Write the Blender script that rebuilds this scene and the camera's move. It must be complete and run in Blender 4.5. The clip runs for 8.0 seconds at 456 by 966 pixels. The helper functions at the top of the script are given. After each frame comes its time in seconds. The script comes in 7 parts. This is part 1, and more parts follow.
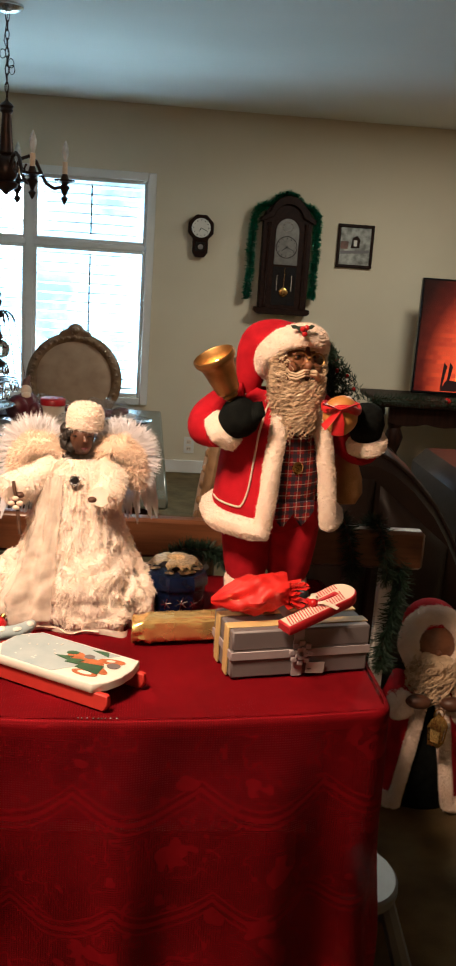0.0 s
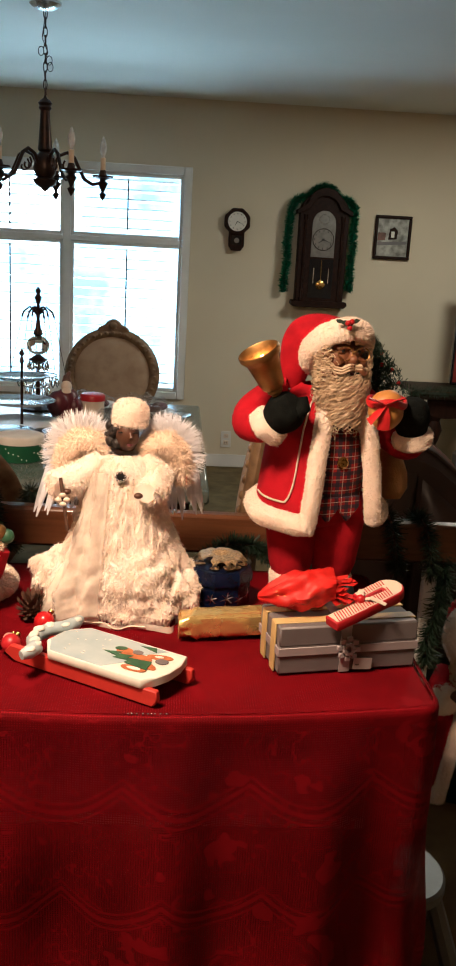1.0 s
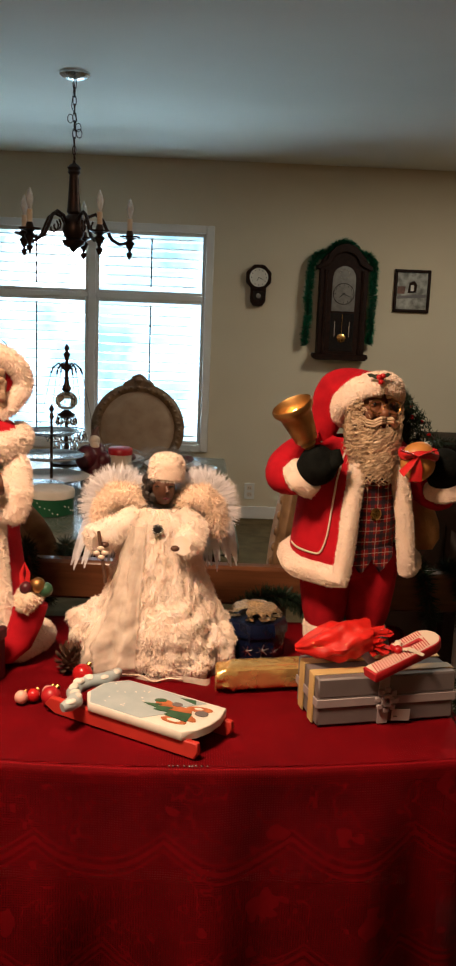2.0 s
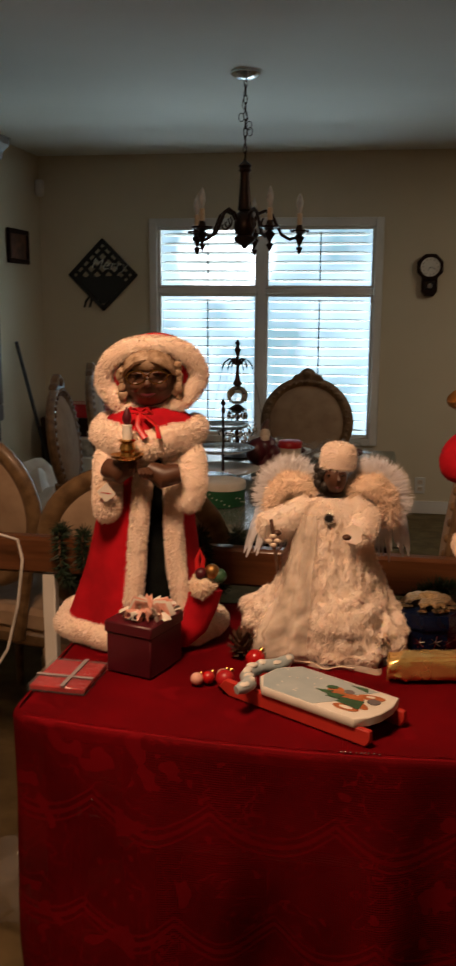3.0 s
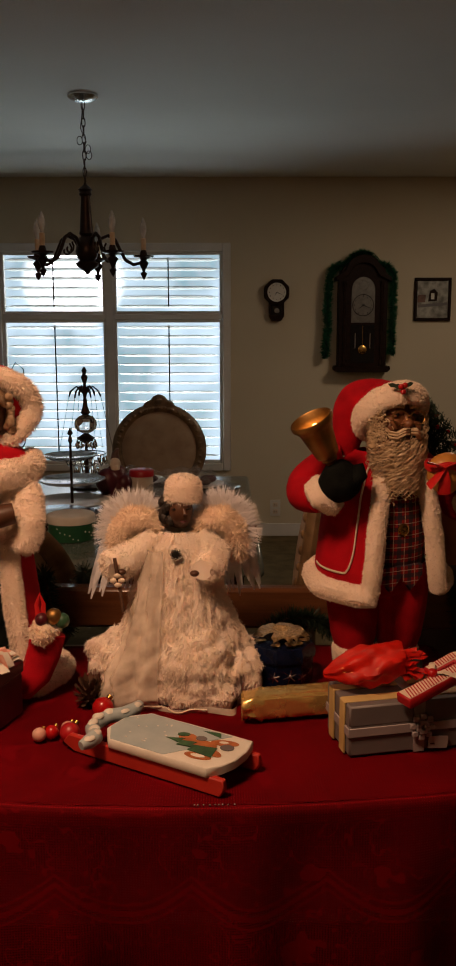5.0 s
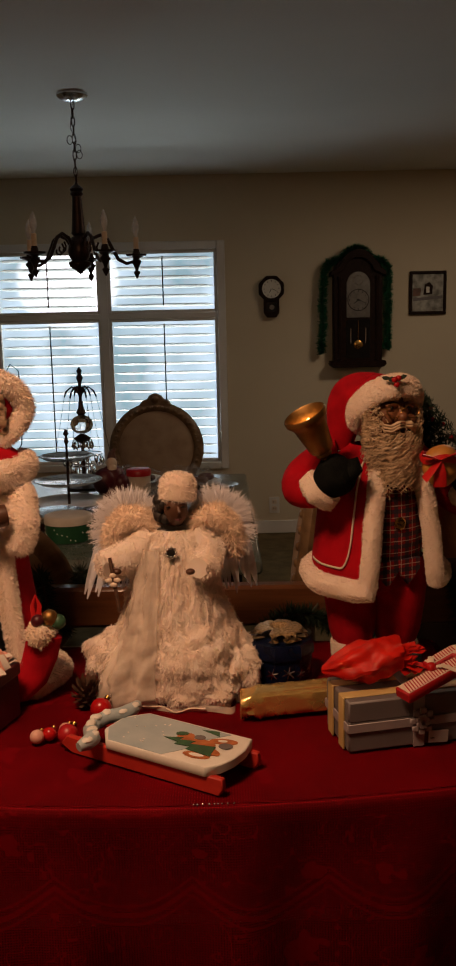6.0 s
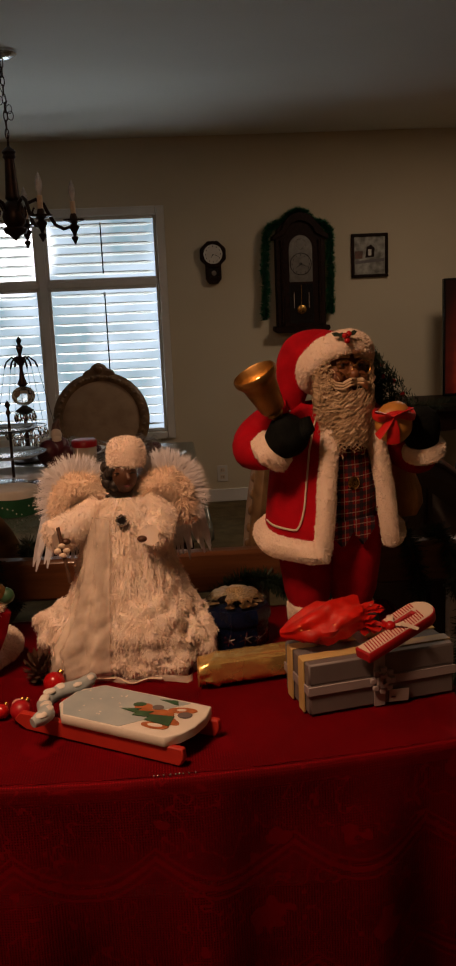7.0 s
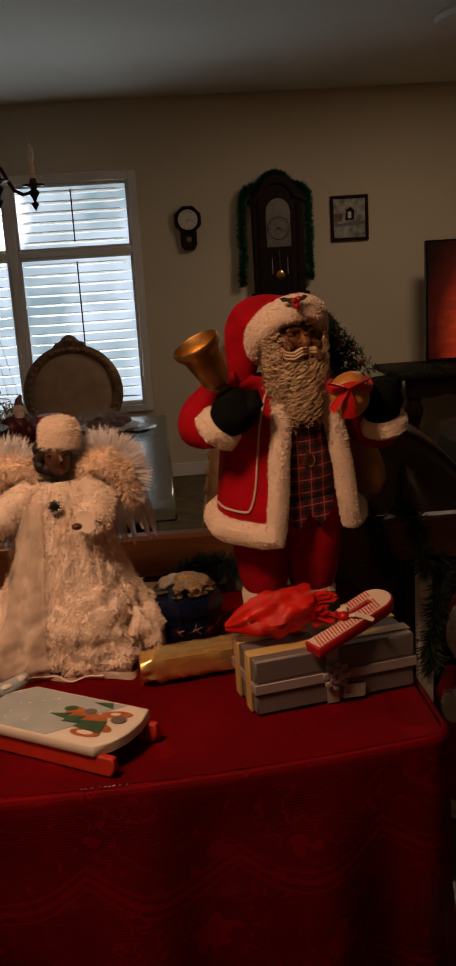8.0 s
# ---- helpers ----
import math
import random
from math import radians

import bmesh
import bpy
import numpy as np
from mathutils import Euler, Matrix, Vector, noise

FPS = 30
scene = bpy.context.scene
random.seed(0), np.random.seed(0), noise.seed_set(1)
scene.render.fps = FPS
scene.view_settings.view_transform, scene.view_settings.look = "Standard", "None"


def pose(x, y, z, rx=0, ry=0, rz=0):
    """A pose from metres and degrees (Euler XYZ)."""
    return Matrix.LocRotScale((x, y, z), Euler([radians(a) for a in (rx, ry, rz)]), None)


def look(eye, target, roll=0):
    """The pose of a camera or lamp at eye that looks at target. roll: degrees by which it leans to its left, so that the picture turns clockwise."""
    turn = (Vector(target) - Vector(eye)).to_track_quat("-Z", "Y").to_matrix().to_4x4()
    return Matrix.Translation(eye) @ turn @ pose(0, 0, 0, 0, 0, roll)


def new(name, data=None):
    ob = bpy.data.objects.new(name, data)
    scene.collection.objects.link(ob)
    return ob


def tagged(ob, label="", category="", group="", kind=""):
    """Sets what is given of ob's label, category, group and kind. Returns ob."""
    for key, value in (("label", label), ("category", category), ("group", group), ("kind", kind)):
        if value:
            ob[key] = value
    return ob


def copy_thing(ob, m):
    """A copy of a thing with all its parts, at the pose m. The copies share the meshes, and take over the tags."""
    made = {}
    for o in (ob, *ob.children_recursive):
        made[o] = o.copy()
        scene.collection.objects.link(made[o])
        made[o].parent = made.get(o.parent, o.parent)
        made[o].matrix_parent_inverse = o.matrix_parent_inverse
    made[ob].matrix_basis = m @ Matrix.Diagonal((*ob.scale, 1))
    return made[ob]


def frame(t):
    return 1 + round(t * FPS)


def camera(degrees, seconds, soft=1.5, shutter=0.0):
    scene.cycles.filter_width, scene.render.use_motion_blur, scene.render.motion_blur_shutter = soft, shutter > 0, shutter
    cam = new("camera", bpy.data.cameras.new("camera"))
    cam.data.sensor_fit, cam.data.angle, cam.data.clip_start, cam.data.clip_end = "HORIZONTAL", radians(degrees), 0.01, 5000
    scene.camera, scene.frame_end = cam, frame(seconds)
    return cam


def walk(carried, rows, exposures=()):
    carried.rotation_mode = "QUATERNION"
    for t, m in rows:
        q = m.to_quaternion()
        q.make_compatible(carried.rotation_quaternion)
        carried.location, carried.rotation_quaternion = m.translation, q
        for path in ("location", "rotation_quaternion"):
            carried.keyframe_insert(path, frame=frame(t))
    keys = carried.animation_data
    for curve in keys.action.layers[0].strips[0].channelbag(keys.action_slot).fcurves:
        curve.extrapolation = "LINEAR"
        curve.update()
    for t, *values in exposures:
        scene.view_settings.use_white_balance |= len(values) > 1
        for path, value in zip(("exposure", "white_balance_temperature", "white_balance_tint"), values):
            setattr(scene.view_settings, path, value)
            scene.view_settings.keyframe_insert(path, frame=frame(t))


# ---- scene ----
cam = camera(28.1, 8.0, soft=2.1, shutter=0.3)
PATH = [
    (0, (-0.177, 0.148, 1.472), (0.018, 2.082, 1.004), 3.9),
    (0.5, (-0.191, 0.149, 1.475), (-0.054, 2.085, 0.995), 3.4),
    (1, (-0.199, 0.152, 1.475), (-0.078, 2.088, 0.988), 3.1),
    (2.5, (-0.24, 0.115, 1.483), (-0.266, 2.085, 1.142), 0.8),
    (3, (-0.239, 0.11, 1.47), (-0.529, 2.049, 1.075), 0.3),
    (3.5, (-0.175, 0.101, 1.476), (-0.532, 2.021, 1.044), 0.0),
    (4, (-0.198, 0.142, 1.486), (-0.374, 2.093, 1.081), 0.2),
    (4.5, (-0.216, 0.183, 1.48), (-0.213, 2.153, 1.138), 0.6),
    (6, (-0.202, 0.21, 1.469), (-0.188, 2.179, 1.123), -1.3),
    (6.5, (-0.201, 0.228, 1.469), (-0.077, 2.19, 1.101), -1.5),
    (7, (-0.209, 0.253, 1.446), (-0.081, 2.206, 1.034), -2.5),
    (7.5, (-0.2, 0.283, 1.431), (-0.07, 2.226, 0.977), -3.2),
    (8, (-0.111, 0.376, 1.433), (0.025, 2.313, 0.955), -3.6),
]
EXPOSURE = [(0.0, 0.12, 5250, 5), (1.2, 0.12, 5250, 5), (2.5, -0.77, 6100, 12), (3.5, -1.48, 6500, 17), (4.5, -1.56, 6800, 21), (6.0, -1.70, 7000, 24), (8.0, -1.74, 7100, 28)]
walk(cam, [(t, look(eye, target, roll)) for t, eye, target, roll in PATH], EXPOSURE)

# ---- light ----
world = bpy.data.worlds.new("sky")
scene.world = world
world.use_nodes = True
wn = world.node_tree
sky = wn.nodes.new("ShaderNodeTexSky")
sky.sky_type, sky.sun_disc, sky.sun_elevation, sky.sun_rotation = "NISHITA", False, radians(40), radians(160)
wn.links.new(sky.outputs[0], wn.nodes["Background"].inputs[0])
wn.nodes["Background"].inputs[1].default_value = 0.1

SKY_GLOW = 3.2
ASSUMED_LAMP_WATTS = 80.0


def area_lamp(name, eye, target, w, h, watts, colour):
    d = bpy.data.lights.new(name, "AREA")
    d.shape, d.size, d.size_y, d.energy, d.color = "RECTANGLE", w, h, watts, colour
    ob = new(name, d)
    ob.matrix_world = look(eye, target)
    return ob


# unseen: warm lamp assumed before the gift table, wall fill added over the sitting area
area_lamp("assumed_front_light", (-0.74, 0.98, 2.385), (-0.74, 1.03, 0.0), 0.36, 0.36, ASSUMED_LAMP_WATTS, (1.0, 0.60, 0.335))
area_lamp("sitting_fill_light", (1.5, 4.7, 2.385), (1.5, 4.75, 0.0), 0.36, 0.36, 34.0, (1.0, 0.83, 0.58))
# added lamp standing in for the high sky outside, falling steeply onto the shutters
area_lamp("window_sky_fill", (-0.95, 7.35, 3.0), (-0.95, 6.5, 1.25), 2.6, 1.0, 120.0, (0.86, 0.95, 1.0))
# unseen lamp added low outside as daylight off the ground, to brighten the ceiling
area_lamp("window_upward_fill", (-0.95, 7.5, -0.05), (-0.95, 6.5, 1.35), 2.8, 1.0, 270.0, (0.74, 0.96, 0.96))


# ---- materials ----
def surf(name, col, col2=None, scale=20.0, rough=0.6, metal=0.0, bump=0.15, bscale=120.0, sheen=0.0, spec=0.5, coat=0.0,
         var=0.35, isl=0.0, trans=0.0, sss=0.0):
    m = bpy.data.materials.new(name)
    m.use_nodes = True
    t = m.node_tree
    b = t.nodes["Principled BSDF"]
    tc = t.nodes.new("ShaderNodeTexCoord")
    n1, n2 = t.nodes.new("ShaderNodeTexNoise"), t.nodes.new("ShaderNodeTexNoise")
    n1.inputs["Scale"].default_value, n2.inputs["Scale"].default_value = scale, bscale
    n1.inputs["Detail"].default_value, n2.inputs["Detail"].default_value = 4, 3
    for n in (n1, n2):
        t.links.new(tc.outputs["Object"], n.inputs["Vector"])
    col2 = col2 or tuple(c * (1 - var) for c in col)
    mix = t.nodes.new("ShaderNodeMix")
    mix.data_type = "RGBA"
    mix.inputs[6].default_value, mix.inputs[7].default_value = (*col, 1), (*col2, 1)
    ramp = t.nodes.new("ShaderNodeMapRange")
    ramp.inputs[1].default_value, ramp.inputs[2].default_value = 0.35, 0.68
    t.links.new(n1.outputs["Fac"], ramp.inputs[0])
    fac = ramp.outputs[0]
    if isl:
        g = t.nodes.new("ShaderNodeNewGeometry")
        ad = t.nodes.new("ShaderNodeMath")
        ad.operation = "MULTIPLY_ADD"
        ad.inputs[1].default_value = isl
        t.links.new(g.outputs["Random Per Island"], ad.inputs[0])
        t.links.new(fac, ad.inputs[2])
        fac = ad.outputs[0]
    t.links.new(fac, mix.inputs[0])
    t.links.new(mix.outputs[2], b.inputs["Base Color"])
    rr = t.nodes.new("ShaderNodeMapRange")
    rr.inputs[3].default_value, rr.inputs[4].default_value = max(rough - 0.08, 0.02), min(rough + 0.1, 1)
    t.links.new(n2.outputs["Fac"], rr.inputs[0])
    t.links.new(rr.outputs[0], b.inputs["Roughness"])
    b.inputs["Metallic"].default_value = metal
    b.inputs["Specular IOR Level"].default_value = spec
    b.inputs["Sheen Weight"].default_value = sheen
    b.inputs["Coat Weight"].default_value = coat
    b.inputs["Transmission Weight"].default_value = trans
    if sss:
        b.inputs["Subsurface Weight"].default_value = sss
        b.inputs["Subsurface Radius"].default_value = (0.02, 0.015, 0.01)
        b.inputs["Subsurface Scale"].default_value = 0.3
    if bump:
        bp = t.nodes.new("ShaderNodeBump")
        bp.inputs["Strength"].default_value, bp.inputs["Distance"].default_value = bump, 0.004
        t.links.new(n2.outputs["Fac"], bp.inputs["Height"])
        t.links.new(bp.outputs[0], b.inputs["Normal"])
    return m


def glow(name, col, strength):
    m = bpy.data.materials.new(name)
    m.use_nodes = True
    b = m.node_tree.nodes["Principled BSDF"]
    b.inputs["Base Color"].default_value = (*col, 1)
    b.inputs["Emission Color"].default_value, b.inputs["Emission Strength"].default_value = (*col, 1), strength
    return m


def wood(name, c1, c2, scale=6.0, rough=0.35, stretch=(1, 1, 12), coat=0.2, spec=0.5):
    m = surf(name, c1, c2, scale, rough, bump=0.08, coat=coat, spec=spec)
    t = m.node_tree
    mp = t.nodes.new("ShaderNodeMapping")
    mp.inputs["Scale"].default_value = stretch
    tc = [n for n in t.nodes if n.type == "TEX_COORD"][0]
    t.links.new(tc.outputs["Object"], mp.inputs[0])
    for n in t.nodes:
        if n.type == "TEX_NOISE":
            t.links.new(mp.outputs[0], n.inputs["Vector"])
    return m


def glass(name, col=(1, 1, 1), rough=0.02):
    m = bpy.data.materials.new(name)
    m.use_nodes = True
    b = m.node_tree.nodes["Principled BSDF"]
    b.inputs["Base Color"].default_value = (*col, 1)
    b.inputs["Roughness"].default_value, b.inputs["Transmission Weight"].default_value = rough, 1.0
    b.inputs["IOR"].default_value = 1.45
    return m


def film_sheet(name, col, clear, rough, spec=0.8):
    """Thin clear plastic or tulle: partly see-through."""
    m = surf(name, col, scale=30, rough=rough, bump=0.3, bscale=40, spec=spec)
    t = m.node_tree
    b, out = t.nodes["Principled BSDF"], t.nodes["Material Output"]
    tr, mx = t.nodes.new("ShaderNodeBsdfTransparent"), t.nodes.new("ShaderNodeMixShader")
    mx.inputs[0].default_value = clear
    t.links.new(b.outputs[0], mx.inputs[1])
    t.links.new(tr.outputs[0], mx.inputs[2])
    t.links.new(mx.outputs[0], out.inputs[0])
    return m


def lace():
    """Red lace cloth: a diamond net with open holes, and closed flower motifs."""
    m = surf("red_lace", (0.155, 0.0012, 0.0038), (0.098, 0.0008, 0.0025), 7, 0.75, bump=0.3, bscale=420, spec=0.06)
    t = m.node_tree
    b, out = t.nodes["Principled BSDF"], t.nodes["Material Output"]
    uv = t.nodes.new("ShaderNodeUVMap")
    sep = t.nodes.new("ShaderNodeSeparateXYZ")
    t.links.new(uv.outputs[0], sep.inputs[0])

    def math_(op, a, c=None, v=None):
        n = t.nodes.new("ShaderNodeMath")
        n.operation = op
        for k, x in ((0, a), (1, c)):
            if x is None:
                continue
            if isinstance(x, (int, float)):
                n.inputs[k].default_value = x
            else:
                t.links.new(x, n.inputs[k])
        return n.outputs[0]

    u, v = sep.outputs[0], sep.outputs[1]
    k = 2 * math.pi / 0.0085
    s = math_("SINE", math_("MULTIPLY", math_("ADD", u, v), k))
    d = math_("SINE", math_("MULTIPLY", math_("SUBTRACT", u, v), k))
    net = math_("MULTIPLY", s, d)
    hole = math_("GREATER_THAN", net, 0.25)
    no, n3 = t.nodes.new("ShaderNodeTexNoise"), t.nodes.new("ShaderNodeTexNoise")
    no.inputs["Scale"].default_value, no.inputs["Detail"].default_value, no.inputs["Distortion"].default_value = 11, 1, 0.6
    n3.inputs["Scale"].default_value, n3.inputs["Detail"].default_value = 38, 1
    t.links.new(uv.outputs[0], no.inputs["Vector"])
    t.links.new(uv.outputs[0], n3.inputs["Vector"])
    petal = math_("ADD", no.outputs["Fac"], math_("MULTIPLY", n3.outputs["Fac"], 0.35))
    line = math_("LESS_THAN", math_("ABSOLUTE", math_("SUBTRACT", petal, 0.69)), 0.010)
    dense = math_("MAXIMUM", line, math_("GREATER_THAN", petal, 0.84))
    # rows of scallops with a twin edge, each one about a palm wide
    for row, width, tall in ((0.13, 0.21, 0.055), (0.34, 0.17, 0.05), (0.56, 0.24, 0.06)):
        wave = math_("MULTIPLY", math_("ABSOLUTE", math_("SINE", math_("MULTIPLY", u, math.pi / width))), tall)
        off = math_("ABSOLUTE", math_("ADD", math_("ADD", v, row), wave))
        dense = math_("MAXIMUM", dense, math_("LESS_THAN", off, 0.0045))
        dense = math_("MAXIMUM", dense, math_("LESS_THAN", math_("ABSOLUTE", math_("SUBTRACT", off, 0.016)), 0.0022))
    open_ = math_("MULTIPLY", hole, math_("SUBTRACT", 1.0, dense))
    tr, mx = t.nodes.new("ShaderNodeBsdfTransparent"), t.nodes.new("ShaderNodeMixShader")
    t.links.new(math_("MULTIPLY", open_, 0.55), mx.inputs[0])
    t.links.new(b.outputs[0], mx.inputs[1])
    t.links.new(tr.outputs[0], mx.inputs[2])
    t.links.new(mx.outputs[0], out.inputs[0])
    # motif threads are a little paler than the net
    base = b.inputs["Base Color"].links[0].from_socket
    m2 = t.nodes.new("ShaderNodeMix")
    m2.data_type = "RGBA"
    m2.inputs[7].default_value = (0.25, 0.003, 0.008, 1)
    t.links.new(math_("MULTIPLY", dense, 0.28), m2.inputs[0])
    t.links.new(base, m2.inputs[6])
    t.links.new(m2.outputs[2], b.inputs["Base Color"])
    bp = [n for n in t.nodes if n.type == "BUMP"][0]
    t.links.new(math_("ADD", math_("MULTIPLY", dense, 0.8), math_("MULTIPLY", hole, -0.5)), bp.inputs["Height"])
    return m


def plaid():
    m = surf("plaid_cloth", (0.34, 0.006, 0.008), rough=0.85, bump=0.25, bscale=500)
    t = m.node_tree
    b = t.nodes["Principled BSDF"]
    tc = t.nodes.new("ShaderNodeTexCoord")
    sep = t.nodes.new("ShaderNodeSeparateXYZ")
    t.links.new(tc.outputs["Object"], sep.inputs[0])
    last = b.inputs["Base Color"].links[0].from_socket
    for axis, pitch, lo, hi, col, f in ((0, 0.024, 0.0, 0.36, (0.01, 0.015, 0.03), 0.8), (2, 0.024, 0.0, 0.36, (0.01, 0.015, 0.03), 0.8),
                                        (0, 0.024, 0.62, 0.69, (0.6, 0.52, 0.42), 0.55), (2, 0.024, 0.62, 0.69, (0.6, 0.52, 0.42), 0.55)):
        dv = t.nodes.new("ShaderNodeMath")
        dv.operation = "DIVIDE"
        dv.inputs[1].default_value = pitch
        t.links.new(sep.outputs[axis], dv.inputs[0])
        fr = t.nodes.new("ShaderNodeMath")
        fr.operation = "FRACT"
        t.links.new(dv.outputs[0], fr.inputs[0])
        cp = t.nodes.new("ShaderNodeMath")
        cp.operation = "COMPARE"
        cp.inputs[1].default_value, cp.inputs[2].default_value = (lo + hi) / 2, (hi - lo) / 2
        t.links.new(fr.outputs[0], cp.inputs[0])
        sc = t.nodes.new("ShaderNodeMath")
        sc.operation = "MULTIPLY"
        sc.inputs[1].default_value = f
        t.links.new(cp.outputs[0], sc.inputs[0])
        mx = t.nodes.new("ShaderNodeMix")
        mx.data_type = "RGBA"
        mx.inputs[7].default_value = (*col, 1)
        t.links.new(sc.outputs[0], mx.inputs[0])
        t.links.new(last, mx.inputs[6])
        last = mx.outputs[2]
    t.links.new(last, b.inputs["Base Color"])
    return m


def outside():
    """The bright day behind the shutters: white sky, pale blue-grey trees and a house wall lower down."""
    m = bpy.data.materials.new("bright_day")
    m.use_nodes = True
    t = m.node_tree
    b = t.nodes["Principled BSDF"]
    tc, n1 = t.nodes.new("ShaderNodeTexCoord"), t.nodes.new("ShaderNodeTexNoise")
    n1.inputs["Scale"].default_value, n1.inputs["Detail"].default_value = 2.2, 5
    t.links.new(tc.outputs["Object"], n1.inputs["Vector"])
    rp = t.nodes.new("ShaderNodeValToRGB")
    rp.color_ramp.elements[0].position, rp.color_ramp.elements[0].color = 0.36, (0.20, 0.37, 0.44, 1)
    rp.color_ramp.elements[1].position, rp.color_ramp.elements[1].color = 0.62, (0.56, 0.82, 0.98, 1)
    t.links.new(n1.outputs["Fac"], rp.inputs[0])
    b.inputs["Base Color"].default_value = (0.02, 0.02, 0.02, 1)
    mp, gr = t.nodes.new("ShaderNodeMapping"), t.nodes.new("ShaderNodeTexGradient")
    gr.gradient_type = "SPHERICAL"
    mp.inputs["Location"].default_value, mp.inputs["Scale"].default_value = (1.46 * 2.2, 0, -1.84 * 2.4), (2.2, 0.0, 2.4)
    t.links.new(tc.outputs["Object"], mp.inputs[0])
    t.links.new(mp.outputs[0], gr.inputs[0])
    sky_mix = t.nodes.new("ShaderNodeMix")
    sky_mix.data_type = "RGBA"
    sky_mix.inputs[7].default_value = (6.0, 6.4, 6.6, 1)
    t.links.new(gr.outputs["Fac"], sky_mix.inputs[0])
    t.links.new(rp.outputs[0], sky_mix.inputs[6])
    t.links.new(sky_mix.outputs[2], b.inputs["Emission Color"])
    b.inputs["Emission Strength"].default_value = SKY_GLOW
    return m


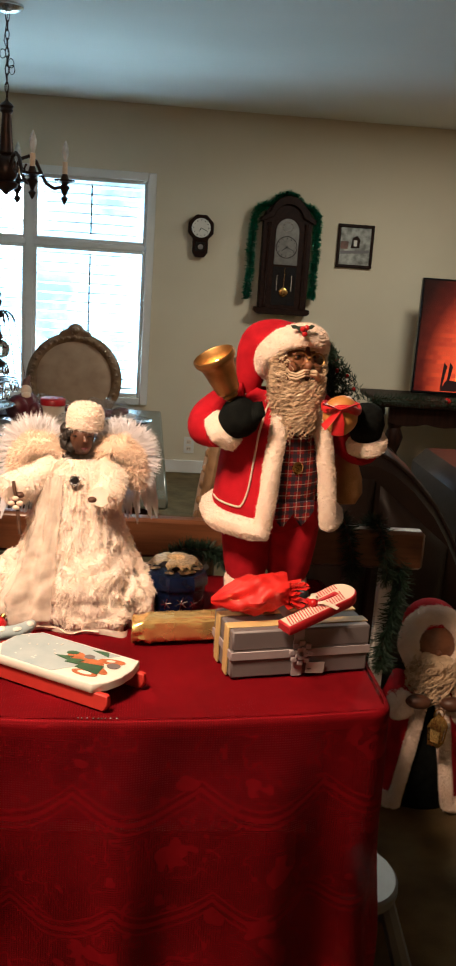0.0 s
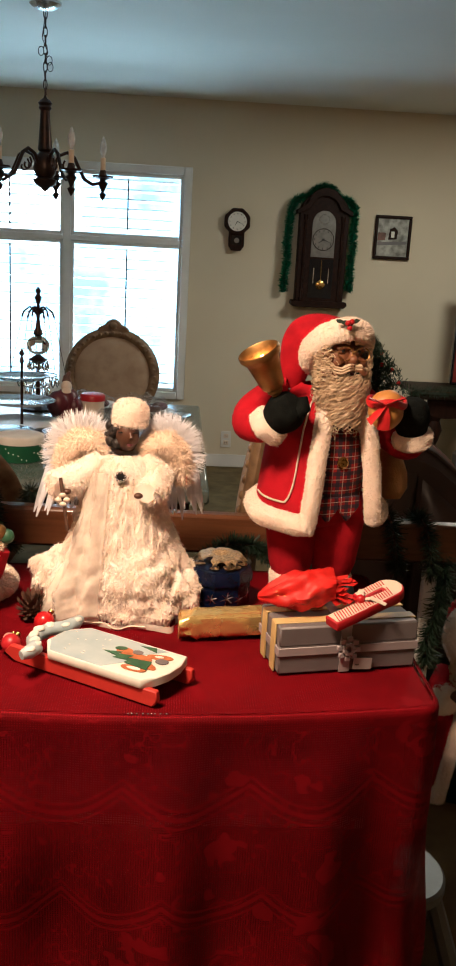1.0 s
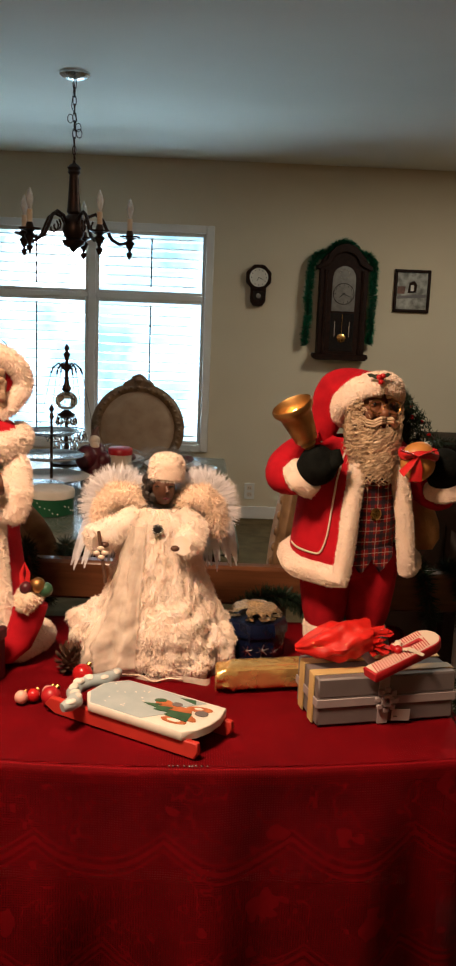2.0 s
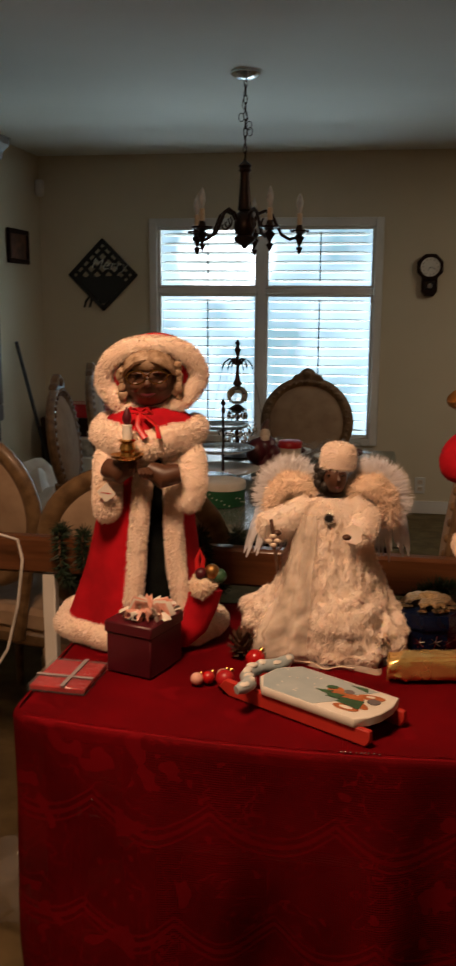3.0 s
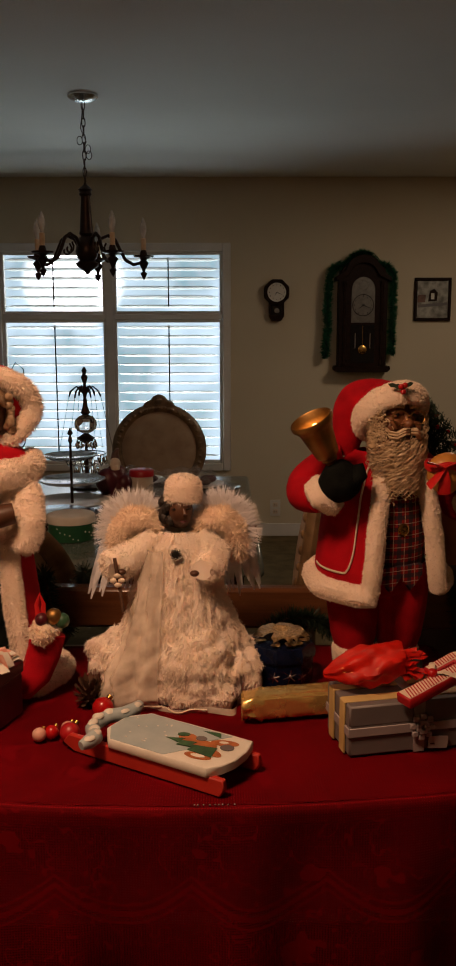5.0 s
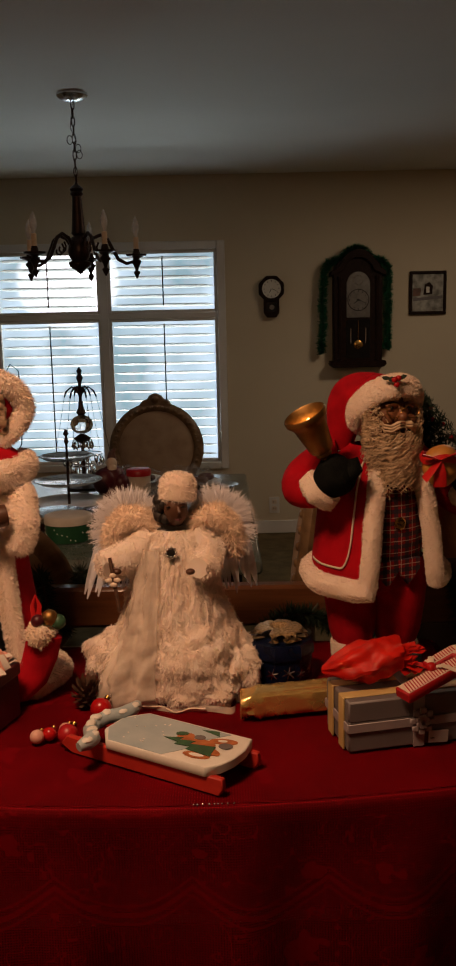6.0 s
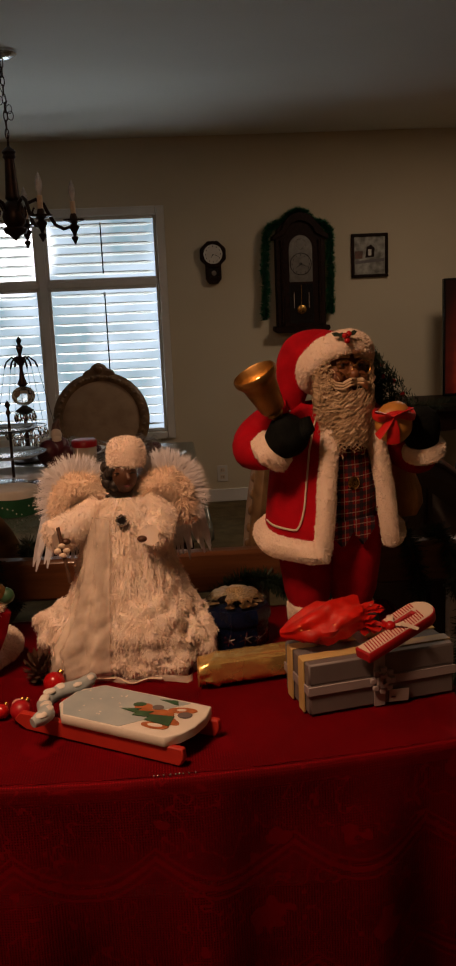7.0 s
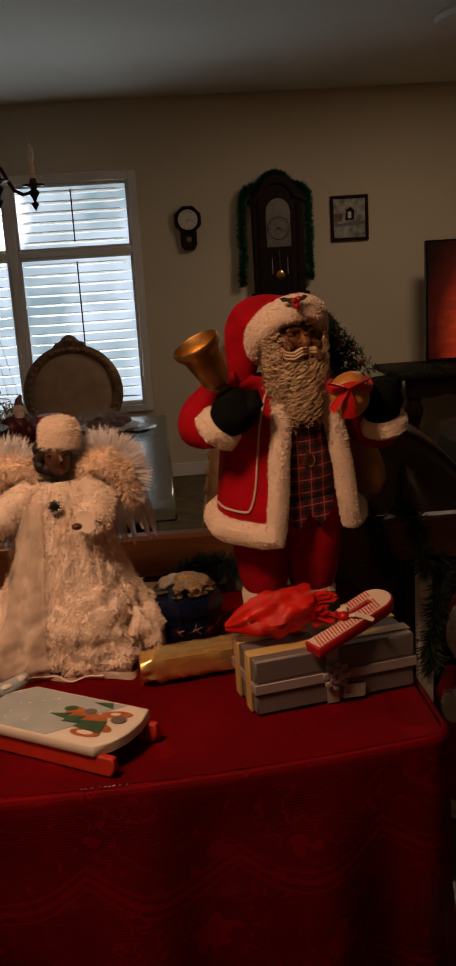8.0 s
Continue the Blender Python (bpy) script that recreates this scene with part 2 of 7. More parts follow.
M = {
    "wall": surf("wall_paint", (0.66, 0.585, 0.44), (0.60, 0.53, 0.395), 1.2, 0.8, bump=0.25, bscale=260, spec=0.3),
    "ceil": surf("ceiling_paint", (0.82, 0.83, 0.80), (0.76, 0.77, 0.74), 1.0, 0.85, bump=0.3, bscale=180, spec=0.2),
    "trim": surf("white_trim_paint", (0.74, 0.73, 0.70), (0.66, 0.65, 0.62), 5, 0.45, bump=0.04),
    "carpet": surf("olive_carpet", (0.165, 0.118, 0.056), (0.098, 0.070, 0.034), 9, 0.95, bump=1.0, bscale=300, sheen=0.0, spec=0.1),
    "lace": lace(),
    "plaid": plaid(),
    "outside": outside(),
    "red": surf("red_velvet", (0.47, 0.004, 0.012), (0.30, 0.002, 0.008), 18, 0.8, bump=0.2, bscale=350, sheen=0.0, spec=0.2),
    "plush": surf("red_felt", (0.50, 0.006, 0.014), (0.33, 0.003, 0.01), 25, 0.85, bump=0.3, bscale=380, sheen=0.0, spec=0.2),
    "fur": surf("cream_plush", (0.93, 0.80, 0.70), (0.88, 0.74, 0.63), 40, 0.95, bump=0.2, bscale=260, sss=0.25, spec=0.05),
    "ivory": surf("ivory_fleece", (0.96, 0.85, 0.76), (0.92, 0.78, 0.67), 30, 0.95, bump=0.1, bscale=160, sss=0.35, spec=0.05),
    "sherpa": surf("cream_sherpa", (0.95, 0.83, 0.72), (0.92, 0.78, 0.66), 110, 0.95, bump=0.6, bscale=130, sss=0.2, spec=0.05),
    "organza": film_sheet("ivory_organza", (0.97, 0.87, 0.75), 0.52, 0.22, 0.8),
    "old_hair": surf("brown_grey_hair", (0.50, 0.37, 0.26), (0.26, 0.17, 0.10), 70, 0.45, bump=0.3, bscale=400, isl=0.4),
    "satin": surf("ivory_satin", (0.84, 0.72, 0.58), (0.70, 0.58, 0.45), 25, 0.32, bump=0.35, bscale=60, sheen=0.0),
    "feather": surf("white_feather", (0.90, 0.90, 0.93), (0.80, 0.81, 0.86), 30, 0.85, bump=0.05, isl=0.15, spec=0.15),
    "down": surf("cream_down_strands", (0.95, 0.81, 0.68), (0.92, 0.76, 0.61), 30, 0.95, bump=0, spec=0.05),
    "vane": film_sheet("sheer_white_feather", (0.86, 0.88, 0.94), 0.28, 0.8, 0.2),
    "fur_pile": surf("cream_pile", (0.96, 0.85, 0.75), (0.91, 0.78, 0.67), 40, 0.95, bump=0, spec=0.05),
    "ivory_pile": surf("ivory_pile", (0.97, 0.88, 0.79), (0.93, 0.81, 0.70), 30, 0.95, bump=0, spec=0.05),
    "peach": surf("cream_down", (0.93, 0.78, 0.63), (0.89, 0.72, 0.56), 30, 0.95, bump=0.15, sss=0.25, spec=0.05),
    "skin": surf("painted_vinyl", (0.10, 0.042, 0.022), (0.06, 0.024, 0.012), 30, 0.45, bump=0.05),
    "skin2": surf("tan_vinyl", (0.26, 0.11, 0.05), (0.17, 0.065, 0.03), 30, 0.45, bump=0.05),
    "hair": surf("grey_curls", (0.80, 0.64, 0.44), (0.52, 0.38, 0.24), 60, 0.38, bump=0, isl=0.4),
    "dark_hair": surf("black_curls", (0.016, 0.012, 0.01), rough=0.5, bump=0.4, bscale=400),
    "black": surf("black_knit", (0.004, 0.005, 0.005), (0.009, 0.011, 0.010), 40, 0.95, bump=0.6, bscale=420, spec=0.08),
    "boot": surf("black_vinyl", (0.012, 0.012, 0.013), rough=0.35, bump=0.1),
    "gold": surf("old_gold", (0.40, 0.24, 0.085), (0.27, 0.15, 0.05), 30, 0.46, 1.0, bump=0.12, bscale=90),
    "brass": surf("brass", (0.55, 0.34, 0.10), (0.40, 0.23, 0.06), 20, 0.25, 1.0, bump=0.05),
    "foil": surf("gold_foil", (0.95, 0.68, 0.26), (0.90, 0.60, 0.19), 12, 0.24, 0.75, bump=0.35, bscale=38),
    "silver": surf("silver", (0.7, 0.7, 0.7), (0.5, 0.5, 0.5), 30, 0.22, 1.0, bump=0.08),
    "rail": wood("brown_rail_wood", (0.145, 0.058, 0.022), (0.085, 0.03, 0.011), 5, 0.3, (1, 14, 14)),
    "dark_wood": wood("dark_walnut", (0.022, 0.008, 0.0045), (0.010, 0.004, 0.0025), 6, 0.5, (8, 8, 1), 0.0, 0.12),
    "chair_wood": wood("gilded_brown_wood", (0.20, 0.125, 0.06), (0.10, 0.058, 0.026), 10, 0.4, (3, 3, 3)),
    "uphol": surf("beige_upholstery", (0.37, 0.27, 0.18), (0.29, 0.20, 0.13), 15, 0.85, bump=0.3, bscale=300, sheen=0.0),
    "leather": surf("brown_leather", (0.018, 0.010, 0.0075), (0.011, 0.0065, 0.005), 7, 0.42, bump=0.12, bscale=90, spec=0.25),
    "iron": surf("bronze_iron", (0.025, 0.015, 0.011), (0.045, 0.02, 0.012), 25, 0.35, 0.7, bump=0.1),
    "candle": surf("ivory_candle_sleeve", (0.72, 0.54, 0.36), (0.6, 0.43, 0.27), 30, 0.5, bump=0.05, sss=0.2),
    "bulb": film_sheet("clear_bulb", (0.92, 0.90, 0.86), 0.30, 0.08),
    "glass": glass("clear_glass"),
    "tabletop": surf("grey_green_tabletop", (0.13, 0.16, 0.14), (0.09, 0.11, 0.10), 4, 0.16, bump=0.03, spec=0.6),
    "white": surf("white_plastic", (0.72, 0.71, 0.68), (0.62, 0.61, 0.58), 8, 0.4, bump=0.03),
    "green_tin": surf("green_tin", (0.02, 0.12, 0.055), (0.012, 0.08, 0.035), 10, 0.3, bump=0.02),
    "grey_box": surf("grey_gift_paper", (0.165, 0.15, 0.155), (0.135, 0.122, 0.128), 10, 0.5, bump=0.06),
    "ribbon_grey": surf("lilac_grey_ribbon", (0.36, 0.32, 0.335), (0.29, 0.26, 0.275), 20, 0.4, bump=0.06),
    "ribbon_gold": surf("straw_gold_ribbon", (0.62, 0.46, 0.19), (0.5, 0.36, 0.14), 20, 0.4, bump=0.06),
    "tag": surf("grey_paper_tag", (0.50, 0.46, 0.46), rough=0.7, bump=0.05, var=0.1),
    "maroon": surf("maroon_wrap", (0.085, 0.006, 0.014), (0.055, 0.004, 0.009), 12, 0.42, bump=0.1, bscale=60),
    "pink": surf("pale_pink_ribbon", (0.74, 0.46, 0.38), (0.66, 0.27, 0.20), 60, 0.4, bump=0.1),
    "tulle": film_sheet("red_tulle", (0.88, 0.020, 0.008), 0.30, 0.5, 0.4),
    "plastic": film_sheet("clear_plastic_wrap", (0.5, 0.5, 0.52), 0.86, 0.10),
    "cane": surf("red_paint", (0.45, 0.012, 0.018), (0.36, 0.008, 0.012), 12, 0.4, bump=0.05),
    "cream": surf("cream_paint", (0.72, 0.62, 0.50), (0.62, 0.52, 0.42), 15, 0.5, bump=0.05),
    "sky_paint": surf("pale_blue_paint", (0.42, 0.50, 0.52), (0.33, 0.42, 0.46), 20, 0.5, bump=0.05),
    "snow_paint": surf("snow_white_paint", (0.78, 0.76, 0.70), (0.68, 0.66, 0.60), 25, 0.5, bump=0.05),
    "runner": surf("red_sled_paint", (0.52, 0.035, 0.022), (0.42, 0.025, 0.016), 16, 0.5, bump=0.08),
    "ginger": surf("gingerbread_paint", (0.48, 0.16, 0.05), (0.34, 0.10, 0.03), 60, 0.55, bump=0.05),
    "green_paint": surf("dark_green_paint", (0.035, 0.12, 0.055), (0.02, 0.07, 0.035), 50, 0.5, bump=0.05),
    "navy": surf("navy_glitter_paper", (0.006, 0.014, 0.055), (0.003, 0.007, 0.028), 40, 0.2, 0.3, bump=0.4, bscale=300),
    "glitter": surf("champagne_glitter", (0.80, 0.60, 0.34), (0.40, 0.27, 0.13), 220, 0.30, 0.85, bump=1.0, bscale=500),
    "needle": surf("pine_needle", (0.016, 0.044, 0.020), (0.008, 0.024, 0.011), 60, 0.6, bump=0.0, isl=0.5),
    "tinsel": surf("green_tinsel", (0.02, 0.26, 0.12), (0.008, 0.09, 0.045), 90, 0.3, 0.45, bump=0.0, isl=0.5),
    "cone": surf("brown_pine_cone", (0.11, 0.05, 0.025), (0.05, 0.022, 0.012), 60, 0.7, bump=0.2),
    "berry": surf("red_berry", (0.50, 0.012, 0.012), (0.36, 0.006, 0.008), 20, 0.25, bump=0.02),
    "ribbon_red": surf("red_satin_ribbon", (0.62, 0.02, 0.02), (0.46, 0.01, 0.012), 30, 0.35, bump=0.1),
    "sack": surf("golden_sack_cloth", (0.46, 0.25, 0.09), (0.33, 0.16, 0.05), 20, 0.7, bump=0.5, bscale=260, sheen=0.0),
    "pouch": surf("amber_pouch", (0.62, 0.30, 0.07), (0.48, 0.21, 0.045), 14, 0.4, bump=0.1),
    "screen": surf("dark_screen", (0.01, 0.01, 0.012), rough=0.12, bump=0),
    "paper": surf("pale_paper", (0.7, 0.68, 0.62), (0.6, 0.57, 0.5), 12, 0.7, bump=0.05),
    "dial": surf("silver_dial", (0.22, 0.215, 0.20), (0.15, 0.145, 0.135), 30, 0.35, 0.6, bump=0.05),
    "photo": surf("grey_landscape_print", (0.44, 0.44, 0.40), (0.14, 0.14, 0.12), 24, 0.3, bump=0),
    "photo_red": surf("brown_print", (0.20, 0.09, 0.06), (0.06, 0.028, 0.022), 18, 0.4, bump=0),
    "hutch": wood("grey_brown_hutch", (0.13, 0.105, 0.08), (0.07, 0.055, 0.042), 6, 0.45, (6, 6, 1)),
    "mirror": surf("mirror_glass", (0.75, 0.78, 0.8), rough=0.04, metal=1.0, bump=0, var=0.02),
    "cord": surf("white_cord", (0.72, 0.70, 0.66), rough=0.45, bump=0),
    "grey_plastic": surf("grey_plastic", (0.12, 0.13, 0.135), (0.09, 0.10, 0.105), 10, 0.4, bump=0.05),
}
FLAME = glow("warm_bulb_glow", (1.0, 0.45, 0.12), 40.0)


# ---- shape tools ----
class Form:
    """Gathers faces, each with a material, into one mesh."""

    def __init__(self):
        self.v, self.f, self.m, self.mats, self.uv = [], [], [], [], None

    def slot(self, mat):
        if mat not in self.mats:
            self.mats.append(mat)
        return self.mats.index(mat)

    def add(self, verts, faces, mat, mtx=None):
        k, s = len(self.v), self.slot(mat)
        if mtx is not None:
            verts = [mtx @ Vector(p) for p in verts]
        self.v += [tuple(p) for p in verts]
        self.f += [tuple(i + k for i in f) for f in faces]
        self.m += [s] * len(faces)
        return self

    def box(self, c, s, mat, mtx=None, bev=0.003):
        x, y, z = (a / 2 for a in s)
        b = min(bev, x * 0.45, y * 0.45, z * 0.45)
        bm = bmesh.new()
        bmesh.ops.create_cube(bm, size=1, matrix=Matrix.Diagonal((*s, 1)))
        if b > 0:
            bmesh.ops.bevel(bm, geom=bm.edges[:], offset=b, segments=1, affect="EDGES", clamp_overlap=True)
        t = (mtx or Matrix()) @ Matrix.Translation(c)
        return self.mesh(bm, mat, t)

    def mesh(self, bm, mat, mtx=None):
        bm.verts.index_update()
        self.add([v.co.copy() for v in bm.verts], [[v.index for v in f.verts] for f in bm.faces], mat, mtx or Matrix())
        bm.free()
        return self

    def grid(self, fn, nu, nv, mat, wrap=False, mtx=None):
        w = nu if wrap else nu + 1
        vs = [fn(i / nu, j / nv) for j in range(nv + 1) for i in range(w)]
        fs = [(j * w + i, j * w + (i + 1) % w, (j + 1) * w + (i + 1) % w, (j + 1) * w + i) for j in range(nv) for i in range(nu)]
        return self.add(vs, fs, mat, mtx)

    def lathe(self, prof, mat, mtx=None, seg=24, cap=True, sx=1.0, sy=1.0):
        n = len(prof)
        vs = [(r * math.cos(2 * math.pi * i / seg) * sx, r * math.sin(2 * math.pi * i / seg) * sy, z) for r, z in prof for i in range(seg)]
        fs = [(j * seg + i, j * seg + (i + 1) % seg, (j + 1) * seg + (i + 1) % seg, (j + 1) * seg + i) for j in range(n - 1) for i in range(seg)]
        if cap:
            fs += [tuple(range(seg))[::-1], tuple((n - 1) * seg + i for i in range(seg))]
        return self.add(vs, fs, mat, mtx)

    def tube(self, pts, rad, mat, seg=10, closed=False, mtx=None, flat=1.0, lump=0.0):
        pts = [Vector(p) for p in pts]
        n = len(pts)
        rads = rad if isinstance(rad, (list, tuple)) else [rad] * n
        vs, up = [], None
        for i, p in enumerate(pts):
            a = pts[(i - 1) % n] if (closed or i) else p
            b = pts[(i + 1) % n] if (closed or i < n - 1) else p
            d = (b - a).normalized()
            if up is None:
                up = Vector((0, 0, 1)) if abs(d.z) < 0.9 else Vector((0, 1, 0))
            side = d.cross(up).normalized()
            up = side.cross(d).normalized()
            for j in range(seg):
                t = 2 * math.pi * j / seg
                r = rads[i] * (1 + (lump * noise.noise(p * 60 + Vector((j, 0, 0))) if lump else 0))
                vs.append(p + side * math.cos(t) * r + up * math.sin(t) * r * flat)
        m = n if closed else n - 1
        fs = [(i * seg + j, (i + 1) % n * seg + j, (i + 1) % n * seg + (j + 1) % seg, i * seg + (j + 1) % seg) for i in range(m) for j in range(seg)]
        if not closed:
            fs += [tuple(range(seg)), tuple((n - 1) * seg + j for j in range(seg))[::-1]]
        return self.add(vs, fs, mat, mtx)

    def ball(self, c, r, mat, nu=16, nv=10, mtx=None, lump=0.0, freq=30.0):
        r = (r, r, r) if isinstance(r, (int, float)) else r
        c = Vector(c)

        def fn(u, v):
            a, b = 2 * math.pi * u, math.pi * (v - 0.5)
            d = Vector((math.cos(a) * math.cos(b), math.sin(a) * math.cos(b), math.sin(b)))
            p = Vector((d.x * r[0], d.y * r[1], d.z * r[2]))
            return c + p * (1 + (lump * noise.noise((p + c) * freq) if lump else 0))
        return self.grid(fn, nu, nv, mat, True, mtx)

    def prism(self, poly, h, mat, mtx=None, bev=0.002):
        """A flat outline in x and y, given depth along z."""
        bm = bmesh.new()
        vs = [bm.verts.new((x, y, 0)) for x, y in poly]
        f = bm.faces.new(vs)
        r = bmesh.ops.extrude_face_region(bm, geom=[f])
        bmesh.ops.translate(bm, verts=[e for e in r["geom"] if isinstance(e, bmesh.types.BMVert)], vec=(0, 0, h))
        bmesh.ops.recalc_face_normals(bm, faces=bm.faces[:])
        if bev:
            bmesh.ops.bevel(bm, geom=[e for e in bm.edges if e.calc_face_angle(0) > 0.6], offset=bev, segments=1, affect="EDGES", clamp_overlap=True)
        return self.mesh(bm, mat, mtx)

    def tufts(self, on, density, length, width, mat=None, seed=1, droop=0.3, spread=0.6):
        """Short pile, strand by strand, on every face of one material."""
        rng = random.Random(seed)
        s = self.slot(on)
        faces = [f for f, k in zip(self.f, self.m) if k == s]
        vs, fs = [], []
        for f in faces:
            p = [Vector(self.v[i]) for i in f]
            nrm = (p[1] - p[0]).cross(p[2] - p[0])
            if len(p) > 3:
                nrm += (p[2] - p[0]).cross(p[3] - p[0])
            area = nrm.length / 2
            if area < 1e-9:
                continue
            nrm.normalize()
            x = area * density
            for _ in range(int(x) + (rng.random() < x - int(x))):
                a, b = rng.random(), rng.random()
                if len(p) == 4:
                    q = (p[0] * (1 - a) + p[1] * a) * (1 - b) + (p[3] * (1 - a) + p[2] * a) * b
                else:
                    q = p[0] + (p[1] - p[0]) * a * 0.5 + (p[2] - p[0]) * b * 0.5
                d = (nrm + Vector((rng.gauss(0, spread), rng.gauss(0, spread), rng.gauss(0, spread) - droop))).normalized()
                w = d.cross(Vector((rng.random() - 0.5, rng.random() - 0.5, rng.random() - 0.5))).normalized() * width
                l = length * (0.5 + rng.random())
                k = len(vs)
                mid = q + d * l * 0.55 + nrm * l * 0.1
                vs += [q - w, q + w, mid + w * 0.7, mid - w * 0.7, q + d * l + Vector((0, 0, -droop * l * 0.4))]
                fs += [(k, k + 1, k + 2, k + 3), (k + 3, k + 2, k + 4)]
        return self.add(vs, fs, mat or on)

    def build(self, name, sharp=40):
        me = bpy.data.meshes.new(name)
        me.from_pydata(self.v, [], self.f)
        for m in self.mats:
            me.materials.append(m)
        me.polygons.foreach_set("material_index", self.m)
        me.polygons.foreach_set("use_smooth", [True] * len(self.f))
        me.validate()
        me.update()
        me.set_sharp_from_angle(angle=radians(sharp))
        return me


def part(name, form, parent, label="", at=None, sharp=40):
    ob = new(name, form.build(name, sharp))
    if at is not None:
        ob.matrix_basis = at
    ob.parent = parent
    return tagged(ob, label)


def solid(name, form, label, category, kind="", group="", at=None, sharp=40):
    ob = new(name, form.build(name, sharp))
    if at is not None:
        ob.matrix_basis = at
    return tagged(ob, label, category, group, kind)


def holder(name, label, category, at=None, group=""):
    ob = new(name)
    ob.empty_display_size = 0.05
    if at is not None:
        ob.matrix_basis = at
    return tagged(ob, label, category, group)


def arc(cx, cy, r, a0, a1, n, ry=None):
    ry = ry or r
    return [(cx + r * math.cos(radians(a0 + (a1 - a0) * i / n)), cy + ry * math.sin(radians(a0 + (a1 - a0) * i / n))) for i in range(n + 1)]


UPRIGHT = pose(0, 0, 0, 90)  # an outline drawn in x and y stands up as x and z, its depth towards the viewer


# ---- the room ----
CEIL, BACK, LEFT, RIGHT, REAR = 2.44, 6.5, -2.545, 3.6, -2.2
WX0, WX1, WZ0, WZ1 = -1.70, -0.20, 0.52, 1.96  # the window's opening
f = Form()
f.box(((LEFT + RIGHT) / 2, (BACK + REAR) / 2, -0.05), (RIGHT - LEFT + 0.3, BACK - REAR + 0.3, 0.1), M["carpet"], bev=0)
solid("floor", f, "olive brown short pile carpet", "carpet", "structure")
f = Form()
f.box(((LEFT + RIGHT) / 2, (BACK + REAR) / 2, CEIL + 0.05), (RIGHT - LEFT + 0.3, BACK - REAR + 0.3, 0.1), M["ceil"], bev=0)
solid("ceiling", f, "plain white painted ceiling", "ceiling", "structure")
f = Form()
T = 0.14
for x0, x1, z0, z1 in ((LEFT - T, WX0, 0, CEIL), (WX1, RIGHT + T, 0, CEIL), (WX0, WX1, 0, WZ0), (WX0, WX1, WZ1, CEIL)):
    f.box(((x0 + x1) / 2, BACK + T / 2, (z0 + z1) / 2), (x1 - x0, T, z1 - z0), M["wall"], bev=0)
solid("wall_north", f, "plain beige painted wall with a window opening", "wall", "structure")
for nm, c, s in (("wall_west", (LEFT - T / 2, (BACK + REAR) / 2, CEIL / 2), (T, BACK - REAR, CEIL)),
                 ("wall_south", ((LEFT + RIGHT) / 2, REAR - T / 2, CEIL / 2), (RIGHT - LEFT + 2 * T, T, CEIL))):
    f = Form()
    f.box(c, s, M["wall"], bev=0)
    solid(nm, f, "plain beige painted wall", "wall", "structure")
f = Form()
f.box((RIGHT + T / 2, (BACK + REAR) / 2, CEIL / 2), (T, BACK - REAR, CEIL), M["wall"], bev=0)
solid("wall_east", f, "plain beige painted wall", "wall", "structure")
f = Form()
f.box(((LEFT + RIGHT) / 2, BACK - 0.007, 0.045), (RIGHT - LEFT - 0.03, 0.014, 0.09), M["trim"])
f.box((LEFT + 0.007, (BACK + REAR) / 2, 0.045), (0.014, BACK - REAR - 0.03, 0.09), M["trim"])
solid("baseboard", f, "white painted baseboard", "baseboard", "structure")

# the day outside
f = Form()
f.add([(-4.2, 8.1, -0.4), (2.4, 8.1, -0.4), (2.4, 8.1, 3.4), (-4.2, 8.1, 3.4)], [(0, 1, 2, 3)], M["outside"])
solid("backdrop", f, "bright hazy daylight outside the window", "backdrop", "structure")

# window with plantation shutters
win = tagged(holder("window_1", "white window with four panels of open plantation shutters", "window"), kind="structure")
f = Form()
for x0, x1, z0, z1 in ((WX0 - 0.055, WX0, WZ0 - 0.05, WZ1 + 0.055), (WX1, WX1 + 0.055, WZ0 - 0.05, WZ1 + 0.055), (WX0, WX1, WZ1, WZ1 + 0.055), (WX0, WX1, WZ0 - 0.05, WZ0)):
    f.box(((x0 + x1) / 2, BACK - 0.012, (z0 + z1) / 2), (x1 - x0, 0.024, z1 - z0), M["trim"], bev=0.006)
part("window_frame", f, win, "white moulded casing")
MX, MZ = -0.968, 1.528
f = Form()
f.box((MX, BACK + 0.02, (WZ0 + WZ1) / 2), (0.05, 0.045, WZ1 - WZ0), M["trim"])
f.box(((WX0 + MX - 0.025) / 2, BACK + 0.02, MZ), (MX - 0.025 - WX0, 0.044, 0.034), M["trim"])
f.box(((WX1 + MX + 0.025) / 2, BACK + 0.02, MZ), (WX1 - MX - 0.025, 0.044, 0.034), M["trim"])
part("mullion", f, win)
SL = Form()
SL.lathe([(0.0008, -0.5), (0.0045, -0.42), (0.005, 0.0), (0.0045, 0.42), (0.0008, 0.5)], M["trim"], pose(0, 0, 0, 0, 90, 0), seg=10, sx=1.0, sy=6.4)
slat_mesh = SL.build("slat")
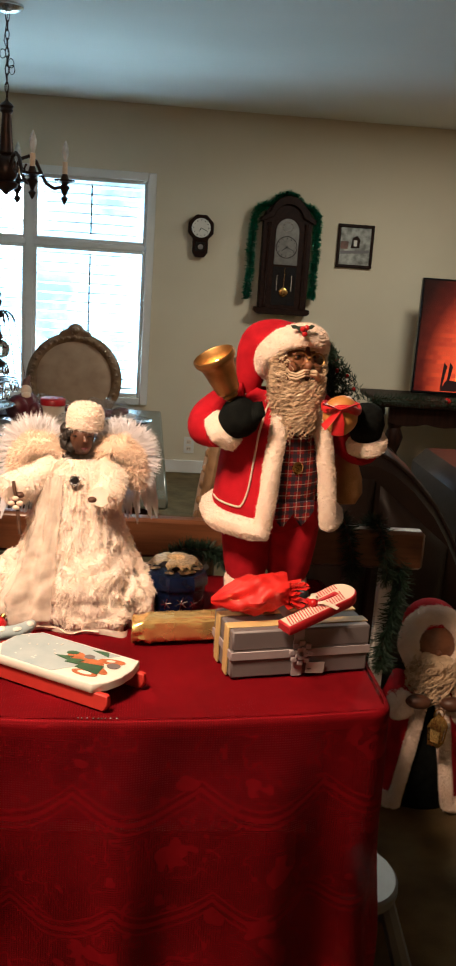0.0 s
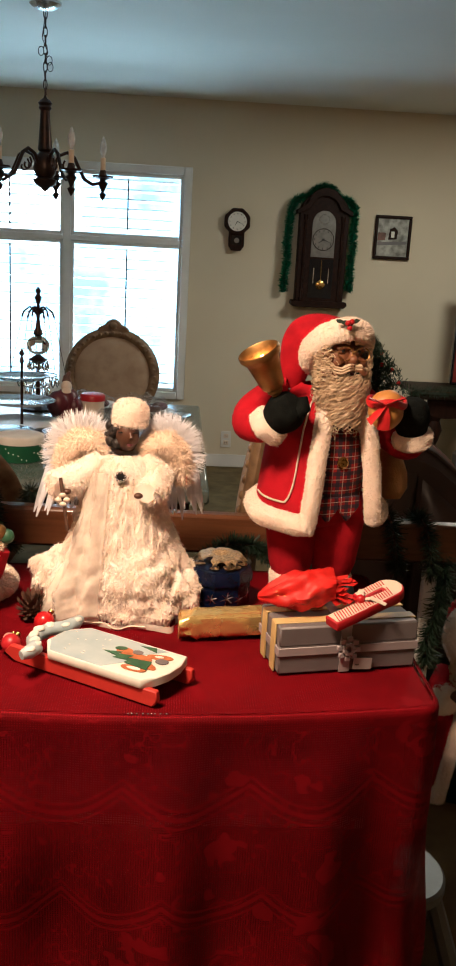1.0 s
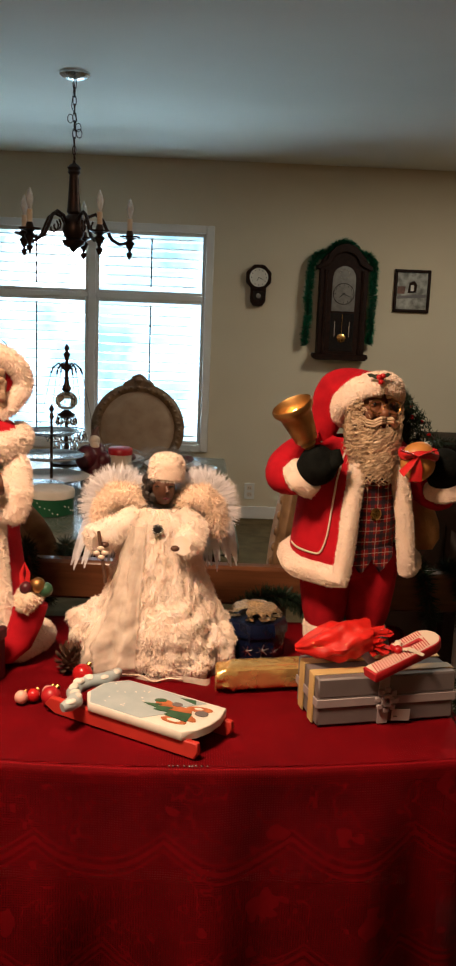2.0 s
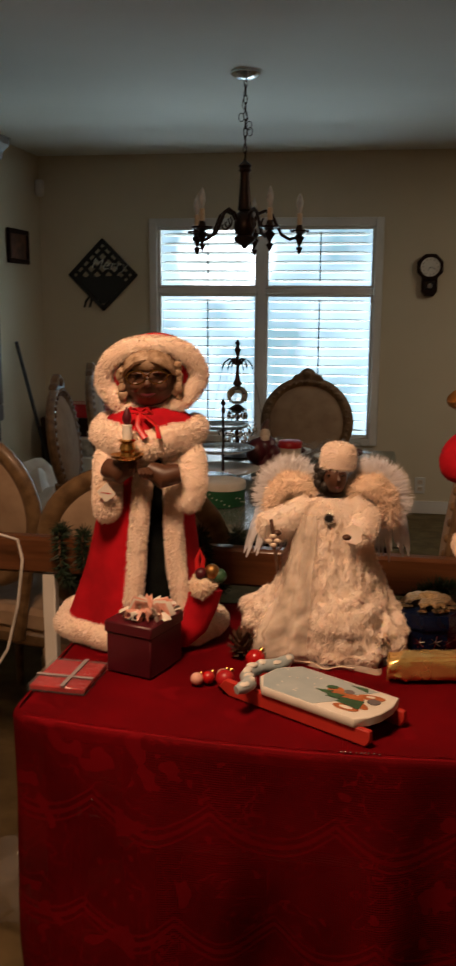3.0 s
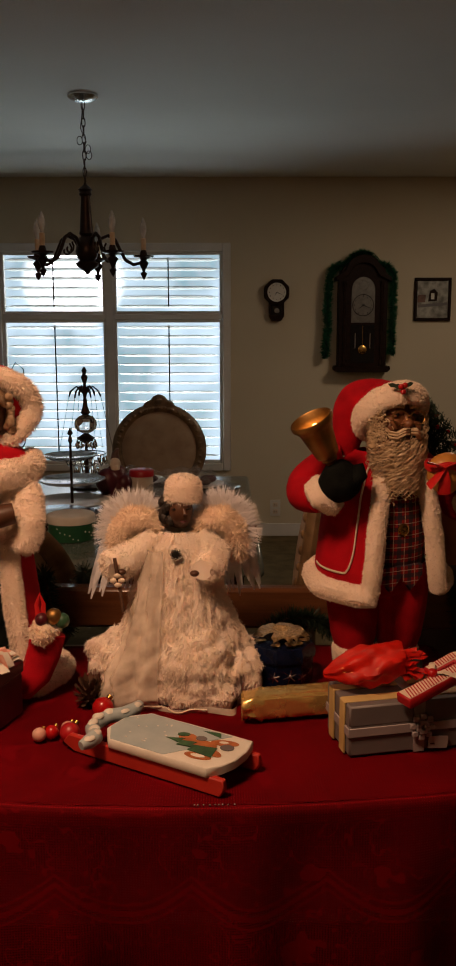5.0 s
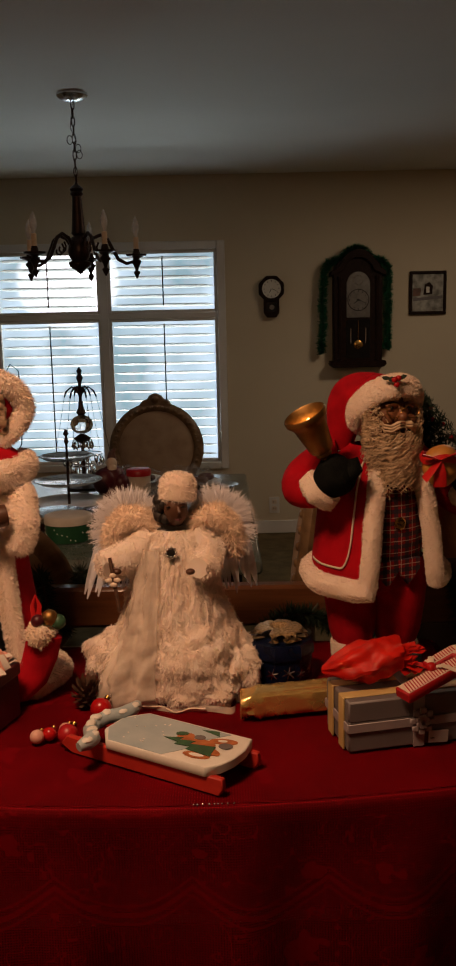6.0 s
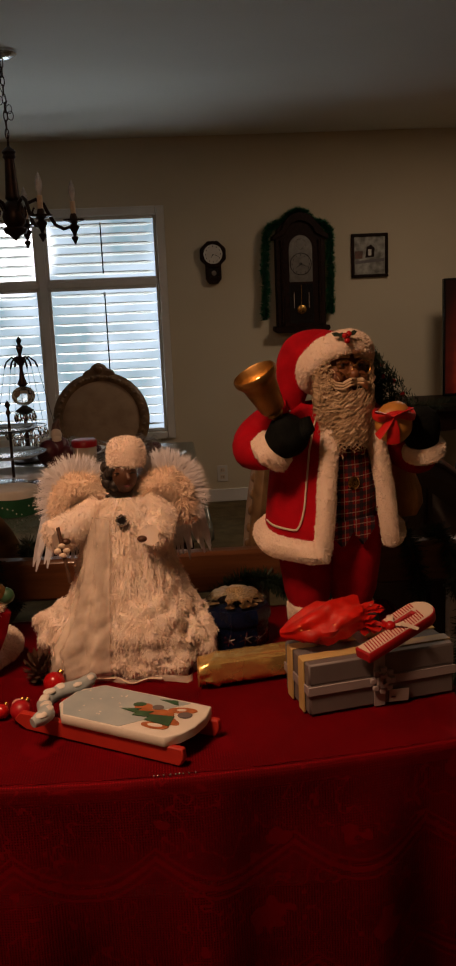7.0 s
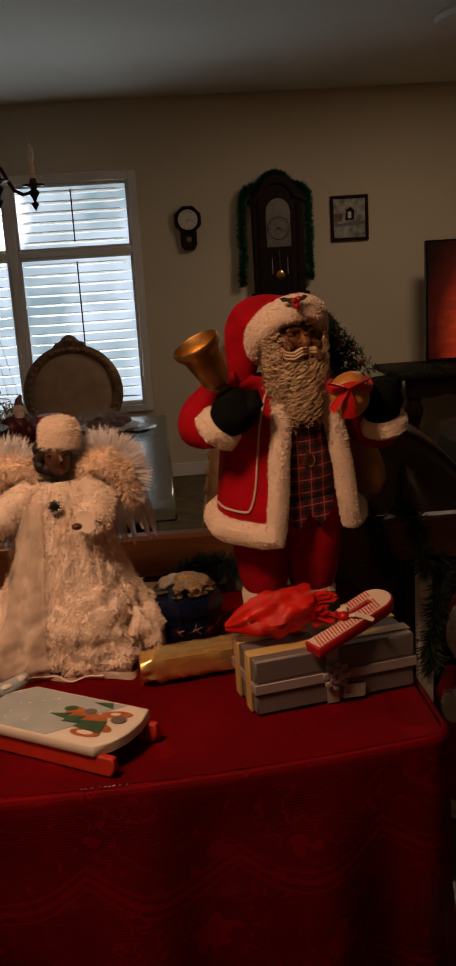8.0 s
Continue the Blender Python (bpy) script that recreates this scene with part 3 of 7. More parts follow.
for k, (x0, x1) in enumerate(((WX0, MX - 0.025), (MX + 0.025, WX1))):
    for z0, z1 in ((WZ0, MZ - 0.017), (MZ + 0.017, WZ1)):
        f = Form()
        st = 0.022
        f.box((x0 + st / 2, BACK + 0.02, (z0 + z1) / 2), (st, 0.03, z1 - z0), M["trim"])
        f.box((x1 - st / 2, BACK + 0.02, (z0 + z1) / 2), (st, 0.03, z1 - z0), M["trim"])
        f.box(((x0 + x1) / 2, BACK + 0.02, z1 - st / 2), (x1 - x0 - 2 * st, 0.03, st), M["trim"])
        f.box(((x0 + x1) / 2, BACK + 0.02, z0 + st / 2), (x1 - x0 - 2 * st, 0.03, st), M["trim"])
        pan = part("shutter_panel", f, win)
        n = max(3, round((z1 - z0 - 2 * st) / 0.064))
        pitch = (z1 - z0 - 2 * st) / n
        for i in range(n):
            s = new("slat", slat_mesh)
            s.matrix_basis = pose((x0 + x1) / 2, BACK + 0.03, z0 + st + pitch * (i + 0.5), -18, 0, 0) @ Matrix.Diagonal((x1 - x0 - 2 * st, 1, 1, 1))
            s.parent = pan
        f = Form()
        f.box(((x0 + x1) / 2 + 0.005, BACK - 0.012, (z0 + z1) / 2), (0.009, 0.009, z1 - z0 - 0.1), M["dark_wood"])
        f.ball(((x0 + x1) / 2 + 0.005, BACK - 0.012, z1 - 0.045), 0.008, M["trim"], 8, 6)
        part("tilt_rod", f, pan)

# outlet and corner sensor
f = Form()
f.box((0.165, BACK - 0.003, 0.2), (0.072, 0.006, 0.115), M["white"], bev=0.002)
for dz in (-0.024, 0.024):
    f.box((0.165, BACK - 0.0075, 0.2 + dz), (0.034, 0.003, 0.03), M["cream"], bev=0.001)
    for dx in (-0.007, 0.007):
        f.box((0.165 + dx, BACK - 0.0095, 0.2 + dz), (0.003, 0.002, 0.011), M["boot"], bev=0)
solid("wall_outlet", f, "white double wall outlet on the beige wall", "outlet")
f = Form()
f.box((LEFT + 0.03, BACK - 0.07, 2.22), (0.05, 0.07, 0.11), M["white"], bev=0.012)
solid("motion_detector", f, "small white alarm box high in the room corner", "alarm sensor")

# ceiling plates added to go with the assumed lamp and the fill
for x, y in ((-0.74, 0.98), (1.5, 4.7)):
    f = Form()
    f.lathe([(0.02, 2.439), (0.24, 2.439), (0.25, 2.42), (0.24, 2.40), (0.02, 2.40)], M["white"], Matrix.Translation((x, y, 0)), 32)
    solid("added_light_plate", f, "added round white ceiling light plate", "ceiling light", group="ceiling lights")

# ---- the gift table ----
TX0, TX1, TY0, TY1, TZ = -0.835, 0.265, 1.545, 2.19, 0.75


def front_bow(x):
    """How far the table's bowed front stands out at x."""
    return 0.060 * math.sin(math.pi * min(1, max(0, (x - TX0) / (TX1 - TX0)))) ** 0.8


tab = holder("display_table", "small wooden table hidden under a red cloth", "table")
f = Form()
edge = [TX0 + 0.002 + (TX1 - TX0 - 0.004) * i / 24 for i in range(25)]
f.prism([(x, TY0 + 0.002 - front_bow(x)) for x in edge] + [(TX1 - 0.002, TY1 - 0.002), (TX0 + 0.002, TY1 - 0.002)], 0.033, M["plush"], Matrix.Translation((0, 0, TZ - 0.036)), bev=0.004)
part("tabletop", f, tab)
for x in (TX0 + 0.06, TX1 - 0.06):
    for y in (TY0 + 0.06, TY1 - 0.06):
        f = Form()
        f.box((x, y, (TZ - 0.036) / 2), (0.05, 0.05, TZ - 0.036), M["dark_wood"], bev=0.006)
        part("leg", f, tab)


def cloth():
    """The cloth: flat on the table, rounded over its edge, falling in soft folds."""
    drop, n, per = 0.705, 34, []
    hx, hy, cx, cy, r = (TX1 - TX0) / 2, (TY1 - TY0) / 2, (TX0 + TX1) / 2, (TY0 + TY1) / 2, 0.03
    pts = []
    for sx, sy, a0 in ((1, 1, 0), (-1, 1, 90), (-1, -1, 180), (1, -1, 270)):
        for i in range(7):
            a = radians(a0 + 15 * i)
            pts.append((Vector((cx + sx * (hx - r) + r * math.cos(a), cy + sy * (hy - r) + r * math.sin(a), 0)), Vector((math.cos(a), math.sin(a), 0))))
    for i, (p, nrm) in enumerate(pts):
        q, n2 = pts[(i + 1) % len(pts)]
        k = max(1, int((q - p).length / 0.016))
        per += [(p.lerp(q, j / k), nrm.lerp(n2, j / k).normalized()) for j in range(k)]
    L = [0.0]
    for i in range(len(per) - 1):
        L.append(L[-1] + (per[i + 1][0] - per[i][0]).length)
    vs, uv = [], []
    w = len(per)
    for j in range(n + 1):
        if j < 6:
            a = radians(90 * j / 5)
            out, dz = 0.012 * math.sin(a) - 0.012, -0.012 * (1 - math.cos(a))
            s = 0.0
        else:
            s = (j - 5) / (n - 5)
            out, dz = 0.0, -0.012 - (drop - 0.012) * s
        for (p, nrm), l in zip(per, L):
            fold = (math.sin(l * 17 + 1.6 * math.sin(l * 5)) * 0.75 + math.sin(l * 47 + 2) * 0.2 + 0.55 * noise.noise(Vector((l * 5, s * 2.5, 0)))) * 0.050 * s ** 0.8
            bow = front_bow(p.x) if p.y < cy and nrm.y < -0.02 else 0
            q = p + nrm * (out + 0.012 + fold + 0.022 * s) + Vector((0, -bow, 0))
            vs.append((q.x, q.y, TZ + dz + 0.002 * noise.noise(Vector((q.x * 9, q.y * 9, 0)))))
            uv.append((l, -0.0035 * min(j, 5) - (0 if j < 6 else drop * s)))
    fs = [(j * w + i, (j + 1) * w + i, (j + 1) * w + (i + 1) % w, j * w + (i + 1) % w) for j in range(n) for i in range(w)]
    # the flat top, as a grid inside the rounded border
    k0, nx, ny = len(vs), 60, 36
    for j in range(ny + 1):
        for i in range(nx + 1):
            x = TX0 + 0.004 + (TX1 - TX0 - 0.008) * i / nx
            y = TY0 + 0.004 - front_bow(x) + (TY1 - TY0 - 0.008 + front_bow(x)) * j / ny
            vs.append((x, y, TZ - 0.0005 + 0.0016 * noise.noise(Vector((x * 11, y * 11, 3)))))
            uv.append((x + 5, y))
    fs += [(k0 + j * (nx + 1) + i, k0 + j * (nx + 1) + i + 1, k0 + (j + 1) * (nx + 1) + i + 1, k0 + (j + 1) * (nx + 1) + i) for j in range(ny) for i in range(nx)]
    me = bpy.data.meshes.new("tablecloth")
    me.from_pydata(vs, [], fs)
    me.materials.append(M["lace"])
    lay = me.uv_layers.new(name="UVMap")
    for lp in me.loops:
        lay.data[lp.index].uv = uv[lp.vertex_index]
    me.polygons.foreach_set("use_smooth", [True] * len(fs))
    me.update()
    return tagged(new("tablecloth", me), "long red lace tablecloth with flower motifs falling in folds", "tablecloth")


cl = cloth()
f = Form()
for i in range(9):
    x = -0.256 + 0.0075 * i + 0.002 * math.sin(5 * i)
    f.ball((x, TY0 - front_bow(x) - 0.002, TZ + 0.0025), 0.0018, M["silver"], 8, 6)
part("bead_trim", f, cl, "short row of silvery beads")

# upholstered bench under the table, seen faintly through the lace
ben = holder("bench", "beige upholstered bench with white trim under the table", "bench")
f = Form()
f.box((-0.2, 1.84, 0.45), (1.0, 0.3, 0.09), M["uphol"], bev=0.02)
part("seat", f, ben)
f = Form()
f.box((-0.2, 1.682, 0.425), (0.98, 0.012, 0.022), M["snow_paint"], bev=0.004)
part("piping", f, ben, "white braid trim")
for x in (-0.64, 0.24):
    f = Form()
    f.box((x, 1.84, 0.203), (0.04, 0.26, 0.405), M["dark_wood"], bev=0.006)
    part("leg", f, ben)

# ---- the long wooden rail behind the table ----
rail = holder("wooden_railing", "brown wooden rail on white posts behind the table", "railing")
RA = pose(-0.42, 2.29, 0, 0, 0, -2.2)
f = Form()
f.box((0, 0, 0.815), (1.9, 0.045, 0.098), M["rail"], bev=0.008)
rb = part("top_rail", f, rail, "brown varnished wooden rail", at=RA)
for x in (-0.62, 0.865):
    f = Form()
    f.box((x, 0.0, 0.383), (0.034, 0.03, 0.764), M["white"], bev=0.003)
    part("post", f, rail, "white post", at=RA)
f = Form()
f.box((0.12, 0.0, 0.10), (1.45, 0.028, 0.05), M["white"], bev=0.003)
part("bottom_rail", f, rail, at=RA)


# ---- the dolls: each one plain mesh ----
def curls(f, rng, n, place, mat, size=0.008, thick=0.0022, wind=1.0):
    """Loose ringlets; place(rng) gives where each one starts and the way it faces."""
    for _ in range(n):
        p, out = place(rng)
        p, out = Vector(p), Vector(out).normalized()
        side = out.cross(Vector((0, 0, 1))).normalized()
        r, turns, drop, ph = size * rng.uniform(0.5, 1.1), wind * rng.uniform(0.7, 1.5), rng.uniform(0.022, 0.05), rng.uniform(0, 6.3)
        lean = rng.uniform(-0.012, 0.012)
        pts = []
        for i in range(21):
            t = i / 20
            a = ph + t * turns * 2 * math.pi
            w = r * (0.4 + 0.8 * t)
            pts.append(p + out * (w * 0.7 * math.cos(a) + 0.003) + side * (w * math.sin(a) + lean * t) + Vector((0, 0, -drop * t + 0.35 * w * math.cos(2 * a))))
        f.tube(pts, [thick * (1 - 0.55 * i / 20) for i in range(21)], mat, 4)


def eased(pts, rads, k=4):
    """More points along a line, rounded through the ones given, with their radii."""
    n, op, orr = len(pts), [], []
    P = [Vector(p) for p in pts]
    for i in range(n - 1):
        a, b, c, d = (P[max(i - 1, 0)], P[i], P[i + 1], P[min(i + 2, n - 1)])
        ra, rb, rc, rd = (rads[max(i - 1, 0)], rads[i], rads[i + 1], rads[min(i + 2, n - 1)])
        for j in range(k):
            t = j / k
            w = (-0.5 * t + t * t - 0.5 * t ** 3, 1 - 2.5 * t * t + 1.5 * t ** 3, 0.5 * t + 2 * t * t - 1.5 * t ** 3, -0.5 * t * t + 0.5 * t ** 3)
            op.append(a * w[0] + b * w[1] + c * w[2] + d * w[3])
            orr.append(max(0.0005, ra * w[0] + rb * w[1] + rc * w[2] + rd * w[3]))
    return op + [P[-1]], orr + [rads[-1]]


def ring(c, rx, rz, n=28, y=0.0):
    return [(c[0] + rx * math.cos(2 * math.pi * i / n), c[1] + y * math.sin(2 * math.pi * i / n), c[2] + rz * math.sin(2 * math.pi * i / n)) for i in range(n)]


def robe(f, mat, trim, prof, a0, hem_dip=0.03, tr=0.02, braid=None, seg=44, folds=0.0, turn=0.0):
    """A coat open at the front: prof rows of (height, half width, half depth); a0(v): half the opening's angle."""
    def fn(u, v):
        k = v * (len(prof) - 1)
        i = min(int(k), len(prof) - 2)
        t = k - i
        h, rx, ry = (prof[i][j] * (1 - t) + prof[i + 1][j] * t for j in range(3))
        a = a0(v)
        th = radians(-90 + turn + a + u * (360 - 2 * a))
        w = 1 + folds * (1 - v) * math.sin(th * 7 + 1)
        return Vector((rx * w * math.cos(th), ry * w * math.sin(th), h + hem_dip * (1 - v) * math.sin(th)))
    f.grid(fn, seg, 14, mat)
    path = [fn(0, 1 - i / 14) for i in range(15)] + [fn(i / 40, 0) for i in range(1, 41)] + [fn(1, i / 14) for i in range(1, 15)]
    f.tube(path, [tr * (0.85 if i in range(15) or i > 54 else 1.1) for i in range(len(path))], trim, 10, lump=0.18)
    if braid:
        for e in (0, 1):
            uv = [(0.066, 0.97 - 0.062 * i) for i in range(11)] + [(0.066 + 0.030 * (1 - math.cos(radians(18 * i))), 0.35 - 0.165 * math.sin(radians(18 * i))) for i in range(6)] + [(0.096 + 0.016 * i, 0.185) for i in range(1, 10)]
            pts = [fn(abs(e - a), b) for a, b in uv]
            f.tube([p + Vector((p.x, p.y, 0)).normalized() * 0.003 for p in pts], 0.0022, braid, 5)
    return fn


def bell_santa():
    rng = random.Random(5)
    f = Form()
    for s in (-1, 1):
        f.ball((s * 0.047 + 0.012, -0.035, 0.022), (0.034, 0.062, 0.022), M["boot"])
        f.tube([(s * 0.046, 0, 0.0), (s * 0.046, 0, 0.05)], 0.036, M["boot"], 16)
        f.tube([(s * 0.046, 0, 0.004), (s * 0.046, 0, 0.014), (s * 0.046, 0, 0.044), (s * 0.046, 0, 0.056)], [0.036, 0.043, 0.044, 0.037], M["sherpa"], 22, lump=0.12)
        f.tube([(s * 0.046, 0, 0.046), (s * 0.047, 0, 0.075), (s * 0.049, 0.0, 0.13), (s * 0.05, 0, 0.185), (s * 0.046, 0, 0.23)], [0.040, 0.049, 0.055, 0.060, 0.055], M["plush"], 22, lump=0.05)
    f.ball((0, 0, 0.205), (0.100, 0.080, 0.05), M["plush"], 24, 14)
    f.lathe([(0.088, 0.21), (0.094, 0.235), (0.099, 0.29), (0.095, 0.35), (0.078, 0.41), (0.045, 0.455)], M["plaid"], None, 36, sx=1.0, sy=0.90)
    turn = pose(0, 0, 0, 0, 0, 23)
    for s in (-1, 1):
        f.prism([(0.0, 0.02), (s * 0.052, 0.02), (s * 0.052, -0.004), (s * 0.024, -0.036), (0.0, -0.006)][::s], 0.010, M["plaid"], turn @ pose(0, -0.080, 0.222, 90))
    f.lathe([(0.0, 0.0), (0.013, 0.001), (0.0135, 0.004), (0.010, 0.006), (0.006, 0.005), (0.0, 0.0065)], M["brass"], turn @ pose(0, -0.088, 0.316, 90), 18)
    robe(f, M["red"], M["sherpa"], [(0.198, 0.134, 0.112), (0.24, 0.130, 0.110), (0.32, 0.121, 0.104), (0.39, 0.110, 0.092), (0.440, 0.088, 0.072), (0.468, 0.05, 0.048)],
              lambda v: 31 + 7 * (1 - v) ** 2 - 9 * v ** 3, 0.014, 0.0215, M["cream"], seg=60, folds=0.018, turn=23)
    # arms: sleeve, cuff, mitten
    for sl, cuff, mit, big, th in (([(-0.075, 0.0, 0.435), (-0.115, 0.004, 0.425), (-0.150, -0.01, 0.40), (-0.158, -0.05, 0.385), (-0.135, -0.085, 0.387)], (-0.124, -0.097, 0.392), (-0.096, -0.116, 0.422), 0.040, 1),
                                   ([(0.07, 0.0, 0.43), (0.11, 0.01, 0.405), (0.150, 0.005, 0.37), (0.176, -0.02, 0.352), (0.184, -0.04, 0.358)], (0.185, -0.048, 0.370), (0.174, -0.062, 0.418), 0.039, -1)):
        f.tube(*eased(sl, [0.043, 0.041, 0.040, 0.037, 0.034]), M["red"], 24, lump=0.04)
        a, b = Vector(cuff), Vector(mit)
        d = (b - a).normalized()
        f.tube([a - d * 0.018, a - d * 0.010, a + d * 0.008, a + d * 0.016], [0.034, 0.043, 0.042, 0.033], M["sherpa"], 20, lump=0.15)
        f.tube(*eased([a + d * 0.01, b - d * 0.008, b + d * 0.014, b + d * 0.030, b + d * 0.036], [0.030, big, big * 0.98, big * 0.72, big * 0.2]), M["black"], 24, lump=0.05)
        f.tube([b + Vector((th * 0.018, -0.018, -0.004)), b + Vector((th * 0.034, -0.024, 0.016)), b + Vector((th * 0.030, -0.020, 0.036))], [0.016, 0.015, 0.010], M["black"], 10)
    # head
    H = pose(0.014, -0.030, 0.528, -5, 3, 24)
    g = Form()
    g.ball((0, 0, 0), (0.051, 0.054, 0.060), M["skin2"], 26, 18)
    g.ball((0, -0.058, -0.004), (0.011, 0.014, 0.010), M["skin2"], 12, 8)
    g.tube([(0, -0.050, 0.018), (0, -0.057, 0.002)], [0.005, 0.008], M["skin2"], 10)
    for s in (-1, 1):
        g.ball((s * 0.009, -0.057, -0.007), (0.006, 0.007, 0.006), M["skin2"], 8, 6)
        g.ball((s * 0.027, -0.044, -0.010), (0.016, 0.013, 0.013), M["skin2"], 14, 10)
        g.ball((s * 0.020, -0.047, 0.012), (0.0095, 0.006, 0.0055), M["skin2"], 10, 8)
        g.ball((s * 0.020, -0.0515, 0.013), (0.0042, 0.003, 0.0045), M["boot"], 8, 6)
        g.tube([(s * 0.010, -0.0525, 0.0185), (s * 0.020, -0.054, 0.020), (s * 0.031, -0.048, 0.0165)], 0.0038, M["skin2"], 6)
        g.tube([(s * 0.007, -0.054, 0.029), (s * 0.02, -0.055, 0.033), (s * 0.034, -0.046, 0.028)], [0.004, 0.006, 0.003], M["hair"], 8, lump=0.3)
        for k in range(9):
            dz, dy = rng.uniform(-0.006, 0.006), rng.uniform(-0.004, 0.002)
            g.tube([(s * 0.002, -0.064 + dy, -0.018 + dz), (s * 0.014, -0.068 + dy, -0.019 + dz), (s * 0.028, -0.061 + dy, -0.027 + dz), (s * 0.040, -0.052 + dy, -0.024 + dz), (s * 0.046, -0.047 + dy, -0.016 + dz)], [0.002, 0.0026, 0.0024, 0.0018, 0.0008], M["hair"], 6)
        g.tube(ring((s * 0.021, -0.062, 0.008), 0.017, 0.014, 20), 0.0013, M["gold"], 5, closed=True)
        g.tube([(s * 0.038, -0.061, 0.01), (s * 0.055, -0.02, 0.012)], 0.0012, M["gold"], 5)
    g.tube([(-0.005, -0.063, 0.01), (0, -0.065, 0.013), (0.005, -0.063, 0.01)], 0.0013, M["gold"], 5)
    g.tube([(-0.011, -0.058, -0.031), (0, -0.062, -0.033), (0.011, -0.058, -0.031)], [0.002, 0.0035, 0.002], M["maroon"], 8)
    g.ball((0.0, -0.030, -0.078), (0.040, 0.028, 0.056), M["hair"], 20, 16, lump=0.25, freq=60)

    def jaw(r):
        a, z = radians(r.uniform(-110, 110)), r.uniform(-0.115, 0.034)
        deg = abs(math.degrees(a))
        if z > -0.026 and deg < 50:
            z -= 0.066
        k = 0.058 * max(0.45, 1 - max(0.0, -z - 0.045) * 6.0)
        p = Vector((k * math.sin(a), -0.024 - (0.036 if deg < 75 else 0.018) * math.cos(a), z))
        return p, (math.sin(a), -math.cos(a), 0.1)
    curls(g, rng, 620, jaw, M["hair"], 0.0095, 0.0013, 2.3)
    # the brim of the cap
    g.tube([(0.059 * math.cos(t), 0.058 * math.sin(t) + 0.003, 0.018 - 0.040 * math.sin(t)) for t in [2 * math.pi * i / 40 for i in range(40)]], 0.0165, M["sherpa"], 18, closed=True, lump=0.16, flat=1.55)
    for a in (20, 165):
        g.prism([(0, 0), (0.006, 0.006), (0.012, 0.003), (0.020, 0.005), (0.026, 0.0), (0.018, -0.004), (0.011, -0.003), (0.006, -0.006)], 0.0016, M["needle"], pose(-0.030, -0.076, 0.066, 72, 0, -22) @ pose(0, 0, 0, 0, 0, a), bev=0)
    for dx, dz in ((-0.003, 0.003), (0.006, 0.006), (0.002, -0.006)):
        g.ball((-0.030 + dx, -0.080, 0.064 + dz), 0.0058, M["berry"], 10, 8)
    f.add(g.v, [], M["fur"], H)
    k0 = len(f.v) - len(g.v)
    for fc, m in zip(g.f, g.m):
        f.f.append(tuple(i + k0 for i in fc))
        f.m.append(f.slot(g.mats[m]))
    # the cap: a dome over the head, its tail folded down behind
    f.ball((0.004, -0.014, 0.548), (0.060, 0.058, 0.062), M["plush"], 30, 18, lump=0.06, freq=22)
    f.tube(*eased([(0.004, -0.004, 0.566), (-0.024, 0.008, 0.571), (-0.046, 0.018, 0.566), (-0.058, 0.026, 0.545), (-0.062, 0.030, 0.515), (-0.064, 0.032, 0.480), (-0.065, 0.032, 0.452)],
                  [0.044, 0.042, 0.040, 0.037, 0.034, 0.029, 0.018]), M["plush"], 32, lump=0.04)
    f.tufts(M["sherpa"], 280000, 0.0030, 0.0007, M["fur_pile"], seed=3, droop=0.0, spread=0.9)
    return solid("santa_doll", f, "dark faced santa doll in red coat and plaid vest", "doll", at=pose(0.115, 2.06, TZ + 0.002))


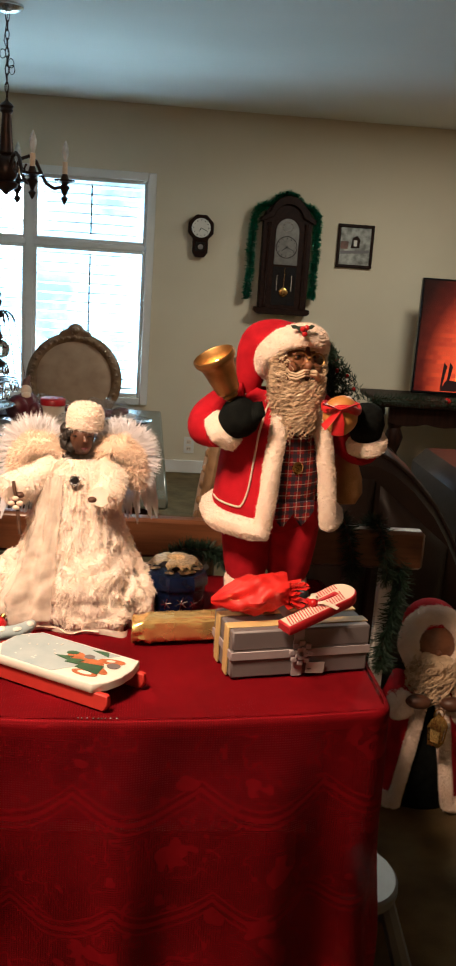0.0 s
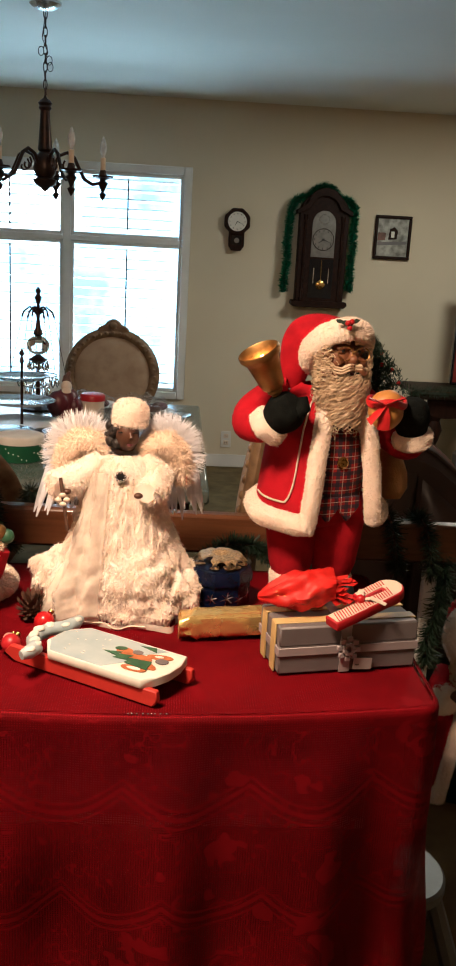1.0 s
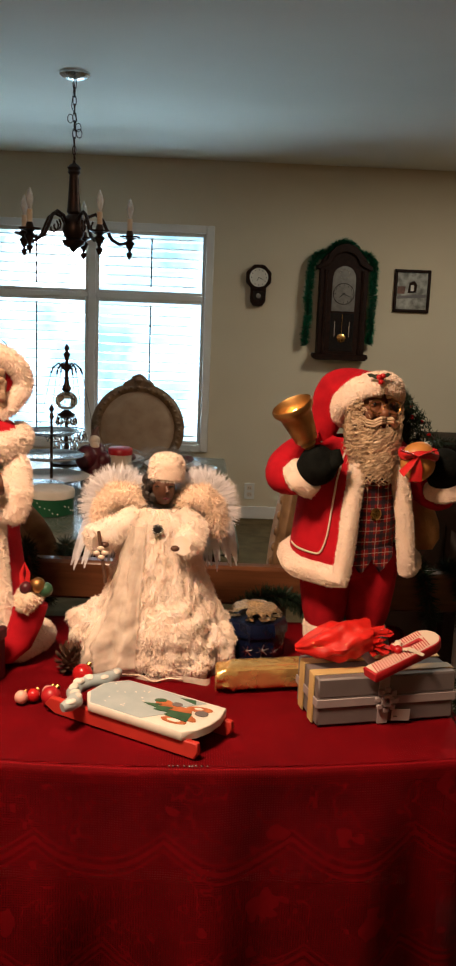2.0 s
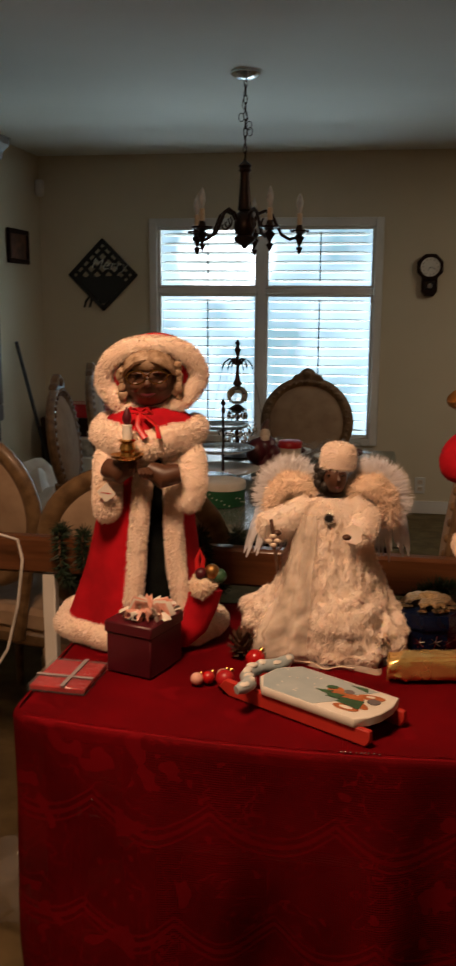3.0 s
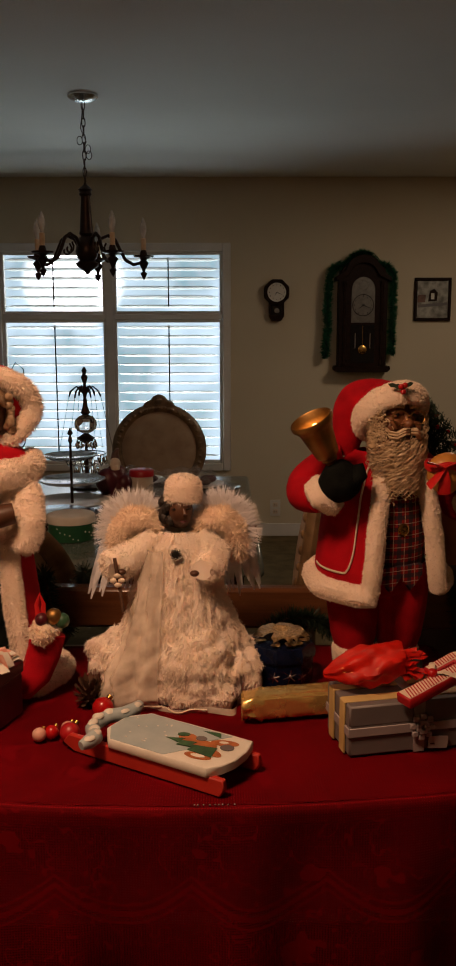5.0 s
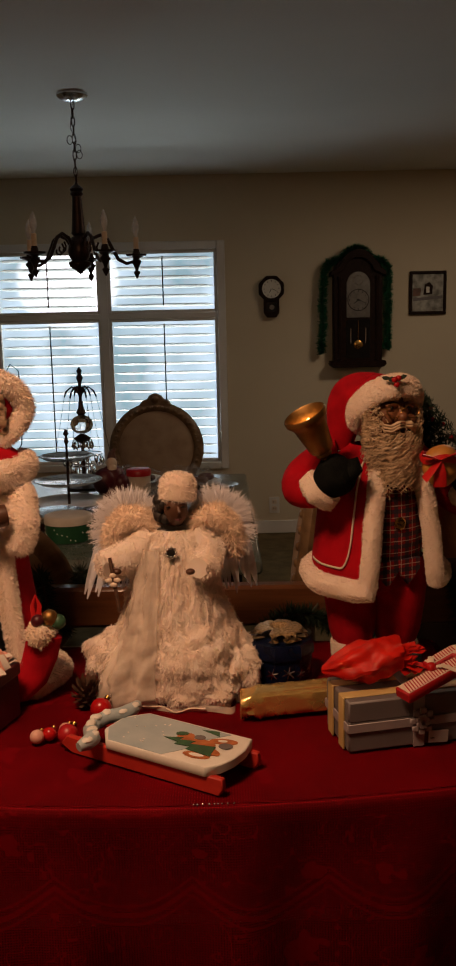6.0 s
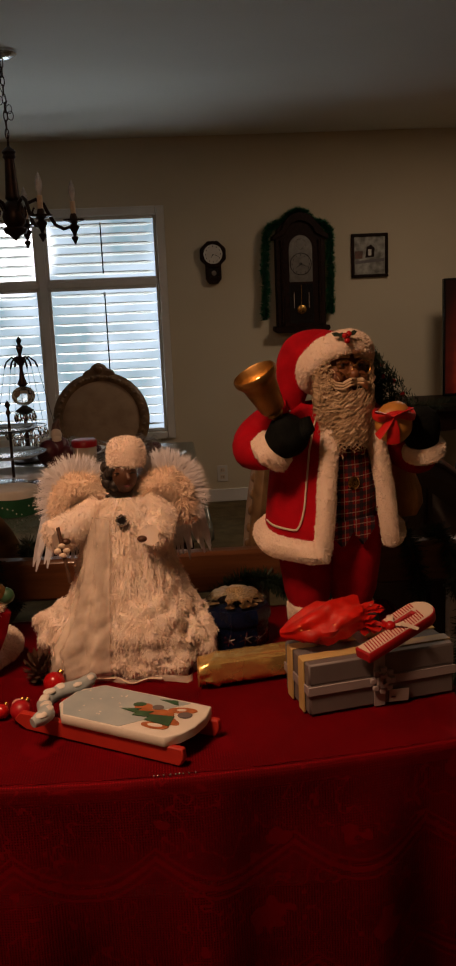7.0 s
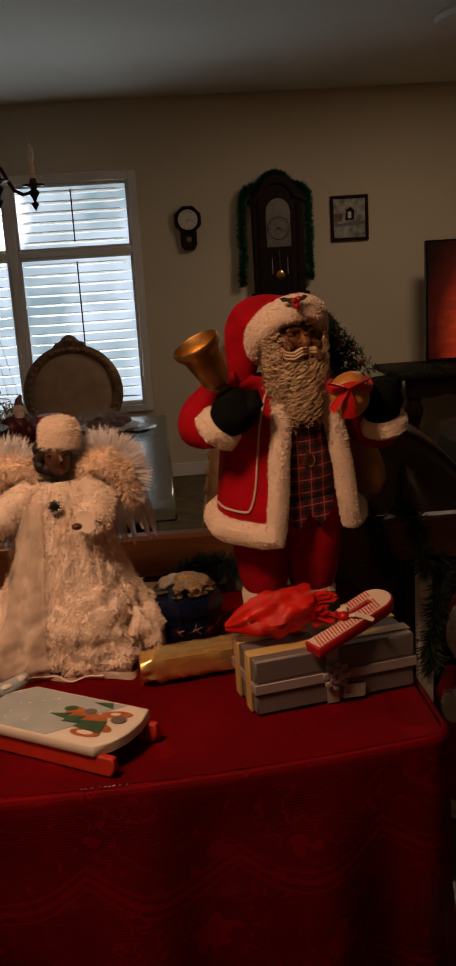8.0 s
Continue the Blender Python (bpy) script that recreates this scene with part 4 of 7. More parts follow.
def hooded_doll():
    rng = random.Random(8)
    f = Form()
    f.lathe([(0.115, 0.0), (0.118, 0.1), (0.082, 0.25), (0.07, 0.4)], M["black"], None, 28, sx=1, sy=0.72)
    robe(f, M["red"], M["fur"], [(0.030, 0.166, 0.118), (0.09, 0.146, 0.108), (0.17, 0.122, 0.096), (0.26, 0.106, 0.086), (0.34, 0.098, 0.076), (0.42, 0.088, 0.066), (0.47, 0.05, 0.04)],
         lambda v: 22 - 4 * v, 0.006, 0.0205, seg=60, folds=0.035, turn=24)
    # short cape with a plush border
    f.lathe([(0.112, 0.425), (0.106, 0.45), (0.090, 0.475), (0.062, 0.497), (0.03, 0.505)], M["plush"], None, 30, cap=False, sy=0.86)
    f.tube([(0.100 * math.cos(t), 0.090 * math.sin(t), 0.440 + 0.010 * math.cos(2 * t) + 0.004 * math.sin(5 * t)) for t in [2 * math.pi * i / 44 for i in range(44)]], 0.0225, M["fur"], 14, closed=True, lump=0.22, flat=1.25)
    # sleeves with long drooping plush cuffs, and dark vinyl palms under the candle
    for pts in ([(-0.072, -0.030, 0.425), (-0.070, -0.066, 0.390), (-0.062, -0.090, 0.350), (-0.060, -0.094, 0.315), (-0.058, -0.092, 0.285), (-0.055, -0.09, 0.270)],
                [(0.084, -0.020, 0.425), (0.106, -0.050, 0.392), (0.114, -0.074, 0.355), (0.110, -0.080, 0.330), (0.104, -0.080, 0.308), (0.100, -0.080, 0.296)]):
        f.tube(pts, [0.024, 0.027, 0.027, 0.028, 0.025, 0.011], M["fur"], 20, lump=0.15)
    f.tube([(-0.058, -0.112, 0.385), (-0.028, -0.125, 0.378), (-0.004, -0.125, 0.394)], [0.020, 0.023, 0.018], M["skin"], 14)
    f.tube([(0.090, -0.112, 0.378), (0.060, -0.124, 0.372), (0.028, -0.124, 0.388)], [0.020, 0.024, 0.016], M["skin"], 14)
    for i in range(4):
        f.tube([(-0.020 + 0.007 * i, -0.134, 0.380), (-0.016 + 0.007 * i, -0.142, 0.392), (-0.010 + 0.006 * i, -0.138, 0.404)], [0.0055, 0.005, 0.0035], M["skin"], 6)
        f.tube([(0.050 - 0.008 * i, -0.134, 0.372), (0.042 - 0.008 * i, -0.143, 0.382), (0.032 - 0.006 * i, -0.140, 0.392)], [0.0055, 0.005, 0.0035], M["skin"], 6)
    # the hood round the face
    g = Form()
    g.ball((0, 0.022, 0.012), (0.094, 0.074, 0.074), M["plush"], 28, 18)
    rim = []
    for i in range(48):
        t = 2 * math.pi * i / 48
        c, q = math.cos(t), math.sin(t)
        x = 0.097 * math.copysign(abs(c) ** 0.80, c) * (1 - 0.20 * max(0.0, -q) ** 1.5 - 0.10 * max(0.0, q) ** 2)
        rim.append((x, -0.036 + 0.026 * (x / 0.094) ** 2 - 0.006 * q, 0.069 * q - 0.001))
    g.tube(rim, 0.0190, M["fur"], 20, closed=True, lump=0.18)
    g.ball((0, -0.026, -0.004), (0.055, 0.050, 0.056), M["skin"], 26, 18)
    g.tube([(0, -0.070, 0.014), (0, -0.078, -0.002)], [0.004, 0.008], M["skin"], 10)
    g.ball((0, -0.078, -0.004), (0.010, 0.009, 0.007), M["skin"], 10, 8)
    for s in (-1, 1):
        g.ball((s * 0.025, -0.062, -0.010), (0.016, 0.013, 0.013), M["skin"], 12, 8)
        g.ball((s * 0.021, -0.069, 0.011), (0.008, 0.005, 0.0045), M["skin"], 8, 6)
        g.ball((s * 0.021, -0.0735, 0.012), (0.004, 0.002, 0.004), M["boot"], 6, 5)
        g.tube([(s * 0.011, -0.073, 0.0165), (s * 0.021, -0.0755, 0.0175), (s * 0.031, -0.069, 0.0155)], 0.0030, M["skin"], 6)
        g.tube(ring((s * 0.022, -0.083, 0.010), 0.0185, 0.0135, 22), 0.0015, M["brass"], 6, closed=True)
        g.tube([(s * 0.040, -0.082, 0.012), (s * 0.056, -0.045, 0.014)], 0.0013, M["brass"], 5)
        # swept waves from the parting and soft curls beside the cheeks
        for k in range(5):
            y, z = -0.046 - 0.004 * k, 0.056 - 0.003 * k
            g.tube([(s * 0.002, y - 0.012, z + 0.002), (s * (0.016 + 0.002 * k), y - 0.016, z - 0.002), (s * (0.036 + 0.002 * k), y - 0.008, z - 0.010 - 0.002 * k), (s * 0.052, y + 0.006, z - 0.022 - 0.003 * k)], [0.006, 0.0075, 0.006, 0.003], M["old_hair"], 8, lump=0.2)
        for k in range(9):
            g.ball((s * (0.054 + 0.006 * rng.random()), -0.046 + 0.012 * rng.random(), 0.026 - 0.008 * k), 0.008 + 0.003 * rng.random(), M["old_hair"], 8, 6, lump=0.4, freq=90)
    g.tube([(-0.005, -0.085, 0.012), (0, -0.087, 0.015), (0.005, -0.085, 0.012)], 0.0014, M["brass"], 5)
    g.tube([(-0.015, -0.069, -0.026), (0, -0.074, -0.029), (0.015, -0.069, -0.026)], [0.002, 0.0045, 0.002], M["maroon"], 8)
    g.ball((0, -0.050, 0.038), (0.048, 0.030, 0.024), M["old_hair"], 20, 12, lump=0.15, freq=60)
    H = pose(0, 0, 0.562, 5, -3, 6)
    f.add(g.v, [], M["fur"], H)
    k0 = len(f.v) - len(g.v)
    for fc, m in zip(g.f, g.m):
        f.f.append(tuple(i + k0 for i in fc))
        f.m.append(f.slot(g.mats[m]))
    # small red bow under the chin
    for s in (-1, 1):
        f.tube([(s * 0.003, -0.086, 0.497), (s * 0.018, -0.100, 0.506), (s * 0.026, -0.100, 0.494), (s * 0.004, -0.090, 0.493)], [0.003, 0.008, 0.008, 0.003], M["ribbon_red"], 6, flat=0.4)
        f.tube([(s * 0.004, -0.088, 0.493), (s * 0.020 + 0.02, -0.108, 0.470), (s * 0.014 + 0.034, -0.118, 0.448)], [0.004, 0.006, 0.007], M["ribbon_red"], 6, flat=0.3)
    f.prism([(0, 0), (0.019, 0.017), (0, 0.040), (-0.019, 0.021)], 0.001, M["paper"], pose(-0.052, -0.132, 0.318, 90, 0, 8), bev=0)
    f.prism([(-0.010, 0.0195), (0.011, 0.017), (0.011, 0.0185), (-0.010, 0.021)], 0.0004, M["cane"], pose(-0.052, -0.1332, 0.318, 90, 0, 8), bev=0)
    # the doll leans a little towards the window's side as it rises
    f.v = [(x + 0.06 * z - 0.012, y, z) for x, y, z in f.v]
    f.tufts(M["fur"], 240000, 0.0055, 0.0006, M["fur_pile"], seed=4, droop=0.3, spread=0.3)
    return solid("mrs_claus_doll", f, "hooded doll in long red robe with cream plush trim", "doll", at=pose(-0.70, 1.97, TZ + 0.002))


def feather(f, base, way, face, length, width, mat, curl=0.15):
    base, way, face = Vector(base), Vector(way).normalized(), Vector(face).normalized()
    side = way.cross(face).normalized()
    vs = []
    for i in range(6):
        t = i / 5
        w = width * (0.35 + 1.1 * t * (1 - t) * 1.6) * (1 if t < 0.9 else 0.45)
        c = base + way * length * t + face * curl * length * t * t
        vs += [c - side * w - face * 0.1 * w, c, c + side * w - face * 0.1 * w]
    fs = []
    for i in range(5):
        fs += [(i * 3, i * 3 + 1, i * 3 + 4, i * 3 + 3), (i * 3 + 1, i * 3 + 2, i * 3 + 5, i * 3 + 4)]
    f.add(vs, fs, mat)


def angel_doll():
    rng = random.Random(11)
    f = Form()
    prof = [(0.0, 0.150, 0.105), (0.02, 0.162, 0.118), (0.06, 0.150, 0.110), (0.12, 0.115, 0.092), (0.18, 0.094, 0.078), (0.25, 0.078, 0.064), (0.298, 0.066, 0.052), (0.325, 0.036, 0.030)]

    def skirt(u, v, grow=1.0, fluff=0.0):
        k = v * (len(prof) - 1)
        i = min(int(k), len(prof) - 2)
        t = k - i
        h, rx, ry = (prof[i][j] * (1 - t) + prof[i + 1][j] * t for j in range(3))
        th = 2 * math.pi * u
        around = Vector((math.cos(th), math.sin(th), 0))
        w = grow * (1 + (1 - v) ** 1.2 * (0.11 * math.sin(5 * th + 0.6) + 0.05 * math.sin(11 * th)) + 0.06 * noise.noise(around * 5 + Vector((0, 0, h * 18)))
                    + fluff * (0.10 * noise.noise(around * 10 + Vector((0, 0, h * 40))) + 0.05 * noise.noise(around * 22 + Vector((4, 0, h * 90)))))
        return Vector((rx * w * math.cos(th), ry * w * math.sin(th), h + 0.004 * math.sin(9 * th) * (1 - v)))
    f.grid(lambda u, v: skirt(u, v, 1.0, 1.0), 260, 130, M["ivory"], True)
    # two full side lobes of the gown
    f.ball((-0.125, 0.02, 0.055), (0.055, 0.06, 0.055), M["ivory"], 40, 30, lump=0.4, freq=45)
    f.ball((0.105, -0.02, 0.045), (0.055, 0.06, 0.045), M["ivory"], 40, 30, lump=0.4, freq=45)
    f.ball((0.035, -0.075, 0.075), (0.055, 0.045, 0.080), M["ivory"], 40, 30, lump=0.35, freq=45)
    # sheer front panel over the gown, its hem and drop beads
    f.grid(lambda u, v: skirt(0.60 + 0.115 * u - 0.02 * v, 0.01 + 0.84 * v, 1.11 - 0.02 * v - 0.05 * u ** 6 - 0.05 * (1 - u) ** 6 + 0.045 * math.sin(5 * math.pi * u + 4 * v) * (1 - 0.5 * v), 0.5) + Vector((0, -0.010, 0)), 40, 60, M["organza"])
    f.grid(lambda u, v: skirt(0.54 + 0.36 * u, 0.06 - 0.075 * v, 1.08 + 0.10 * v + 0.05 * math.sin(26 * u) * v) + Vector((0, -0.006, -0.002)), 90, 8, M["organza"])
    f.tube([skirt(0.60 + 0.20 * i / 30, 0.0, 1.17 + 0.04 * math.sin(i * 0.9)) + Vector((0, -0.006, 0.004)) for i in range(31)], 0.0022, M["satin"], 6, flat=0.6)
    # sleeves, muff, little palms
    for s, hnd in ((-1, (-0.106, -0.075, 0.262)), (1, (0.040, -0.088, 0.262))):
        h = Vector(hnd)
        f.tube([(s * 0.042, -0.005, 0.312), (s * 0.07, -0.02, 0.285), (h.x + s * 0.022, -0.055, 0.262), h + Vector((s * 0.010, 0.012, 0))], [0.026, 0.031, 0.030, 0.020], M["ivory"], 14, lump=0.25)
        f.ball(h + Vector((-s * 0.004, -0.006, 0)), (0.009, 0.008, 0.006), M["skin"], 10, 8)
    f.tube([(-0.114, -0.085, 0.29), (-0.104, -0.095, 0.23), (-0.098, -0.10, 0.19)], 0.0035, M["cone"], 6)
    for a in range(4):
        f.ball((-0.108 + 0.008 * math.cos(a * 1.6), -0.098, 0.25 + 0.009 * math.sin(a * 1.6)), (0.007, 0.003, 0.005), M["satin"], 8, 5)
    f.tube([(0.04 * math.cos(t), 0.034 * math.sin(t) - 0.010, 0.306 + 0.020 * math.sin(t)) for t in [2 * math.pi * i / 20 for i in range(20)]], 0.012, M["ivory"], 10, closed=True, lump=0.3)
    # brooch
    f.ball((0.0, -0.066, 0.292), (0.010, 0.004, 0.010), M["boot"], 10, 6)
    for i in range(8):
        a = i * math.pi / 4
        f.ball((0.009 * math.cos(a), -0.068, 0.292 + 0.009 * math.sin(a)), 0.0034, M["silver"], 6, 5)
    # head, hair and hat
    f.tube([(0.004, 0, 0.335), (0.006, -0.006, 0.365)], [0.018, 0.017], M["skin"], 12)
    f.ball((0.008, -0.014, 0.366), (0.0235, 0.028, 0.034), M["skin"], 20, 14)
    f.tube([(0.014, -0.040, 0.374), (0.017, -0.046, 0.364)], [0.0025, 0.0045], M["skin"], 8)
    f.tube([(0.008, -0.040, 0.350), (0.015, -0.042, 0.349), (0.021, -0.038, 0.350)], [0.001, 0.0028, 0.001], M["maroon"], 6)
    for dx in (-0.004, 0.024):
        f.tube([(dx - 0.005, -0.038, 0.373), (dx, -0.0405, 0.3745), (dx + 0.005, -0.037, 0.373)], [0.001, 0.002, 0.001], M["boot"], 6)
    for i in range(16):
        a = radians(95 + 190 * i / 15)
        f.ball((0.008 + 0.034 * math.cos(a), 0.004 + 0.026 * math.sin(a) * -1, 0.365 + 0.016 * math.sin(i * 2.3)), 0.013, M["dark_hair"], 8, 6, lump=0.3)
    f.lathe([(0.027, 0.380), (0.0335, 0.384), (0.0345, 0.40), (0.033, 0.418), (0.024, 0.430), (0.005, 0.434)], M["fur"], pose(-0.008, -0.027, 0.002, -3, 3, 0), 26)
    f.tufts(M["ivory"], 170000, 0.0062, 0.00065, M["ivory_pile"], seed=6, droop=0.8, spread=0.55)
    f.tufts(M["fur"], 300000, 0.0045, 0.0005, M["ivory_pile"], seed=9, droop=0.2, spread=0.3)
    # wings: down at the shoulder, long flight feathers below
    for s in (-1, 1):
        for row, (n, l0, l1, w, y) in enumerate(((15, 0.135, 0.190, 0.0085, 0.052), (13, 0.10, 0.140, 0.0085, 0.046))):
            for i in range(n):
                t = i / (n - 1)
                b = Vector((s * (0.045 + 0.088 * t), y, 0.345 + 0.03 * math.sin(math.pi * t) - 0.03 * t * row))
                feather(f, b, (s * (0.05 + 0.22 * t + rng.gauss(0, 0.04)), rng.gauss(0, 0.06), -1), (0, -1, 0), (l0 + (l1 - l0) * math.sin(math.pi * (0.15 + 0.6 * t))) * rng.uniform(0.88, 1.05), w, M["vane"], rng.uniform(-0.05, 0.12))
        g = Form()
        g.tube([(s * 0.035, 0.02, 0.325), (s * 0.06, 0.018, 0.345), (s * 0.088, 0.016, 0.347), (s * 0.108, 0.018, 0.328), (s * 0.118, 0.02, 0.295), (s * 0.122, 0.022, 0.262)],
               [0.030, 0.040, 0.042, 0.040, 0.036, 0.020], M["peach"], 24, flat=0.6, lump=0.10)
        g.tufts(M["peach"], 260000, 0.0085, 0.00055, M["down"], seed=12 + s, droop=0.2, spread=0.35)
        k = len(f.v)
        f.v += g.v
        f.f += [tuple(i + k for i in fc) for fc in g.f]
        f.m += [f.slot(g.mats[m]) for m in g.m]
        for i in range(1500):
            t = rng.random()
            a = radians(225 - 235 * t)
            b = Vector((s * (0.086 - 0.044 * math.cos(a)), 0.022 + rng.uniform(-0.018, 0.018), 0.322 + 0.048 * math.sin(a) - 0.02 * (t > 0.8)))
            d = Vector((-s * math.cos(a) + rng.gauss(0, 0.30), rng.gauss(0, 0.4), math.sin(a) + rng.gauss(0, 0.30)))
            feather(f, b, d, (0, -1, 0), rng.uniform(0.018, 0.042), 0.0006, M["feather"], rng.uniform(-0.2, 0.3))
    return solid("angel_doll", f, "white winged angel doll in ruffled ivory fur gown", "doll", at=pose(-0.30, 1.945, TZ + 0.003))


def floor_santa():
    rng = random.Random(21)
    f = Form()
    f.lathe([(0.10, 0.0), (0.105, 0.12), (0.085, 0.3), (0.07, 0.38)], M["black"], None, 24, sy=0.75)
    robe(f, M["red"], M["fur"], [(0.028, 0.135, 0.10), (0.12, 0.125, 0.095), (0.22, 0.11, 0.088), (0.32, 0.095, 0.075), (0.40, 0.06, 0.05)], lambda v: 34 - 20 * v, 0.004, 0.019)
    f.ball((0, -0.01, 0.475), (0.062, 0.06, 0.07), M["skin2"], 18, 12)
    f.ball((0, -0.068, 0.475), 0.010, M["skin2"], 8, 6)
    f.tube(ring((0, -0.03, 0.49), 0.075, 0.072, 28, 0.02), 0.028, M["fur"], 12, closed=True, lump=0.2)
    f.ball((-0.01, 0.03, 0.52), (0.08, 0.07, 0.075), M["plush"], 18, 12)
    f.ball((0.0, -0.055, 0.41), (0.075, 0.04, 0.065), M["hair"], 18, 12, lump=0.25, freq=50)

    def chin(r):
        a = radians(r.uniform(-95, 95))
        return (0.07 * math.sin(a), -0.045 - 0.05 * math.cos(a), r.uniform(0.365, 0.47)), (math.sin(a), -math.cos(a), 0)
    curls(f, rng, 240, chin, M["hair"], 0.010, 0.0024)
    for s in (-1, 1):
        f.tube([(s * 0.075, -0.01, 0.375), (s * 0.10, -0.05, 0.34), (s * 0.08, -0.09, 0.34)], [0.034, 0.036, 0.03], M["red"], 12)
        f.ball((s * 0.088, -0.085, 0.325), (0.036, 0.034, 0.045), M["fur"], 14, 10, lump=0.2)
        f.ball((s * 0.046, -0.118, 0.352), (0.036, 0.022, 0.02), M["skin"], 12, 8)
    f.tufts(M["fur"], 260000, 0.006, 0.0006, M["fur_pile"], seed=14)
    return solid("floor_santa_doll", f, "santa doll with long curly beard standing on the carpet", "doll", at=pose(0.665, 2.46, 0.002, 0, 0, -8))


bell_santa()
hooded_doll()
angel_doll()
floor_santa()


# ---- what the dolls carry ----
def needles(f, pts, radius, n, mat, rng, width=0.0009, tip=0.35):
    """Needles or tinsel blades standing out all round a line."""
    pts = [Vector(p) for p in pts]
    vs, fs = [], []
    for _ in range(n):
        k = rng.random() * (len(pts) - 1)
        i = min(int(k), len(pts) - 2)
        p, d = pts[i].lerp(pts[i + 1], k - i), (pts[i + 1] - pts[i]).normalized()
        o = Vector((rng.gauss(0, 1), rng.gauss(0, 1), rng.gauss(0, 1)))
        o = (o - d * o.dot(d)).normalized() + d * rng.uniform(-0.2, 0.8)
        o.normalize()
        w = o.cross(Vector((rng.gauss(0, 1), rng.gauss(0, 1), rng.gauss(0, 1)))).normalized() * width
        l, j = radius * rng.uniform(0.6, 1.15), len(vs)
        vs += [p - w, p + w, p + o * l + w * tip, p + o * l - w * tip]
        fs.append((j, j + 1, j + 2, j + 3))
    f.add(vs, fs, mat)


def hand_bell():
    h = holder("hand_bell", "old gold hand bell held up with a glowing bulb inside", "bell")
    a, b = Vector((0.014, 1.946, 1.182)), Vector((-0.044, 1.920, 1.298))
    m = Matrix.Translation(a) @ (b - a).to_track_quat("Z", "Y").to_matrix().to_4x4()
    L = (b - a).length
    f = Form()
    f.lathe([(0.016, 0.046), (0.021, 0.049), (0.024, 0.054), (0.0265, 0.07), (0.030, 0.09), (0.033, 0.108), (0.035, 0.112), (0.040, L - 0.014), (0.0425, L - 0.010), (0.0425, L - 0.002), (0.041, L), (0.039, L - 0.002), (0.033, 0.110), (0.028, 0.09), (0.024, 0.07), (0.002, 0.056)], M["gold"], m, 32, cap=False)
    part("bell_cup", f, h)
    f = Form()
    f.lathe([(0.011, -0.02), (0.011, 0.012), (0.014, 0.020), (0.010, 0.028), (0.010, 0.034), (0.016, 0.040), (0.012, 0.047)], M["gold"], m, 18)
    part("handle", f, h)
    f = Form()
    f.tube([m @ Vector((0, 0, 0.055)), m @ Vector((0, 0, 0.085))], 0.006, M["brass"], 10)
    part("bulb_socket", f, h)
    f = Form()
    f.ball(m @ Vector((0, 0, 0.108)), (0.008, 0.008, 0.012), FLAME, 12, 8)
    part("bulb", f, h, "small glowing amber bulb")


def mini_tree():
    h = holder("miniature_tree", "miniature green christmas tree with red and gold beads", "tree")
    rng = random.Random(31)
    a, b = Vector((0.252, 2.13, 1.16)), Vector((0.215, 2.13, 1.318))
    f = Form()
    f.tube([a, b], [0.006, 0.002], M["cone"], 6)
    part("trunk", f, h)
    f = Form()
    for i in range(70):
        t = i / 70
        c = a.lerp(b, 0.18 + 0.8 * t)
        an, l = i * 2.4, 0.066 * (1 - t) + 0.010
        d = Vector((math.cos(an), math.sin(an), 0.25))
        needles(f, [c, c + d * l * 0.5, c + d * l], 0.014, 50, M["needle"], rng, 0.0013)
    part("crown", f, h, "dense dark green needles")
    for i in range(14):
        t = (i + 0.5) / 14
        c = a.lerp(b, 0.2 + 0.75 * t)
        an, l = i * 2.4 + 0.8, 0.056 * (1 - t) + 0.006
        f = Form()
        f.ball(c + Vector((math.cos(an), math.sin(an), 0.2)) * l, 0.0052, M["berry"] if i % 3 else M["brass"], 8, 6)
        part("bead", f, h, "shiny red bead" if i % 3 else "shiny gold bead")


def pouch():
    h = holder("amber_pouch", "round amber pouch with a red satin ribbon in a mitten", "pouch")
    f = Form()
    f.ball((0.226, 1.958, 1.186), (0.036, 0.034, 0.042), M["pouch"], 20, 14, lump=0.08)
    part("bag", f, h)
    f = Form()
    f.tube([(0.226 + 0.037 * math.cos(t), 1.958 + 0.036 * math.sin(t), 1.202 + 0.004 * math.sin(3 * t)) for t in [2 * math.pi * i / 24 for i in range(24)]], 0.005, M["ribbon_red"], 8, closed=True, flat=1.6)
    for dx, dz in ((-0.03, -0.035), (0.0, -0.05), (0.035, 0.015), (-0.035, 0.012)):
        f.tube([(0.214, 1.920, 1.202), (0.214 + dx * 0.5, 1.912, 1.204 + dz * 0.5), (0.214 + dx, 1.916, 1.202 + dz)], [0.006, 0.011, 0.013], M["ribbon_red"], 6, flat=0.2)
    part("ribbon", f, h, "red satin ribbon bow")


def toy_sack():
    f = Form()
    f.tube([(0.272, 2.10, 1.085), (0.278, 2.105, 1.06), (0.287, 2.11, 1.02), (0.292, 2.11, 0.985), (0.293, 2.105, 0.962)], [0.016, 0.026, 0.035, 0.034, 0.018], M["sack"], 16, lump=0.12)
    f.tube([(0.272 + 0.018 * math.cos(t), 2.10 + 0.018 * math.sin(t), 1.083) for t in [2 * math.pi * i / 16 for i in range(16)]], 0.003, M["brass"], 6, closed=True)
    solid("toy_sack", f, "small golden cloth sack hanging from the santa's arm", "sack")


